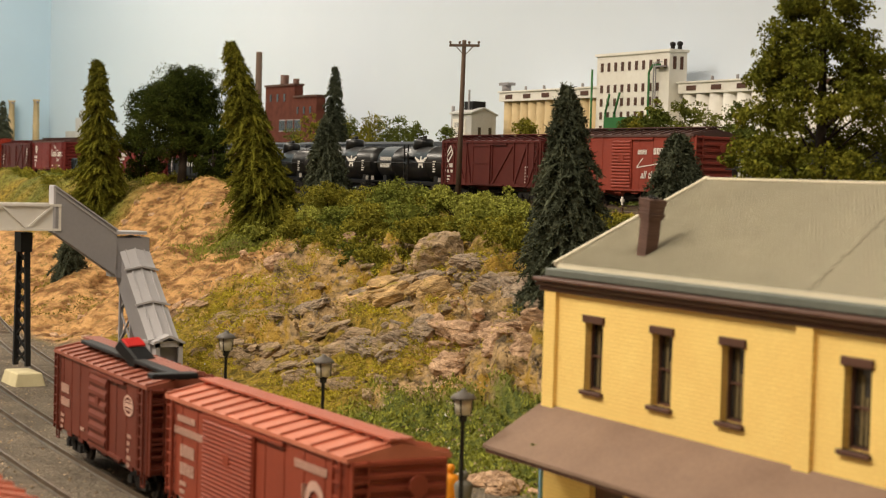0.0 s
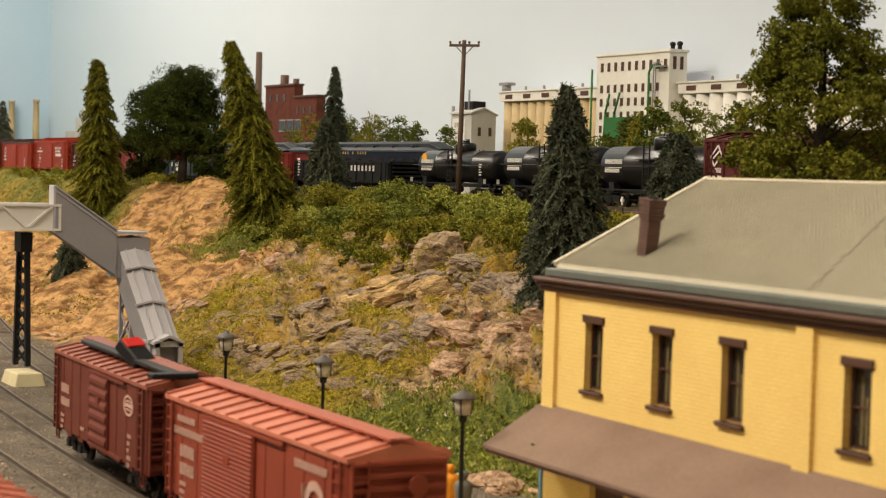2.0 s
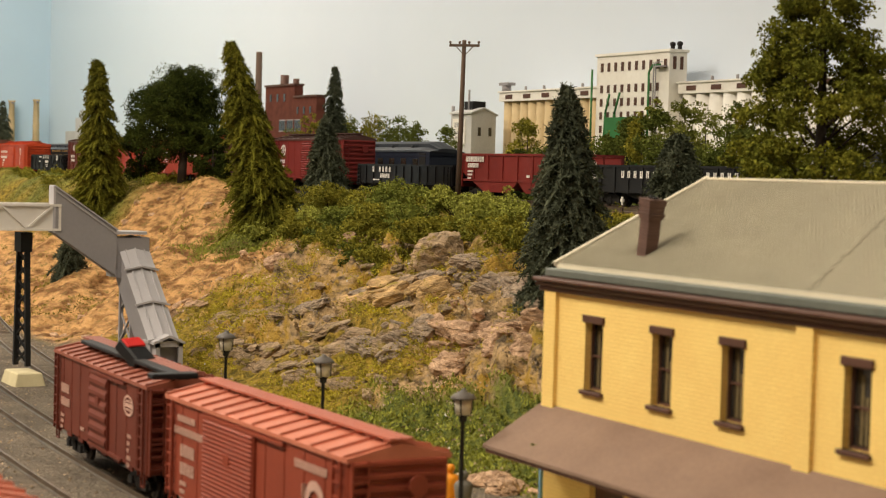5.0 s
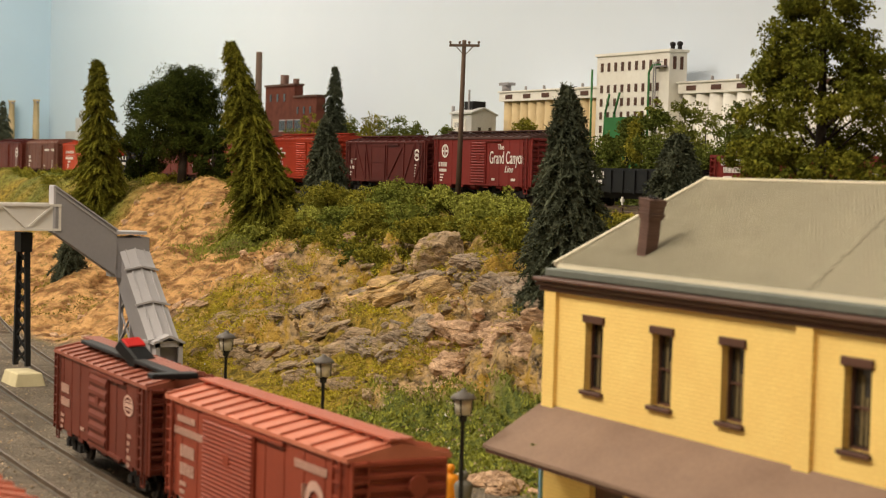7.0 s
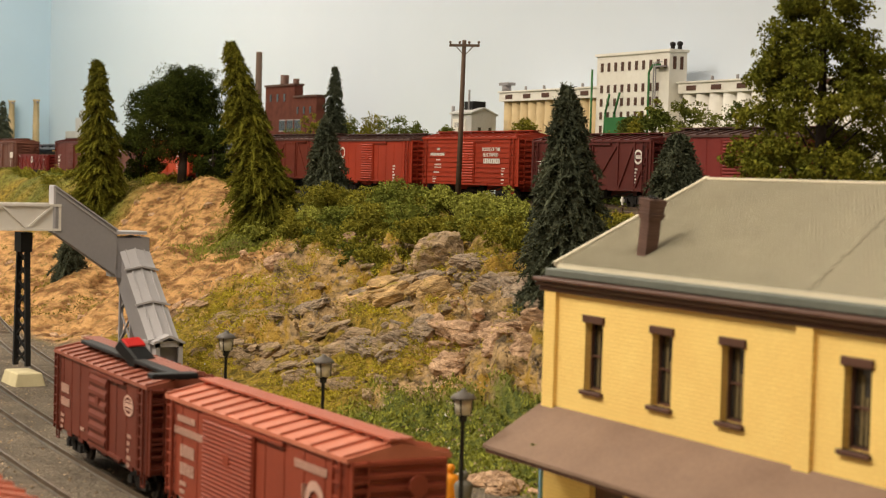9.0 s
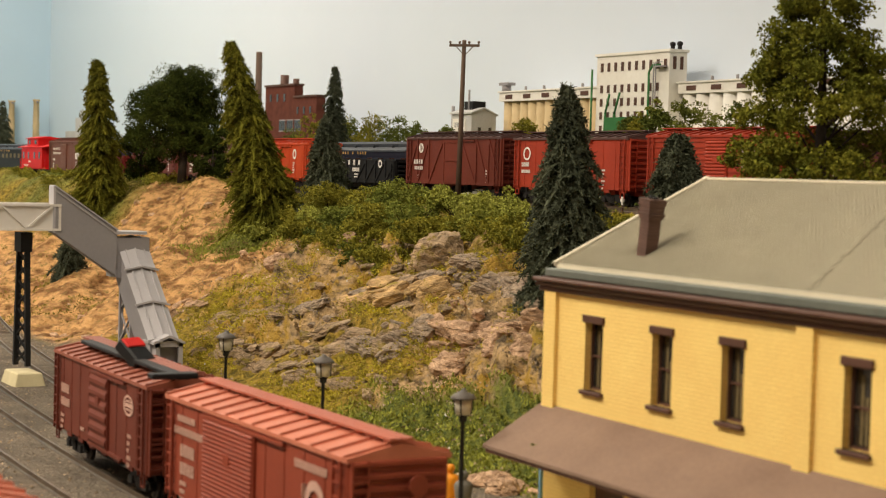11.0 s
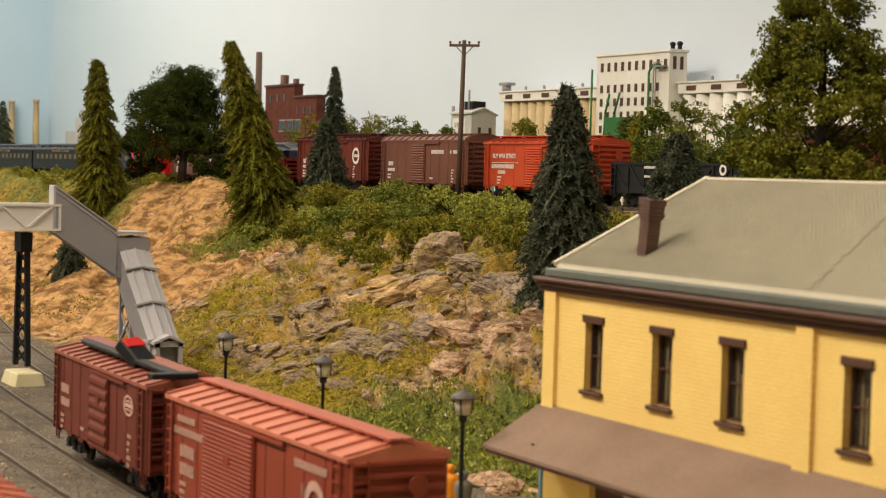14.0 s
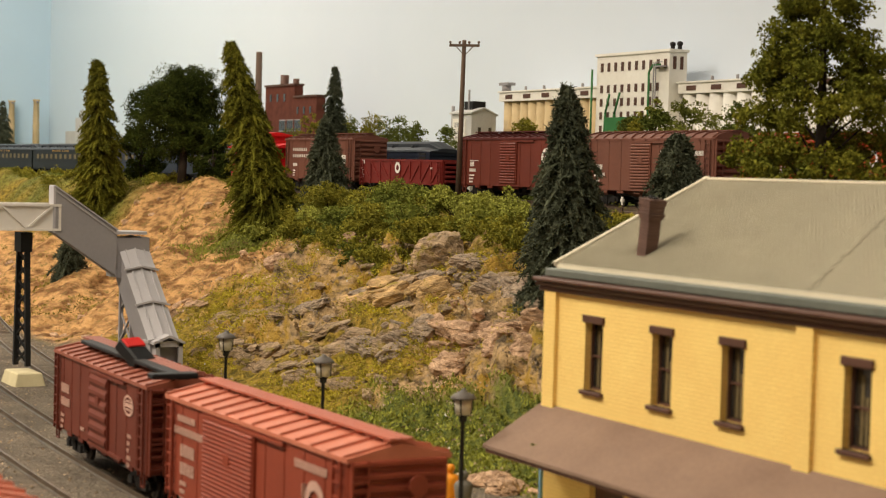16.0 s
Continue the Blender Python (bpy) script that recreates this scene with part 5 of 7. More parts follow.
def footbridge():
    f = thing("footbridge", P(0, 0, 0), "grey covered stairway with a white truss footbridge", "footbridge")
    x0, x1 = -89.2, -86.9
    bm = bmesh.new()
    box(bm, x0, x1, 6.0, 26.4, 7.76, 7.86)
    part("deck", bm, M["offwhite"], f)
    for x in (x0, x1):
        bm = bmesh.new()
        box(bm, x - 0.04, x + 0.04, 6.0, 26.42, 7.76, 9.04)
        t = part("truss", bm, M["offwhite"], f)
        for z0, z1 in ((7.72, 7.84), (8.97, 9.1)):
            bm = bmesh.new()
            box(bm, x - 0.14, x + 0.14, 6.0, 26.5, z0, z1)
            part("chord", bm, M["offwhite"], t)
        y = 24.75
        for k in range(7):
            for s in (-1, 1):
                bm = bmesh.new()
                beam(bm, (x + 0.05, y - 2.6 * k, 7.84), (x + 0.05, y - 2.6 * k + s * 1.28, 8.98), 0.16, 0.12)
                part("diagonal", bm, M["offwhite"], t)
        bm = bmesh.new()
        box(bm, x - 0.11, x + 0.11, 26.36, 26.5, 7.76, 9.08)
        part("end_post", bm, M["offwhite"], t)
    # upper flight, down towards the slope
    bm = bmesh.new()
    gable(bm, (-87.22, 26.2, 9.95), (-87.22, 29.5, 7.74), "y", 0.84, 2.36, 0.08, 0)
    part("upper_flight", bm, M["midgrey"], f)
    bm = bmesh.new()
    beam(bm, (-87.22, 26.15, 10.04), (-87.22, 29.55, 7.78), 0.98, 0.07)
    part("upper_roof", bm, M["grey"], f)
    bm = bmesh.new()
    box(bm, -87.62, -86.78, 26.08, 26.2, 7.6, 10.05)
    part("head_wall", bm, M["grey"], f)
    bm = bmesh.new()
    beam(bm, (-86.77, 26.2, 9.78), (-86.77, 29.5, 7.57), 0.05, 0.06)
    part("eave_trim", bm, M["grey"], f)
    # landing and lower flight in three roofed panels, down along the yard
    A, B = Vector((-87.6, 30.5, 7.32)), Vector((-82.5, 30.6, 2.25))
    bm = bmesh.new()
    gable(bm, A, B, "x", 1.45, 2.2, 0.16, 0)
    part("lower_flight", bm, M["midgrey"], f)
    for k in range(3):
        a, b = A.lerp(B, k / 3), A.lerp(B, (k + 1) / 3)
        for s in (-1, 1):
            bm = bmesh.new()
            v = []
            for p, e in ((a, 0.02), (b, 0.16)):
                for dy, dz in ((0, 0.2), (s * 0.82, 0.02)):
                    v.append((p + Vector((0, dy, dz + (0.12 if p is b else 0)))))
            q = [bm.verts.new(p) for p in (v[0], v[1], v[3], v[2])]
            q2 = [bm.verts.new(p - Vector((0, 0, 0.07))) for p in (v[0], v[1], v[3], v[2])]
            bm.faces.new(q), bm.faces.new(q2[::-1])
            for i in range(4):
                bm.faces.new((q[i], q[(i + 1) % 4], q2[(i + 1) % 4], q2[i]))
            part("roof_panel", bm, M["grey"], f)
        bm = bmesh.new()
        e = b + Vector((0.05, 0, 0.1))
        for s in (-1, 1):
            beam(bm, e + Vector((0, 0, 0.22)), e + Vector((0, s * 0.92, 0.02)), 0.2, 0.1)
        part("ridge_cap", bm, M["grey"], f)
    for dy in (-0.5, 0, 0.5):
        bm = bmesh.new()
        beam(bm, A + Vector((0, dy, 0.25 - abs(dy) * 0.2)), B + Vector((0, dy, 0.35 - abs(dy) * 0.2)), 0.06, 0.06)
        part("batten", bm, M["grey"], f)
    bm = bmesh.new()
    box(bm, -88.3, -86.85, 29.45, 31.3, 5.3, 7.4)
    part("landing", bm, M["midgrey"], f)
    bm = bmesh.new()
    box(bm, -88.4, -86.75, 29.45, 31.12, 7.56, 7.72)
    part("landing_roof", bm, M["grey"], f)
    bm = bmesh.new()
    for y in (30.0, 31.32):
        box(bm, -83.4, -82.1, y, y + 0.12, -0.3, 2.4)
    box(bm, -82.12, -82.0, 30.0, 30.22, -0.3, 2.4), box(bm, -82.12, -82.0, 31.22, 31.44, -0.3, 2.4)
    box(bm, -82.12, -82.0, 30.0, 31.44, 2.1, 2.4)
    part("entrance_wall", bm, M["grey"], f)
    bm = bmesh.new()
    extrude(bm, [(29.82, 2.24), (29.82, 2.36), (30.68, 2.72), (31.5, 2.36), (31.5, 2.24), (30.68, 2.58)], "x", -83.5, -81.85)
    part("entrance_roof", bm, M["grey"], f)
    # a black sheet stands in for the shade inside the entrance
    bm = bmesh.new()
    box(bm, -83.35, -83.25, 30.12, 31.3, -0.3, 2.3)
    part("stair_void", bm, M["iron"], f)
    for x in (-88.0, -86.3):
        for y in (30.2, 31.3):
            bm = bmesh.new()
            box(bm, x - 0.1, x + 0.1, y - 0.1, y + 0.1, -0.3, 5.4)
            part("post", bm, M["midgrey"], f)
    for y in (30.2, 31.3):
        for k in range(3):
            for s in (0, 1):
                bm = bmesh.new()
                z = 0.3 + k * 1.6
                beam(bm, (-88.0 if s else -86.3, y, z), (-86.3 if s else -88.0, y, z + 1.5), 0.09)
                part("brace", bm, M["midgrey"], f)
    for x in (-88.0, -86.3):
        for k in range(3):
            bm = bmesh.new()
            z = 0.3 + k * 1.6
            beam(bm, (x, 30.2, z), (x, 31.3, z + 1.5), 0.09)
            part("brace", bm, M["midgrey"], f)
    # black lattice leg under the bridge, on a concrete foot
    leg = part("lattice_leg", leg_core(), M["gblack"], f, "black lattice steel leg")
    for k in range(8):
        z0, z1 = 0.8 + k * 0.74, 1.54 + k * 0.74
        if k % 2:
            z0, z1 = z1, z0
        bm = bmesh.new()
        beam(bm, (-88.45, 24.72, z0), (-87.45, 25.0, z1), 0.1)
        part("lacing", bm, M["gblack"], leg)
        bm = bmesh.new()
        beam(bm, (-88.45, 24.78, z1), (-87.45, 25.06, z0), 0.1)
        part("lacing", bm, M["gblack"], leg)
    bm = bmesh.new()
    v = [[bm.verts.new((cx + sx * a, 24.98 + sy * b, z)) for sx, sy in ((-1, -1), (1, -1), (1, 1), (-1, 1))] for cx, a, b, z in ((-87.9, 1.35, 0.85, -0.4), (-87.9, 1.15, 0.65, 0.42))]
    for k in range(4):
        bm.faces.new((v[0][k], v[0][(k + 1) % 4], v[1][(k + 1) % 4], v[1][k]))
    bm.faces.new(v[1]), bm.faces.new(v[0][::-1])
    soften(bm, 0.06)
    part("concrete_foot", bm, M["concrete"], f, "pale concrete foot")


def leg_core():
    bm = bmesh.new()
    for (x, y), (x2, y2) in (((-88.5, 24.72), (-88.3, 24.8)), ((-87.4, 25.05), (-87.7, 25.0))):
        beam(bm, (x, y, 0.7), (x2, y2, 7.6), 0.26, 0.26)
    box(bm, -88.6, -87.4, 24.6, 25.2, 6.6, 7.6)
    return bm


footbridge()


# ---- the cars standing in the yard ----
def yard_cars():
    g = "boxcars standing in the yard"
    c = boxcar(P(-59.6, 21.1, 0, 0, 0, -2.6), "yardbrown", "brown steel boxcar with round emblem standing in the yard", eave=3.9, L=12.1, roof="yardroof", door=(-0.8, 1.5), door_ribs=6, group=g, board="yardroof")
    bm = bmesh.new()
    ring(bm, 3.9, 3.05, 0.28, 0.36, sx=1.6), beam(bm, (3.5, -1.45, 3.05), (4.3, -1.45, 3.05), 0.02, 0.13), beam(bm, (3.6, -1.45, 3.19), (4.2, -1.45, 3.19), 0.02, 0.05), beam(bm, (3.6, -1.45, 2.91), (4.2, -1.45, 2.91), 0.02, 0.05), letters(bm, -5.0, 2.45, 4, 0.34), letters(bm, -5.0, 1.95, 5, 0.3), small_print(bm, -5.0, 1.5, 3, 0.12, 5), small_print(bm, 3.8, 1.95, 5, 0.13, 4), letters(bm, -2.2, 1.35, 5, 0.12)
    decal(c, bm, M["faded"], "faded white painted lettering")
    c = boxcar(P(-44.7, 20.55, 0, 0, 0, -0.3), "yardrust", "red-brown steel boxcar in the yard, its roof painted paler as if lit", eave=3.98, L=13.0, roof="rooflit", door=(-3.2, 0.65), door_ribs=20, group=g, board="walkway")
    bm = bmesh.new()
    letters(bm, -5.5, 3.35, 9, 0.2), letters(bm, -5.9, 2.95, 14, 0.22), letters(bm, -5.2, 2.3, 4, 0.36), letters(bm, -5.2, 1.75, 4, 0.36), small_print(bm, -5.2, 1.4, 3, 0.13, 5), letters(bm, 3.3, 3.35, 11, 0.22), ring(bm, 4.6, 2.55, 0.35, 0.62), letters(bm, 4.0, 1.9, 5, 0.3), beam(bm, (4.0, -1.45, 1.8), (4.0, -1.45, 3.0), 0.02, 0.2)
    decal(c, bm, M["faded"], "faded white painted lettering")
    bm = bmesh.new()
    beam(bm, (5.2, -1.455, 2.1), (5.8, -1.455, 2.75), 0.02, 0.3)
    part("emblem", bm, M["blue"], c, "blue painted emblem")
    c = boxcar(P(-40.5, 8.9, 0), "yardrust", "red-brown steel boxcar on an outer yard track", eave=4.05, L=12.4, roof="rooflit", group=g)
    # a black tool with a red end left lying on the roof
    t = thing("uncoupling_tool", P(-59.6, 21.1, 4.3, 0, 0, -2.6), "black T-shaped tool with a red block, lying on the boxcar roof", "tool")
    bm = bmesh.new()
    box(bm, -4.6, 7.2, -0.84, -0.38, 0.0, 0.15), soften(bm, 0.03)
    part("bar", bm, M["gblack"], t)
    bm = bmesh.new()
    box(bm, 6.9, 7.45, -1.75, -0.2, 0.06, 0.24), soften(bm, 0.03)
    part("cross_bar", bm, M["gblack"], t)
    block = P(1.75, -0.62, 0.25, 0, 38, 30)
    bm = bmesh.new()
    box(bm, -0.6, 0.6, -0.48, 0.48, -0.2, 0.28), soften(bm, 0.07)
    part("block", bm, M["gblack"], t, "", block)
    bm = bmesh.new()
    box(bm, -0.54, -0.1, -0.45, 0.45, 0.25, 0.34), soften(bm, 0.03)
    part("red_face", bm, M["redplastic"], t, "bright red plastic face", block)


track("track_4", lambda x: 8.9, -70, 10, 0, "yard track with brown weathered rails and ties", sink=0.055)
yard_cars()


# ---- platform lamps and figures ----
def platform_lamp(at):
    l = thing("street_lamp", at, "black post lantern with a glass head on the platform", "street lamp", "platform lamps")
    bm = bmesh.new()
    lathe(bm, [(0, 0.2), (0.12, 0.2), (0.16, 0.11), (0.5, 0.1), (0.55, 0.075), (3.2, 0.06), (3.25, 0.12), (3.38, 0.13), (3.46, 0.22)], n=12)
    part("post", bm, M["iron"], l)
    bm = bmesh.new()
    lathe(bm, [(3.46, 0.24), (3.95, 0.3)], n=8)
    part("lantern_glass", bm, M["lampglass"], l, "frosted glass lantern")
    bm = bmesh.new()
    lathe(bm, [(3.95, 0.4), (4.0, 0.4), (4.12, 0.26), (4.18, 0.1), (4.26, 0.06)], n=12)
    part("lantern_roof", bm, M["lanternroof"], l)
    for k in range(4):
        bm = bmesh.new()
        a = math.pi / 4 + k * math.pi / 2
        beam(bm, (0.25 * math.cos(a), 0.25 * math.sin(a), 3.46), (0.31 * math.cos(a), 0.31 * math.sin(a), 3.96), 0.035)
        part("lantern_bar", bm, M["iron"], l)
    return l


lamp_one = platform_lamp(P(-45.4, 26.55, 0.38))
for lx, ly in ((-55.35, 26.55), (-64.45, 26.55)):
    copy_thing(lamp_one, P(lx, ly, 0.4))

bm = bmesh.new()
box(bm, -72, -14, 23.0, 28.6, -0.4, 0.2)
soften(bm, 0.05)
solid("platform", bm, M["concrete"], P(0, 0, 0), "low grey platform beside the depot", "platform", kind="structure")


def figurine(at, material, label):
    """A plain painted model figure, one simple mesh."""
    bm = bmesh.new()
    lathe(bm, [(0, 0.22), (0.8, 0.2), (0.95, 0.26), (1.3, 0.3), (1.42, 0.22), (1.46, 0.1), (1.52, 0.09), (1.56, 0.14), (1.66, 0.155), (1.75, 0.1)], n=12)
    solid("figurine", bm, material, at, label, "figurine", "painted figurines")


figurine(P(-47.3, 27.25, 0.2), M["fabricorange"], "orange painted model figure on the platform")
figurine(P(-46.1, 27.05, 0.2), M["figgrey"], "grey painted model figure on the platform")


# ---- utility pole ----
def utility_pole():
    u = thing("utility_pole", P(-96.35, 55.5, 9.1), "brown wooden utility pole with a cross-arm", "utility pole")
    bm = bmesh.new()
    tube(bm, (0, 0, -0.3), (0.2, 0.05, 10.7), 0.19, 0.13, 12)
    part("pole", bm, M["polewood"], u)
    bm = bmesh.new()
    beam(bm, (-0.35, -0.72, 10.35), (1.0, 0.72, 10.35), 0.13, 0.16)
    part("cross_arm", bm, M["polewood"], u)
    for k in range(4):
        f = -0.95 + k * 0.63
        bm = bmesh.new()
        lathe(bm, [(10.43, 0.05), (10.5, 0.05), (10.52, 0.09), (10.62, 0.07)], n=8, c=(0.33 + f * 0.68, f * 0.72, 0))
        part("insulator", bm, M["polewood"], u)
    for s in (-1, 1):
        bm = bmesh.new()
        beam(bm, (0.33, 0.02, 9.7), (0.33 + s * 0.38, s * 0.42, 10.3), 0.05)
        part("brace", bm, M["polewood"], u)


utility_pole()


def canopy_litter():
    for x, y, z, r in ((-42.55, 27.35, 3.27, 0.06), (-40.2, 27.3, 3.2, 0.035)):
        rng = np.random.default_rng(int(-x * 10))
        c = np.array([x, y, z]) + rng.normal(size=(70, 3)) * np.array([r, r, 0.03])
        tagged(new("moss_tuft", leaf_mesh("moss_tuft", c, 0.08, M["leaf3"], rng, 0.4)), "tiny green moss tuft on the canopy", "moss", "moss tufts on the canopy")
    bm = bmesh.new()
    box(bm, -0.18, 0.18, -0.09, 0.09, 0, 0.08)
    soften(bm, 0.02)
    solid("brick_fragment", bm, M["rust"], P(-31.9, 28.55, 4.03, -25, 0, 20), "small orange-red brick fragment on the canopy", "debris")


def trackside():
    for x, y in ((-87.3, 56.2), (-79.1, 56.2)):
        p = thing("marker_post", P(x, y, 9.4), "small white trackside marker post", "post", "trackside posts")
        bm = bmesh.new()
        lathe(bm, [(-0.2, 0.07), (0.75, 0.06), (0.8, 0.03)], n=8)
        part("post", bm, M["white"], p)
        bm = bmesh.new()
        box(bm, -0.1, 0.1, -0.07, 0.07, 0.5, 0.66)
        part("marker_plate", bm, M["white"], p)
    f = thing("wire_fence", P(0, 0, 0), "low brown rail fence beside the upper track", "fence")
    for k in range(7):
        bm = bmesh.new()
        x = -79.5 + k * 1.6
        box(bm, x - 0.05, x + 0.05, 55.3, 55.4, 8.8, 9.75)
        part("post", bm, M["polewood"], f)
    for z in (9.35, 9.62):
        bm = bmesh.new()
        beam(bm, (-79.7, 55.27, z), (-69.7, 55.27, z), 0.05)
        part("rail", bm, M["polewood"], f)


trackside()


# ---- low-relief buildings along the backdrop ----
def grain_elevator():
    e = thing("grain_elevator", P(-0.95, 0, 0), "white concrete grain elevator with tan silos and green spouts", "grain elevator")
    bm = bmesh.new()
    box(bm, -139.1, -127.4, 96, 98.0, 9.0, 23.0)
    part("tower", bm, M["elevator"], e)
    bm = bmesh.new()
    box(bm, -139.3, -127.2, 95.85, 98.1, 23.0, 23.25)
    part("tower_roof", bm, M["elevator"], e)
    for zr, hh, n in ((21.5, 0.85, 10), (19.45, 0.75, 9), (18.15, 0.75, 9), (16.9, 0.7, 7), (15.6, 0.7, 7)):
        for k in range(n):
            x = -138.2 + k * 10.2 / 9
            bm = bmesh.new()
            box(bm, x - 0.2, x + 0.2, 95.94, 96.02, zr, zr + hh)
            part("window", bm, M["chocolate"], e)
    for k in range(2):
        bm = bmesh.new()
        box(bm, -127.42, -127.34, 96.4 + k * 0.8, 96.75 + k * 0.8, 21.4, 22.6)
        part("window", bm, M["chocolate"], e)
    for x0, x1, m, n in ((-158.9, -139.4, "silo", 12), (-127.2, -100, "elevator", 14)):
        w = (x1 - x0) / n
        for k in range(n):
            bm = bmesh.new()
            tube(bm, (x0 + (k + 0.5) * w, 98, 9), (x0 + (k + 0.5) * w, 98, 19.15), w / 2, n=18)
            part("silo", bm, M[m], e)
        bm = bmesh.new()
        box(bm, x0, x1, 96.9, 99.9, 19.15, 20.1)
        box(bm, x0 - 0.1, x1, 96.75, 99.95, 20.1, 20.25)
        part("gallery", bm, M["elevator"], e)
        for k in range(int((x1 - x0) / 3.6)):
            x = x0 + 2.0 + k * 3.6
            bm = bmesh.new()
            box(bm, x - 0.7, x + 0.7, 96.86, 96.92, 19.4, 19.85)
            part("gallery_window", bm, M["chocolate"], e)
            bm = bmesh.new()
            tube(bm, (x + 1.6, 98, 20.2), (x + 1.6, 98, 20.75), 0.14, n=8)
            part("roof_vent", bm, M["midgrey"], e)
    for x in (-129.0, -127.9):
        bm = bmesh.new()
        tube(bm, (x, 97.5, 23.2), (x, 97.5, 23.7), 0.2, n=10)
        lathe(bm, [(23.7, 0.28), (23.95, 0.28), (24.05, 0.1)], n=10, c=(x, 97.5, 0))
        part("roof_vent", bm, M["iron"], e)
    spouts = [((-139.5, 95.7, 12.0), (-139.5, 95.7, 21.8)), ((-137.2, 95.6, 13.2), (-136.9, 95.6, 17.5)), ((-136.9, 95.6, 17.5), (-136.3, 95.6, 19.3)), ((-135.6, 95.6, 13.2), (-135.4, 95.6, 17.4)), ((-135.4, 95.6, 17.4), (-134.6, 95.6, 19.4)), ((-130.0, 95.6, 14.0), (-130.0, 95.6, 21.2)), ((-130.0, 95.6, 21.2), (-129.4, 95.6, 21.8)), ((-129.4, 95.6, 21.8), (-128.3, 95.6, 21.8))]
    for a, b in spouts:
        bm = bmesh.new()
        tube(bm, a, b, 0.11, n=8)
        part("grain_spout", bm, M["greenpipe"], e, "green grain spout")
    bm = bmesh.new()
    box(bm, -135.5, -131.2, 94.6, 95.9, 9.0, 17.0)
    part("receiving_hopper", bm, M["greenpipe"], e, "green receiving hopper")
    bm = bmesh.new()
    for z in (21.6, 17.0, 14.4):
        box(bm, -129.0, -127.6, 95.3, 95.95, z, z + 0.1)
        box(bm, -129.0, -127.6, 95.3, 95.34, z + 0.4, z + 0.46)
    part("fire_escape", bm, M["midgrey"], e)
    bm = bmesh.new()
    for x in (-129.2, -128.9):
        box(bm, x - 0.05, x + 0.05, 95.5, 95.6, 9, 22)
    part("ladder", bm, M["midgrey"], e)
    bm = bmesh.new()
    tube(bm, (-158.4, 97.5, 20.2), (-158.4, 97.5, 21.0), 0.5, n=12)
    box(bm, -159.2, -157.4, 97, 98, 20.9, 21.2)
    part("dust_collector", bm, M["midgrey"], e)


def feed_mill():
    f = thing("feed_mill", P(-0.85, 0, 0), "small white corrugated mill building with black rooftop box", "building")
    bm = bmesh.new()
    extrude(bm, [(92, 9), (92, 17.7), (93.5, 18.2), (95.0, 17.5), (95.0, 9)], "x", -160.6, -156.4)
    part("wall", bm, M["corrugated"], f)
    bm = bmesh.new()
    extrude(bm, [(91.8, 17.6), (93.5, 18.15), (95.15, 17.45), (95.15, 17.6), (93.5, 18.32), (91.8, 17.78)], "x", -160.8, -156.2)
    part("roof", bm, M["corrugated"], f)
    bm = bmesh.new()
    box(bm, -159.4, -157.6, 92.8, 94.4, 17.9, 19.0)
    part("rooftop_box", bm, M["gblack"], f)
    bm = bmesh.new()
    tube(bm, (-158.4, 92.8, 17.6), (-158.4, 92.8, 20.2), 0.12, n=8)
    part("stack", bm, M["midgrey"], f)
    for y in (92.8, 94.1):
        bm = bmesh.new()
        box(bm, -156.42, -156.34, y, y + 0.35, 15.3, 16.2)
        part("window", bm, M["glass"], f)
    bm = bmesh.new()
    box(bm, -160.2, -157.6, 91.9, 92.02, 14.3, 17.1)
    part("sign_board", bm, M["elevator"], f, "pale sign board with unreadable lines")
    bm = bmesh.new()
    letters(bm, -159.8, 16.2, 5, 0.5, 91.9), letters(bm, -159.8, 15.5, 9, 0.25, 91.9), letters(bm, -159.5, 15.0, 7, 0.25, 91.9)
    part("lettering", bm, M["midgrey"], f)
    bm = bmesh.new()
    box(bm, -164, -160.7, 92.5, 96, 9, 14.3), box(bm, -162.5, -160.7, 92.8, 95.5, 14.3, 15.4)
    part("annex", bm, M["corrugated"], f)
    bm = bmesh.new()
    tube(bm, (-163.0, 93.5, 9), (-163.0, 93.5, 18.6), 0.2, n=8)
    part("stack", bm, M["midgrey"], f)


FACTORY_BAND = 16.1


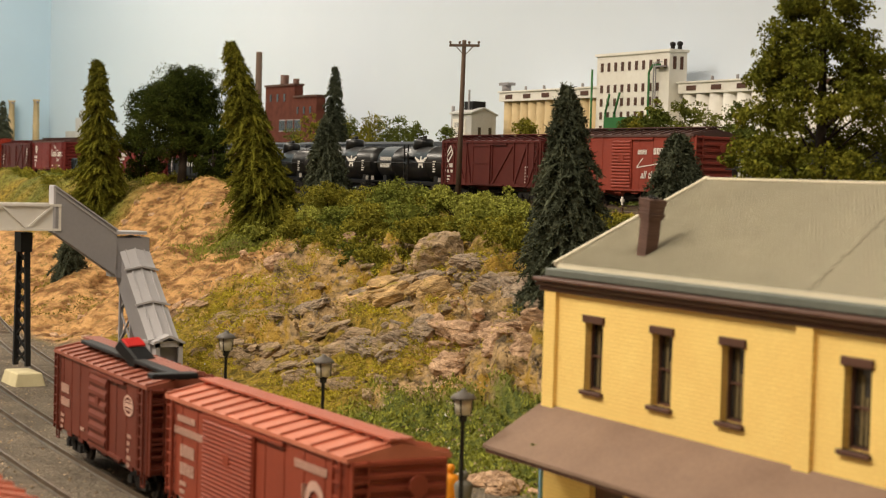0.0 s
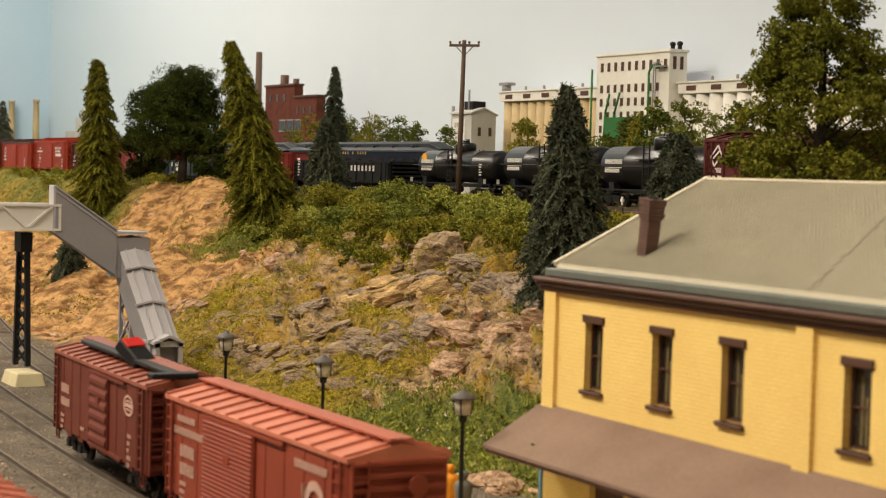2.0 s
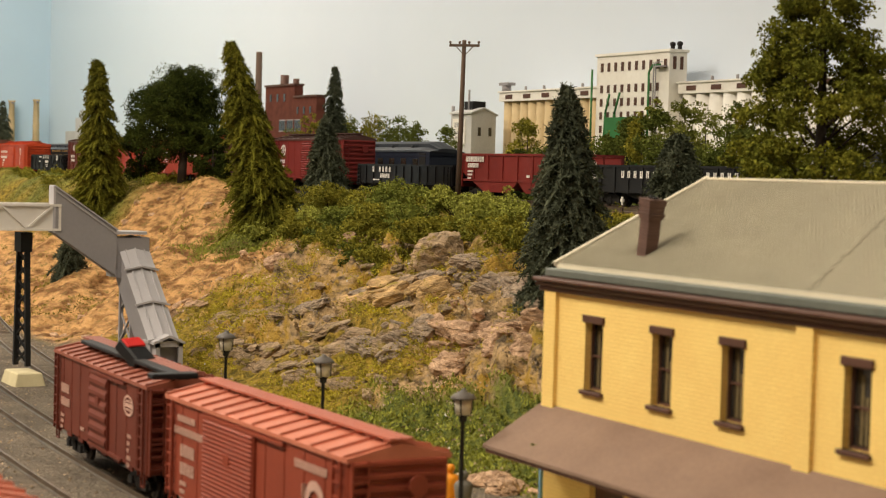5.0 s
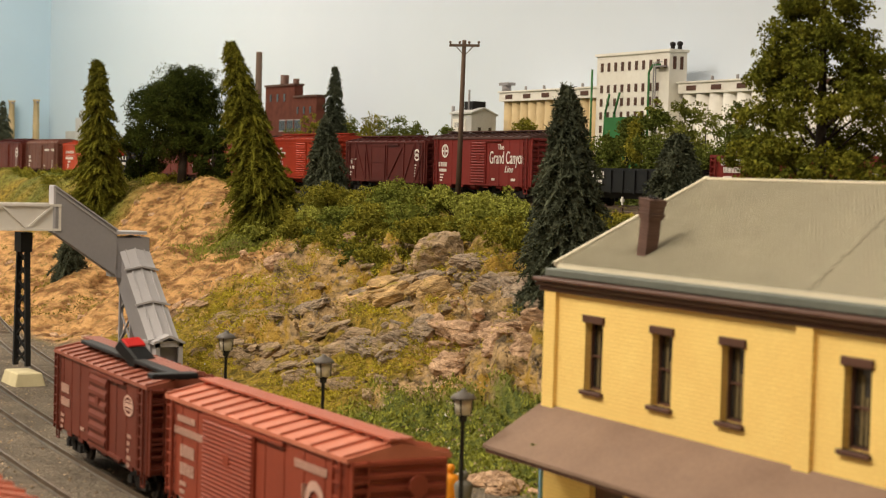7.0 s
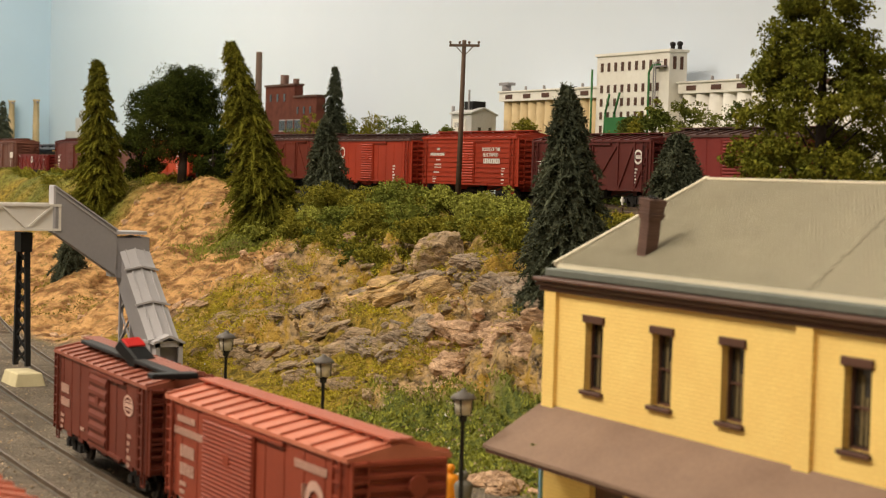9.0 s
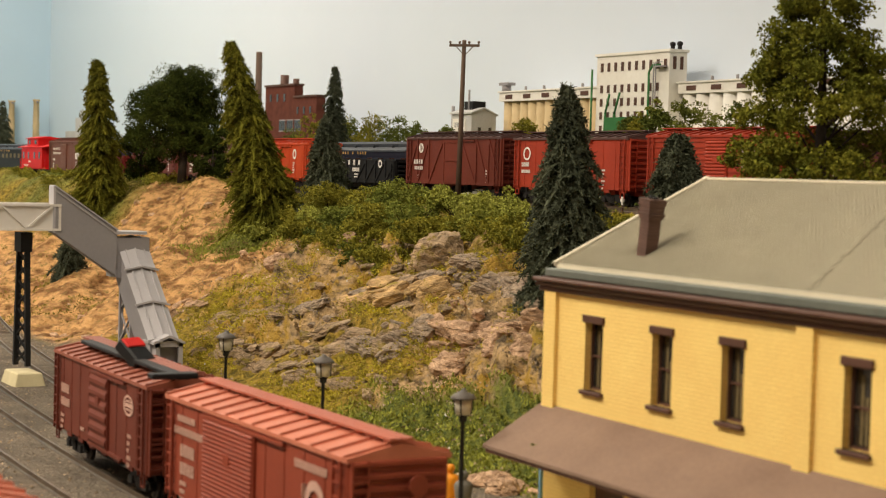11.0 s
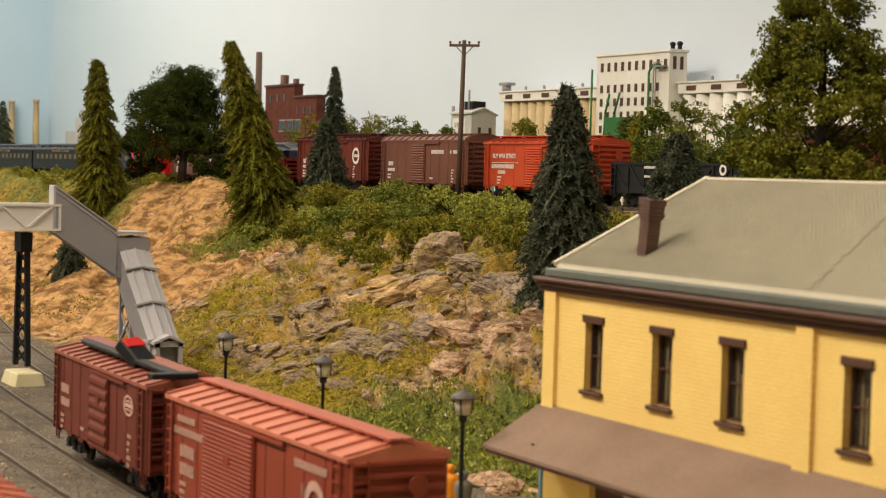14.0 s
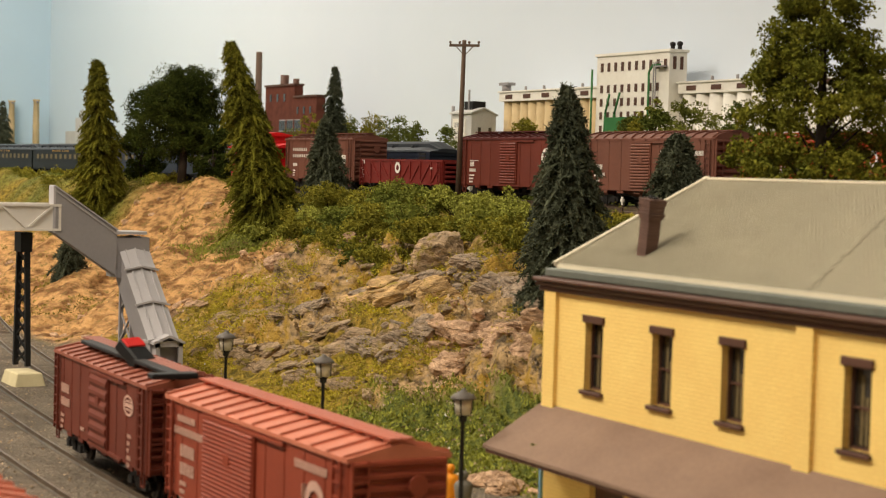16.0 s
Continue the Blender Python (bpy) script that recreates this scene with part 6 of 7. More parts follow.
def factory():
    f = thing("brick_factory", P(-0.05, 0, 0), "red brick factory with flat stepped roofs", "factory")
    for x0, x1, z in ((-211.5, -202.3, 22.0), (-202.3, -195.6, 20.4)):
        bm = bmesh.new()
        box(bm, x0, x1, 92 if z < 23 else 92.4, 93.2, 9, z)
        part("wall", bm, M["brick"], f)
        bm = bmesh.new()
        box(bm, x0 - 0.15, x1 + 0.15, 91.85 if z < 23 else 92.25, 93.3, z, z + 0.25)
        part("parapet", bm, M["chocolate"], f)
    for x, z, w, h, m in [(-210 + k * 2.2, 20.0, 0.5, 1.0, "glass") for k in range(3)] + [(-201.4 + k * 1.9, 18.3, 0.45, 0.9, "glass") for k in range(3)] + [(-206.8 + k * 2.4, FACTORY_BAND, 1.9, 1.55, "midgrey") for k in range(3)]:
        bm = bmesh.new()
        box(bm, x, x + w, 91.94, 92.02, z, z + h)
        wdw = part("window", bm, M[m], f)
        if w > 1:
            for k in range(4):
                bm = bmesh.new()
                box(bm, x + 0.05 + k * 0.47, x + 0.42 + k * 0.47, 91.9, 91.95, z + 0.15, z + h - 0.15)
                part("pane", bm, M["glass"], wdw)
    for x, r, h in ((-207.0, 0.55, 23.5), (-203.4, 0.4, 22.9)):
        bm = bmesh.new()
        tube(bm, (x, 92.7, 20), (x, 92.7, h), r, n=12)
        part("roof_tank", bm, M["chocolate"], f)
    bm = bmesh.new()
    tube(bm, (-216.6, 93.8, 9), (-216.6, 93.8, 27.1), 0.55, 0.42, 12)
    solid("smokestack", bm, M["polewood"], P(-1.6, 0, 0), "tall dark brown smokestack beside the brick factory", "smokestack")


def far_stacks():
    for x, z in ((-335.4, 23.6), (-338.5, 23.3)):
        s = thing("smokestack", P(x, 97.0 if z > 23.5 else 93.0, 9.0), "slim cream smokestack against the backdrop", "smokestack", "cream smokestacks")
        bm = bmesh.new()
        lathe(bm, [(0, 0.75), (10, 0.62), (z - 9.4, 0.55), (z - 9.3, 0.7), (z - 9.0, 0.7)], n=14)
        part("shaft", bm, M["silo"], s)
        bm = bmesh.new()
        tube(bm, (1.0, 0, z - 9.6), (-0.2, 0, z - 9.2), 0.2, n=8)
        part("hood", bm, M["midgrey"], s)
    f = thing("far_plant", P(-306, 97, 9), "pale grey far plant block against the backdrop", "building")
    bm = bmesh.new()
    box(bm, -10, 8, 0, 3.5, 0, 8.2), box(bm, -4, 5, 0, 3, 8.2, 10.6), box(bm, -3, -1.4, 0.5, 1.5, 10.6, 12)
    part("wall", bm, M["corrugated"], f)


grain_elevator()
feed_mill()
factory()
far_stacks()


# ---- trees, bushes, rocks ----
def leaf_mesh(name, centres, size, material, rng, flat=0.3, droop=0.0, out=None):
    """Many small folded leaves, one at each centre."""
    n = len(centres)
    c = np.asarray(centres, dtype=float)
    d = rng.normal(size=(n, 3))
    if out is not None:
        d = d * 0.8 + out
    d[:, 2] -= droop
    d /= np.linalg.norm(d, axis=1)[:, None] + 1e-9
    side = np.cross(d, rng.normal(size=(n, 3)))
    side /= np.linalg.norm(side, axis=1)[:, None] + 1e-9
    s = size * rng.uniform(0.6, 1.4, size=(n, 1))
    v = np.stack([c - d * s * 0.5, c + side * s * flat, c + d * s * 0.6, c - side * s * flat], axis=1).reshape(-1, 3)
    faces = [(4 * i, 4 * i + 1, 4 * i + 2, 4 * i + 3) for i in range(n)]
    return mesh_of(name, v, faces, material)


def crown_points(blobs, n, rng, shell=0.75, tufts=16, tuft=0.36):
    """Leaf places in small tufts that sit on the surface of uneven blobs (x, y, z, r)."""
    b = np.asarray(blobs, dtype=float)
    w = b[:, 3] ** 2
    e = rng.normal(size=(len(b), tufts, 3))
    e /= np.linalg.norm(e, axis=2)[:, :, None]
    e[:, :, 2] *= 0.9
    mid = b[:, None, :3] + e * b[:, 3][:, None, None] * rng.uniform(shell * 0.8, 1.08, size=(len(b), tufts, 1))
    rad = b[:, 3][:, None] * tuft * rng.uniform(0.6, 1.35, size=(len(b), tufts))
    pick = rng.choice(len(b), size=n, p=w / w.sum())
    sub = rng.integers(0, tufts, size=n)
    d = rng.normal(size=(n, 3))
    d /= np.linalg.norm(d, axis=1)[:, None]
    r = rad[pick, sub] * rng.uniform(0.35, 1.0, size=n) ** 0.5 * rng.uniform(0.8, 1.25, size=n)
    return mid[pick, sub] + d * r[:, None] * np.array([1, 1, 0.8]), 0.6 * d + 0.6 * e[pick, sub]


def limb_tree(name, at, h, r, material, label, seed, n=9000, size=0.3, trunk=0.35, low=0.3, count=26, category="tree", group="", squash=1.0, lumps=(0.24, 0.38)):
    rng = np.random.default_rng(seed)
    t = thing(name, at, label, category, group)
    blobs = []
    for k in range(count):
        a, q = rng.uniform(0, math.tau), rng.uniform(0, 1) ** 0.6
        z = rng.uniform(low, 0.86)
        wide = math.sin(math.pi * min(1, max(0.08, (z - low + 0.12) / (1.02 - low)))) ** 0.6
        blobs.append((math.cos(a) * r * q * wide * 0.8, math.sin(a) * r * q * wide * 0.8, z * h * squash, r * rng.uniform(*lumps)))
    bm = bmesh.new()
    tube(bm, (0, 0, -0.5), (0.1 * r, 0, h * low), trunk, trunk * 0.75, 9)
    tube(bm, (0.1 * r, 0, h * low), (0, 0, h * 0.75), trunk * 0.75, trunk * 0.2, 7)
    for b in blobs[:14]:
        z0 = h * rng.uniform(low * 0.7, low + 0.25)
        tube(bm, (0.05 * r, 0, z0), (b[0], b[1], b[2]), trunk * 0.35, trunk * 0.08, 5)
    part("trunk", bm, M["bark"], t)
    p, d = crown_points(blobs, n, rng)
    ob = new("crown", leaf_mesh("crown", p, size, M[material], rng, 0.36, 0.1, d * 0.5))
    ob.parent = t
    return t


def conifer(at, h, r, material, label, seed, levels=34, lean=(0, 0), taper=0.9, name="conifer_tree", bare=0.05, tip=0.2, thick=0.16):
    """A bottlebrush conifer: whorls of drooping, needle-clad fingers, each a bumpy tapered shape with loose needles on it."""
    rng = np.random.default_rng(seed)
    t = thing(name, at, label, "conifer", "conifers on the slope")
    bm = bmesh.new()
    tube(bm, (0, 0, -0.6), (lean[0] * 0.97, lean[1] * 0.97, h * 0.97), 0.2 + h * 0.006, 0.04, 8)
    part("trunk", bm, M["bark"], t)
    verts, faces, total = [], [], 0
    rings, sides = 6, 6
    skin = [(a * sides + b, a * sides + (b + 1) % sides, (a + 1) * sides + (b + 1) % sides, (a + 1) * sides + b) for a in range(rings - 1) for b in range(sides)] + [tuple((rings - 1) * sides + b for b in range(sides))]
    fan = np.array([(math.cos(k * math.tau / sides), math.sin(k * math.tau / sides)) for k in range(sides)])
    for k in range(levels):
        f = min(0.985, max(bare, bare + (1 - bare) * (k + rng.uniform(-0.4, 0.4)) / levels))
        rad = r * (1 - f) ** taper * rng.uniform(0.85, 1.08) + tip
        nb = int(5 + 5.2 * rad)
        a0 = rng.uniform(0, math.tau)
        for j in range(nb):
            a = a0 + j * math.tau / nb + rng.uniform(-0.3, 0.3)
            ln = rad * rng.uniform(0.72, 1.12)
            dz = -ln * rng.uniform(0.35, 0.8) - 0.15
            base = np.array([lean[0] * f, lean[1] * f, h * f + rng.uniform(-0.12, 0.12)])
            out = np.array([math.cos(a), math.sin(a), 0.0])
            flank = np.array([-math.sin(a), math.cos(a), 0.0])
            up = np.array([0, 0, 1.0])
            w = thick * rng.uniform(0.75, 1.25) * (0.75 + 0.25 * min(1, rad / 1.5))
            q = np.linspace(0.12, 1.0, rings) * rng.uniform(0.85, 1.1)
            mid = base + out * (ln * q)[:, None] + up * (dz * q * q + 0.12 * ln * q)[:, None]
            wide = w * (0.5 + 0.35 * q) * np.array([1, 1, 1, 1, 0.8, 0.3])
            across = fan[None, :, 0, None] * flank * 1.15 + fan[None, :, 1, None] * up * 0.85
            core = mid[:, None] + across * (wide[:, None] * rng.uniform(0.6, 1.35, size=(rings, sides)))[:, :, None] + out * rng.uniform(-0.06, 0.06, size=(rings, sides, 1))
            verts.append(core.reshape(-1, 3))
            faces.extend(tuple(total + v for v in q4) for q4 in skin)
            total += rings * sides
            n = int(20 + 44 * ln)
            i = rng.uniform(0.25, 0.999, size=n) * (rings - 1)
            lo = i.astype(int)
            m = mid[lo] + (mid[lo + 1] - mid[lo]) * (i - lo)[:, None]
            b = rng.uniform(0, math.tau, size=(n, 1))
            side = flank * np.cos(b) + up * np.sin(b)
            d = side * 0.8 + out * rng.uniform(0.1, 1.0, size=(n, 1)) + up * rng.uniform(-0.6, 0.3, size=(n, 1)) + rng.normal(size=(n, 3)) * 0.35
            p = m + side * w * rng.uniform(0.3, 0.95, size=(n, 1)) + rng.normal(size=(n, 3)) * 0.04
            e = np.cross(d, side + rng.normal(size=(n, 3)) * 0.3)
            e *= 0.036 / (np.linalg.norm(e, axis=1)[:, None] + 1e-9)
            d *= 0.14 * rng.uniform(0.6, 1.4, size=(n, 1))
            verts.append(np.stack([p - e, p + e, p + e * 0.4 + d, p - e * 0.4 + d], axis=1).reshape(-1, 3))
            faces.extend((total + 4 * v, total + 4 * v + 1, total + 4 * v + 2, total + 4 * v + 3) for v in range(n))
            total += 4 * n
    ob = new("crown", mesh_of("crown", np.concatenate(verts), faces, M[material]))
    ob.parent = t
    return t


def loose_tree(at, h, r, material, label, seed, n, size, low=0.15, tufts=270):
    """A tall uneven crown, widest below, of tufts on thin branches with gaps between them."""
    rng = np.random.default_rng(seed)
    t = thing("broadleaf_tree", at, label, "tree")
    bm = bmesh.new()
    tube(bm, (0, 0, -0.5), (0.1, 0, h * 0.55), 0.4, 0.2, 9)
    tube(bm, (0.1, 0, h * 0.55), (0, 0, h * 0.97), 0.2, 0.04, 7)
    blobs = []
    for k in range(tufts):
        z = low + (0.99 - low) * rng.uniform() ** 1.1
        a = rng.uniform(0, math.tau)
        edge = r * ((1.03 - z) / (1.03 - low)) ** 0.8
        q = edge * rng.uniform(0.25, 1.0) ** 0.45 * (1.22 if rng.uniform() < 0.12 else 1.0)
        p = (q * math.cos(a), q * math.sin(a), z * h)
        blobs.append((*p, rng.uniform(0.38, 0.75)))
        if k % 5 == 0:
            tube(bm, (0.05, 0, max(0.1, z - 0.12) * h), p, 0.07, 0.02, 5)
    part("trunk", bm, M["bark"], t)
    p, d = crown_points(blobs, n, rng, 0.6, 9, 0.5)
    ob = new("crown", leaf_mesh("crown", p, size, M[material], rng, 0.36, 0.15, d * 0.5))
    ob.parent = t
    return t


def bush(at, r, h, material, label, seed, n=4200, size=0.12, group="bushes along the slope"):
    rng = np.random.default_rng(seed)
    t = thing("bush", at, label, "bush", group)
    blobs = [(rng.uniform(-0.7, 0.7) * r, rng.uniform(-0.7, 0.7) * r, h * rng.uniform(0.15, 0.75), r * rng.uniform(0.22, 0.42)) for _ in range(16)]
    p, d = crown_points(blobs, n, rng, 0.5, 10, 0.45)
    bm = bmesh.new()
    for b in blobs[:8]:
        tube(bm, (0, 0, -0.3), b[:3], 0.05, 0.02, 5)
    part("stem", bm, M["bark"], t)
    ob = new("crown", leaf_mesh("crown", p, size, M[material], rng, 0.36, 0.0, d * 0.4))
    ob.parent = t
    return t


def on(x, y, dz=0.0):
    return P(x, y, ground_z(x, y) + dz)


def woods():
    conifer(P(-142.35, 47, 6.4), 13.9, 2.35, "conifer", "olive green conifer rising from the earth bank", 11, 44, lean=(-0.5, -0.5), taper=0.62, tip=0.3)
    conifer(P(-112.94, 50, 7.0), 13.35, 2.85, "conifer", "tall leaning olive green conifer on the slope", 12, 46, lean=(-1.7, -3.0), taper=0.78, tip=0.35, thick=0.18)
    conifer(P(-110.4, 53, 8.2), 6.7, 2.2, "spruce", "blue-green spruce beside the upper track", 13, 30, lean=(-0.2, -0.3), taper=0.72, thick=0.12, tip=0.25)
    conifer(P(-149.1, 72, 9.0), 12.3, 2.5, "spruce", "dark thin spruce behind the standing train", 14, 36, thick=0.13)
    conifer(P(-68.6, 46, 4.6), 11.0, 2.7, "spruce", "dark blue-green spruce above the depot roof", 15, 50, lean=(-0.4, -0.4), taper=0.72, thick=0.11, tip=0.3)
    conifer(P(-68.6, 52, 8.6), 5.0, 1.95, "spruce", "small dark spruce near the upper track", 16, 30, taper=0.55, thick=0.1, tip=0.25)
    conifer(P(-125.3, 39, 2.0), 3.9, 1.6, "spruce", "small dark spruce at the foot of the earth bank", 17, 24, taper=0.5, thick=0.12)
    conifer(P(-326.5, 88, 9.0), 14.2, 4.2, "spruce", "far dark spruce near the backdrop corner", 18, 26)
    limb_tree("broadleaf_tree", P(-135.8, 51.6, ground_z(-135.8, 51.6) - 0.3), 10.3, 5.0, "leaf", "broad deep green deciduous tree beside the upper track", 21, 110000, 0.13, 0.42, 0.27, 95, lumps=(0.2, 0.32))
    limb_tree("broadleaf_tree", P(-147.0, 52.0, ground_z(-147.0, 52.0) - 0.3), 5.6, 2.6, "leaf", "deep green low tree on the bank", 24, 18000, 0.14, 0.25, 0.1, 30)
    limb_tree("broadleaf_tree", P(-130.4, 52.2, ground_z(-130.4, 52.2) - 0.3), 4.6, 1.9, "leaf", "deep green low tree on the crest of the bank", 25, 15000, 0.14, 0.2, 0.08, 26)
    limb_tree("broadleaf_tree", P(-166.5, 68.5, 9.2), 7.0, 2.6, "leaf", "deep green deciduous tree behind the upper track", 22, 12000, 0.18, 0.3, 0.15, 24)
    loose_tree(P(-52.1, 46.4, 5.0), 15.6, 4.7, "leafloose", "large loose olive green tree behind the depot", 23, 120000, 0.125)
    # trees between the tracks and the backdrop: x, y, height, half width, leaf
    rows = [(-163, 76, 9.0, 2.2, "leafolive"), (-158.0, 77, 8.4, 2.8, "leafolive"), (-153.7, 76, 8.2, 3.0, "leafback"), (-148.8, 76, 8.3, 3.0, "leafolive"), (-144.3, 76, 8.0, 2.9, "leafback"), (-139.6, 76, 7.2, 2.3, "leafback"), (-171, 78, 7.6, 2.8, "leafback"),
            (-120.7, 76, 7.6, 2.0, "leafolive"), (-108.2, 76, 6.2, 1.8, "leafback"), (-106, 75.5, 7.7, 1.9, "leafback"), (-103.4, 75, 7.7, 2.0, "leafolive"), (-101.1, 75, 8.2, 2.1, "leafback"), (-98.5, 75, 8.6, 2.2, "leafpale"), (-95.9, 75, 8.4, 2.3, "leafpale"), (-93.2, 75, 8.3, 2.3, "leafback"), (-90, 75, 8.4, 2.5, "leafback"), (-112.5, 76, 5.6, 1.8, "leafolive"), (-116.5, 76, 4.8, 1.7, "leafback"),
            (-113, 70.5, 4.4, 2.0, "leaf"), (-108.5, 70, 4.8, 2.2, "leafback"), (-99, 69, 5.2, 2.4, "leafback"), (-93.5, 69, 5.2, 2.4, "leafback"), (-88, 69, 5.2, 2.4, "leafback"), (-82, 69, 5.4, 2.6, "leaf"), (-117, 71.5, 3.8, 1.6, "leaf"), (-104, 69.5, 4.9, 2.2, "leafback"),
            (-190, 84, 5, 3, "leafback"), (-205, 86, 5, 3.2, "leaf"), (-300, 92, 6.0, 2.5, "leafback"), (-286, 88, 5.6, 2.5, "leaf"), (-318, 92, 6, 2.5, "leafback")]
    for k, (x, y, h, r, m) in enumerate(rows):
        limb_tree("broadleaf_tree", P(x, y, 9.0), h, r, m, "small mixed green tree behind the upper tracks", 40 + k, 7000, 0.16, 0.12, 0.1, 26, group="trees behind the tracks")
    limb_tree("broadleaf_tree", P(-103.8, 76.5, 9.0), 9.3, 1.0, "leaf2", "thin open tree in front of the grain elevator", 80, 1700, 0.17, 0.08, 0.35, 18)
    limb_tree("broadleaf_tree", P(-141.5, 80, 9.0), 7.4, 2.2, "leafback", "thin open tree behind the upper track", 81, 2200, 0.18, 0.1, 0.2, 18)
    # brush along the brow of the slope
    rng = random.Random(5)
    for k in range(58):
        x = -112 + 50 * (k + rng.random()) / 58
        y = rng.uniform(47.6, 53.4)
        m = rng.choice(["leafolive", "leaf2", "leafolive", "leaf3"])
        r = rng.uniform(1.0, 2.0)
        tall = 1.1 if k % 7 == 4 else 0.0
        bush(on(x, y, -0.1), r, max(0.5, min(r * rng.uniform(0.9, 1.3), 9.6 + tall - ground_z(x, y) - 0.35 * r)), m, "low olive green bush on the brow of the slope", 200 + k)
    for k, (x, y, r, h, m) in enumerate(((-98.5, 51.6, 2.3, 2.3, "leafolive"), (-101.5, 51, 2.2, 2.0, "leafolive"), (-95.5, 50.6, 2.2, 1.9, "leaf3"), (-104.5, 50.2, 2.2, 1.8, "leafolive"), (-84.5, 50.6, 2.2, 1.7, "leaf2"), (-81.5, 50.2, 2.3, 1.8, "leaf2"), (-78, 49.6, 2.2, 1.8, "leaf2"), (-87.5, 50.4, 2.1, 1.7, "leaf2"), (-98, 48.2, 2.0, 1.7, "leaf3"), (-92.5, 48.2, 2.0, 1.6, "leafolive"), (-76.5, 48.3, 2.0, 1.6, "leafolive"))):
        bush(on(x, y, -0.1), r, h, m, "rounded yellow-green bush on the brow of the slope", 400 + k, 9000, 0.12)
    for k in range(34):
        x, y = rng.uniform(-102, -87), rng.uniform(46.0, 48.8)
        bush(on(x, y, -0.15), rng.uniform(0.9, 1.5), rng.uniform(0.7, 1.2), rng.choice(["leafolive", "leafback", "leafolive"]), "low dark olive bush on the upper slope", 500 + k, 3000)
    for k in range(14):
        x, y = -135 - 5 * k + rng.uniform(-2, 2), rng.uniform(49.5, 52.5)
        bush(on(x, y, -0.2), rng.uniform(0.9, 1.5), 0.8, "leafolive", "low olive tuft on the grassy bank", 300 + k, 1400, 0.14)


woods()


def chipped(bm, seed, cuts=16, strata=2.6, tilt=(0.25, 0.1)):
    """Breaks a ball into flat facets, then gives it bedding grooves and a grain."""
    rng = random.Random(seed)
    o = Vector((seed * 3.7, seed * 1.3, 0))
    planes = []
    for _ in range(cuts):
        d = Vector((rng.gauss(0, 1), rng.gauss(0, 1), rng.gauss(0, 1))).normalized()
        planes.append((d, rng.uniform(0.52, 0.86)))
    for v in bm.verts:
        p = v.co.normalized()
        reach = min([1.05] + [k / max(1e-3, p.dot(d)) for d, k in planes if p.dot(d) > 0.2])
        q = p * reach
        st = (q.z + tilt[0] * q.x + tilt[1] * q.y) * strata + 0.5 * noise.noise(q * 1.5 + o)
        f = st - math.floor(st)
        dent = 0.09 * (1 - sm(0.0, 0.14, f)) + 0.06 * f
        rough = 0.1 * noise.noise(q * 2.4 + o) + 0.06 * noise.noise(q * 6 + o) + 0.035 * noise.noise(q * 13 + o)
        v.co = q * (1 - dent + rough)


def boulder(x, y, z, a, b, c, material, label, seed, turn=0.0, cuts=20):
    bm = bmesh.new()
    bmesh.ops.create_icosphere(bm, subdivisions=5, radius=1.2)
    chipped(bm, seed + 5, cuts)
    bmesh.ops.scale(bm, vec=(a * 1.25, b * 1.25, c * 1.25), verts=bm.verts)
    solid("boulder", bm, M[material], P(x, y, z, 0, 0, turn), label, "rock", "rocks in the slope")


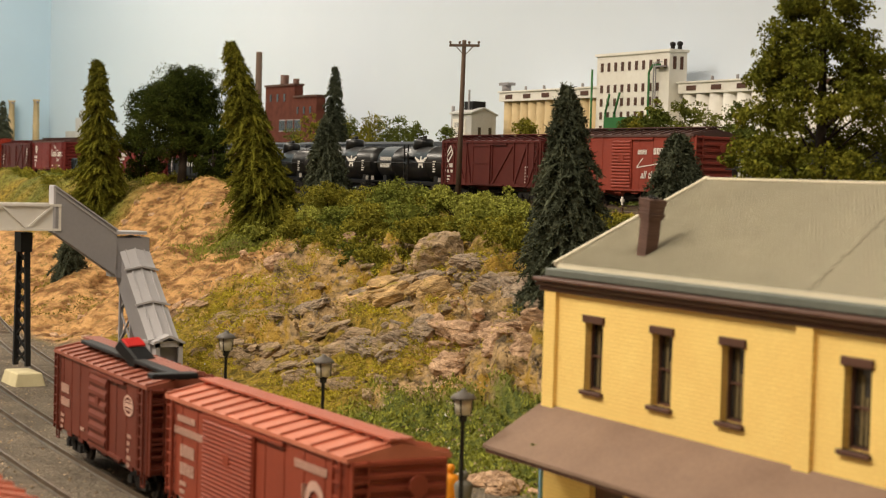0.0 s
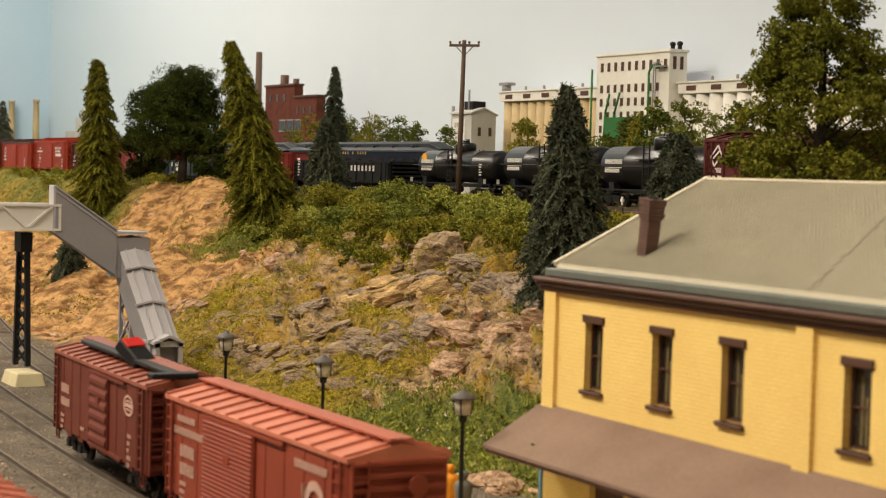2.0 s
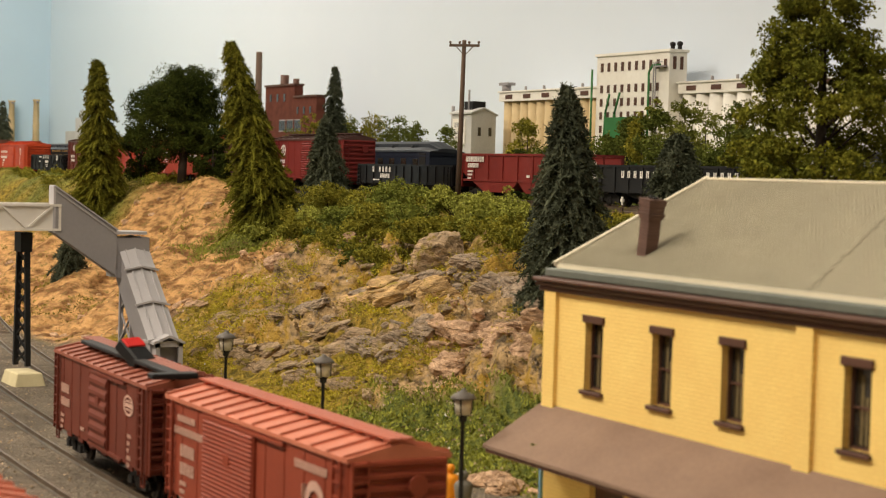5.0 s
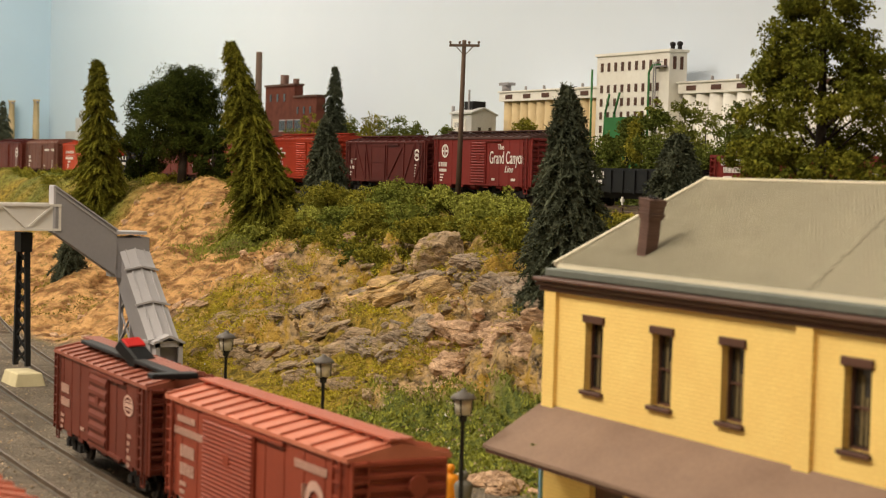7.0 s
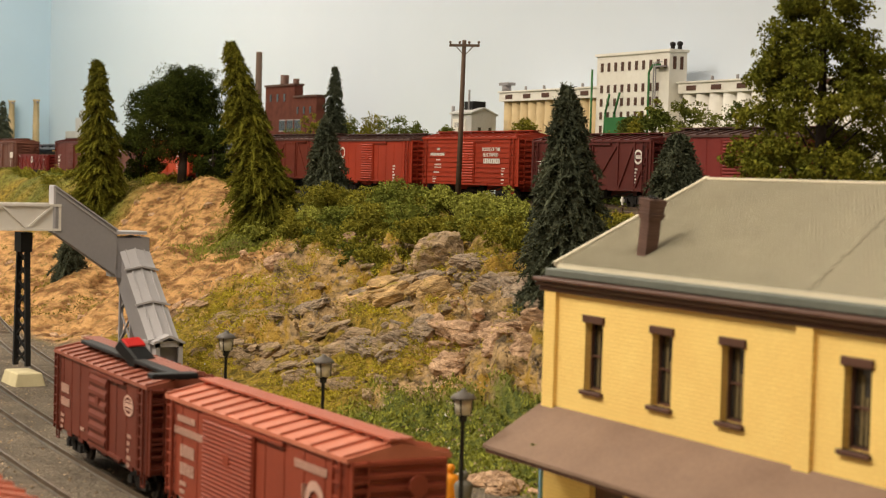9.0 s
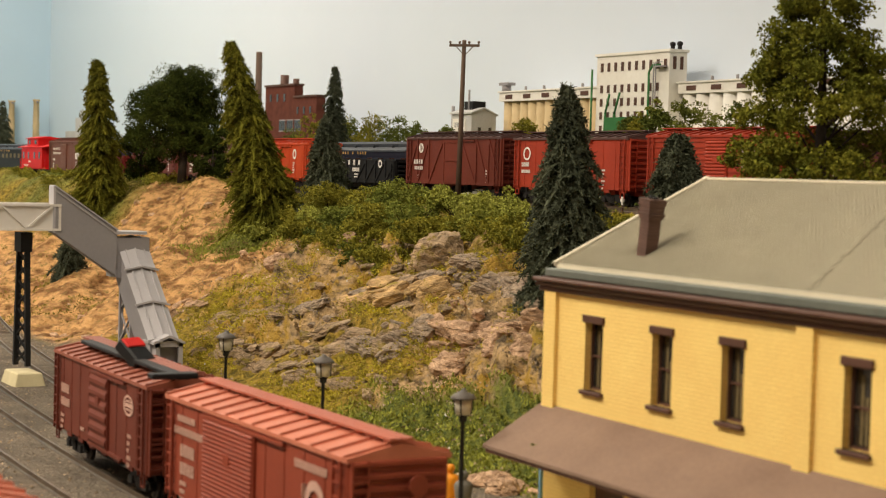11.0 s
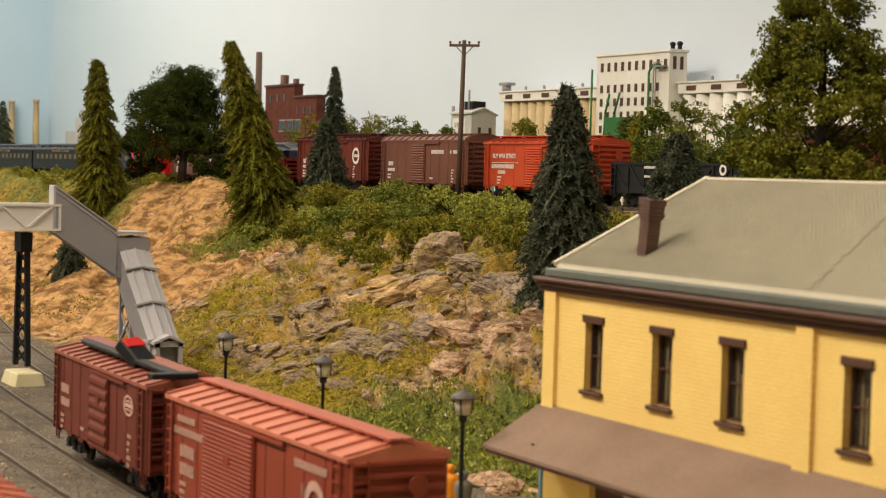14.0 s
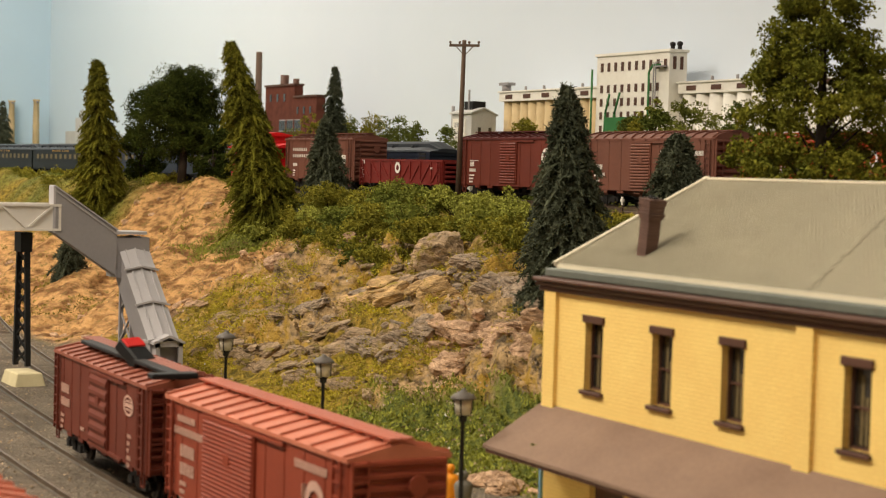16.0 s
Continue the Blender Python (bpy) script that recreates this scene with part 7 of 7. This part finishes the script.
canopy_litter()
def slope_rocks():
    # x, y, z, half sizes, stone
    big = [(-82.6, 46.9, 6.5, 1.6, 1.5, 1.25, "rock"), (-75.1, 41.5, 3.5, 1.0, 0.8, 0.6, "rockgrey"), (-72.9, 42.5, 3.6, 1.2, 1.0, 0.7, "rockpink"), (-72.5, 46.0, 5.5, 1.6, 1.2, 0.8, "rockgrey"),
           (-75.6, 40.0, 2.2, 1.3, 1.0, 0.8, "rockgrey"), (-70.4, 40.4, 2.3, 1.1, 0.8, 0.6, "rockpink"), (-66.0, 42.0, 3.0, 1.3, 1.0, 0.8, "rockpink"), (-68.9, 42.5, 3.5, 1.2, 1.0, 0.7, "rockpink"),
           (-97.2, 43.3, 4.4, 1.2, 0.9, 0.6, "rockpink"), (-54.2, 33.0, -0.2, 1.0, 0.9, 0.6, "rockpink"), (-52.6, 32.4, -0.2, 0.8, 0.7, 0.5, "rockpink")]
    names = {"rock": "grey-brown layered rock outcrop in the slope", "rockgrey": "dark grey cracked rock outcrop in the slope", "rockpink": "pinkish brown rock outcrop in the slope"}
    for k, (x, y, z, a, b, c, m) in enumerate(big):
        boulder(x, y, z - 0.25 * c, a * 0.95, b * 0.95, c * 1.15, m, names[m], k + 1, 40 + 23 * (k % 5), 7 if k == 0 else 20)
    shared = {}
    for k, stone in enumerate(("rock", "rockpink", "rockgrey", "rockochre")):
        for n in range(4):
            bm = bmesh.new()
            bmesh.ops.create_icosphere(bm, subdivisions=4, radius=1.0)
            chipped(bm, 40 + 7 * k + n, 15, 2.2 + 0.5 * n)
            shared[stone, n] = finish(bm, "slope_rock", M[stone])
    rng = random.Random(8)
    # outcrops: middle x, y, spread in x and y, how many, sizes, stone
    beds = [(-80.8, 43.3, 3.4, 1.2, 30, 0.5, 1.05, "rockochre"), (-76.4, 40.1, 2.2, 0.9, 20, 0.35, 0.8, "rockgrey"), (-70.6, 42.7, 4.4, 1.0, 40, 0.35, 0.85, "rockpink"),
            (-75.0, 46.0, 4.2, 0.9, 34, 0.45, 1.0, "rockgrey"), (-84.3, 36.6, 4.8, 1.1, 70, 0.22, 0.6, "rock"), (-75.5, 37.2, 4.6, 1.1, 40, 0.2, 0.5, "rock"),
            (-97.3, 43.3, 1.1, 0.5, 6, 0.5, 0.9, "rockpink"), (-101.0, 39.6, 2.2, 2.6, 14, 0.35, 0.8, "rockpink"), (-70.2, 40.1, 1.3, 0.5, 5, 0.5, 0.85, "rockpink"),
            (-89.5, 44.2, 5.0, 1.2, 14, 0.3, 0.6, "rock"), (-85.5, 41.0, 2.6, 1.4, 22, 0.3, 0.7, "rockgrey"), (-79.0, 45.6, 2.6, 0.7, 14, 0.4, 0.9, "rockgrey"), (-90.0, 39.0, 4.0, 1.4, 14, 0.3, 0.7, "rock"), (-81.5, 39.0, 2.6, 0.9, 16, 0.35, 0.8, "rock"), (-66.5, 44.8, 2.5, 0.8, 14, 0.4, 0.85, "rockgrey"),
            (-54.0, 33.0, 1.4, 0.5, 7, 0.35, 0.75, "rockpink"), (-93.5, 46.8, 5.0, 0.6, 9, 0.35, 0.7, "rockpink")]
    loose = []
    for bx, by, dx, dy, count, s0, s1, stone in beds:
        for _ in range(count):
            x, y = bx + dx * rng.uniform(-1, 1), by + dy * rng.uniform(-1, 1)
            x, y = x + 0.35 * (y - by), y + 0.12 * (x - bx)
            s = rng.uniform(s0, s1) * (0.6 if rng.random() < 0.4 else 1)
            mesh = shared[stone if rng.random() < 0.8 else "rock", rng.randrange(4)]
            at = P(x, y, ground_z(x, y) - 0.02 * s, rng.uniform(-10, 20), rng.uniform(-28, -4) if bx < -78 else rng.uniform(0, 20), rng.uniform(35, 82)) @ Matrix.Diagonal((s * rng.uniform(1.1, 1.8), s * rng.uniform(0.8, 1.1), s * rng.uniform(0.6, 0.95), 1))
            if s < 0.42:
                loose.append((mesh, at))
                continue
            ob = new("slope_rock", mesh)
            ob.matrix_basis = at
            tagged(ob, {"rock": "grey-brown angular rock bedded in the slope", "rockpink": "pinkish brown angular rock bedded in the slope", "rockgrey": "dark grey angular rock bedded in the slope", "rockochre": "ochre layered rock bedded in the slope"}[stone], "rock", "small rocks in the slope")
    made = 0
    while made < 60:
        x, y = rng.uniform(-150, -100), rng.uniform(33.5, 50)
        if dirtiness(x, y) < 0.5:
            continue
        s = rng.uniform(0.15, 0.5)
        loose.append((shared["rockpink", rng.randrange(4)], P(x, y, ground_z(x, y) - 0.1 * s, rng.uniform(-15, 15), rng.uniform(-15, 15), rng.uniform(0, 360)) @ Matrix.Diagonal((s * 1.3, s, s * 0.8, 1))))
        made += 1
    verts, faces, stones, kinds, base = [], [], [], [], 0
    for mesh, at in loose:
        co = np.empty(len(mesh.vertices) * 3)
        mesh.vertices.foreach_get("co", co)
        m = np.array(at)
        verts.append(co.reshape(-1, 3) @ m[:3, :3].T + m[:3, 3])
        faces.extend(tuple(v + base for v in p.vertices) for p in mesh.polygons)
        if mesh.materials[0] not in kinds:
            kinds.append(mesh.materials[0])
        stones.extend([kinds.index(mesh.materials[0])] * len(mesh.polygons))
        base += len(mesh.vertices)
    me = bpy.data.meshes.new("rubble")
    me.from_pydata(np.concatenate(verts).tolist(), [], faces)
    for kind in kinds:
        me.materials.append(kind)
    me.polygons.foreach_set("material_index", stones)
    me.update()
    tagged(new("rubble", me), "small broken stones strewn over the rocky slope", "rubble", kind="stuff")


slope_rocks()


def turf():
    """Loose turf, moss and static grass strewn over the slope."""
    rng = np.random.default_rng(9)
    kinds = {"moss": [], "grass": [], "dry": [], "olive": []}
    for _ in range(110000):
        x, y = rng.uniform(-190, -48), rng.uniform(33, 55)
        if x < -130 and rng.uniform() < 0.55:
            continue
        r, d = rockiness(x, y), dirtiness(x, y)
        n = nz(x, y, 21, 0.22) + 0.6 * nz(x, y, 22, 0.7)
        green = (x > -71.5 + 5 * nz(x, y, 13, 0.3) and y < 39.5 + 3 * nz(x, y, 3, 0.2)) or (x < -140 and y > 50.8) or (abs(x + 109) < 9 and y > 44.5 + 2 * nz(x, y, 3, 0.3))
        if green:
            k = "grass"
        elif d > 0.5:
            if n < 0.32:
                continue
            k = "dry"
        elif n + 0.35 * sm(-97, -93, x) * (1 - sm(-87, -82, x)) - 0.55 * r > -0.22:
            k = "moss" if x > -122 else "olive"
        else:
            continue
        z = ground_z(x, y) + 0.03
        kinds[k].append((x, y, z))
        if k == "moss" and n > 0.15:
            kinds[k].append((x + rng.uniform(-0.15, 0.15), y + rng.uniform(-0.15, 0.15), z + 0.05))
    for k, m, size, flat, label in (("moss", "mossy", 0.085, 0.45, "yellow-olive ground foam turf on the slope"), ("grass", "grassy", 0.17, 0.2, "green static grass on the slope"), ("dry", "drygrass", 0.15, 0.4, "dry tan turf on the earth bank"), ("olive", "oliveturf", 0.12, 0.4, "olive turf on the grassy bank")):
        c = np.array(kinds[k])
        up = np.tile(np.array([0, 0, 1.6 if k == "grass" else 0.6]), (len(c), 1))
        if k in ("moss", "olive", "grass"):
            c = np.repeat(c, 4, axis=0) + rng.normal(size=(4 * len(c), 3)) * np.array([0.2, 0.2, 0.05])
            up = np.repeat(up, 4, axis=0)
        c = c + rng.normal(size=c.shape) * np.array([0.1, 0.1, 0.05])
        tagged(new("turf", leaf_mesh("turf", c, size, M[m], rng, flat, 0.0, up)), label, "grass", kind="stuff")
    chips = []
    for _ in range(7000):
        x, y = rng.uniform(-105, -48), rng.uniform(32.5, 51)
        if rockiness(x, y) > 0.2 or y < 35:
            chips.append((x, y, ground_z(x, y) + 0.03))
    tagged(new("rock_chips", leaf_mesh("rock_chips", chips, 0.14, M["chip"], rng, 0.5)), "scattered broken stone chips on the slope", "gravel", kind="stuff")
    # white flecks stand in for sparkling highlights on the rocks
    glints = []
    while len(glints) < 90:
        x, y = rng.uniform(-95, -55), rng.uniform(33, 48)
        if rockiness(x, y) > 0.15 or y < 36:
            glints.append((x, y, ground_z(x, y) + 0.12))
    tagged(new("plaster_chips", leaf_mesh("plaster_chips", glints, 0.13, M["white"], rng, 0.5)), "tiny white flecks that paint highlights on the rocks", "gravel", kind="stuff")
    g = [(rng.uniform(-120, -15), rng.uniform(4, 33), -0.3 + rng.uniform(0, 0.05)) for _ in range(16000)]
    g += [(rng.uniform(-150, -60), rng.uniform(55.3, 68), 9.16 + rng.uniform(0, 0.06)) for _ in range(9000)]
    tagged(new("ballast_stones", leaf_mesh("ballast_stones", g, 0.13, M["chip"], rng, 0.5)), "loose grey-brown ballast stones around the tracks", "gravel", kind="stuff")


M["mossy"] = mat("yellow_olive_turf", (0.52, 0.42, 0.045), (0.22, 0.185, 0.025), scale=0.3, fine=2.5, rough=0.95, bump=0, island=0.25, spec=0.04)
M["grassy"] = mat("green_static_grass", (0.30, 0.30, 0.05), (0.13, 0.155, 0.028), scale=0.3, rough=0.9, bump=0, island=0.4, spec=0.04)
M["drygrass"] = mat("dry_tan_turf", (0.34, 0.25, 0.06), (0.18, 0.15, 0.035), scale=0.3, rough=0.95, bump=0, island=0.4, spec=0.04)
M["oliveturf"] = mat("olive_turf", (0.20, 0.175, 0.035), (0.10, 0.095, 0.02), scale=0.3, rough=0.95, bump=0, island=0.4, spec=0.04)
M["chip"] = mat("broken_stone", (0.50, 0.37, 0.23), (0.22, 0.165, 0.115), scale=2, rough=0.9, bump=0, island=0.5)
turf()


# ---- everything that moves: the freight train runs steadily along the main track ----
def motions():
    for car, x in MOVING:
        rows = [(t / 2, P(x + travelled(t / 2), main_y(x), RAIL_UP)) for t in range(0, 33)]
        walk(car, rows)
        # the wheels turn with the distance run, one row a frame, which keeps each turn under 90 degrees
        for truck in [o for o in car.children if o.name.startswith("truck")]:
            for axle in truck.children:
                at = axle.matrix_basis.copy()
                walk(axle, [(k / FPS, at @ pose(0, 0, 0, 0, math.degrees(travelled(k / FPS) / 0.46), 0)) for k in range(0, int(SPAN * FPS) + 1)])


motions()
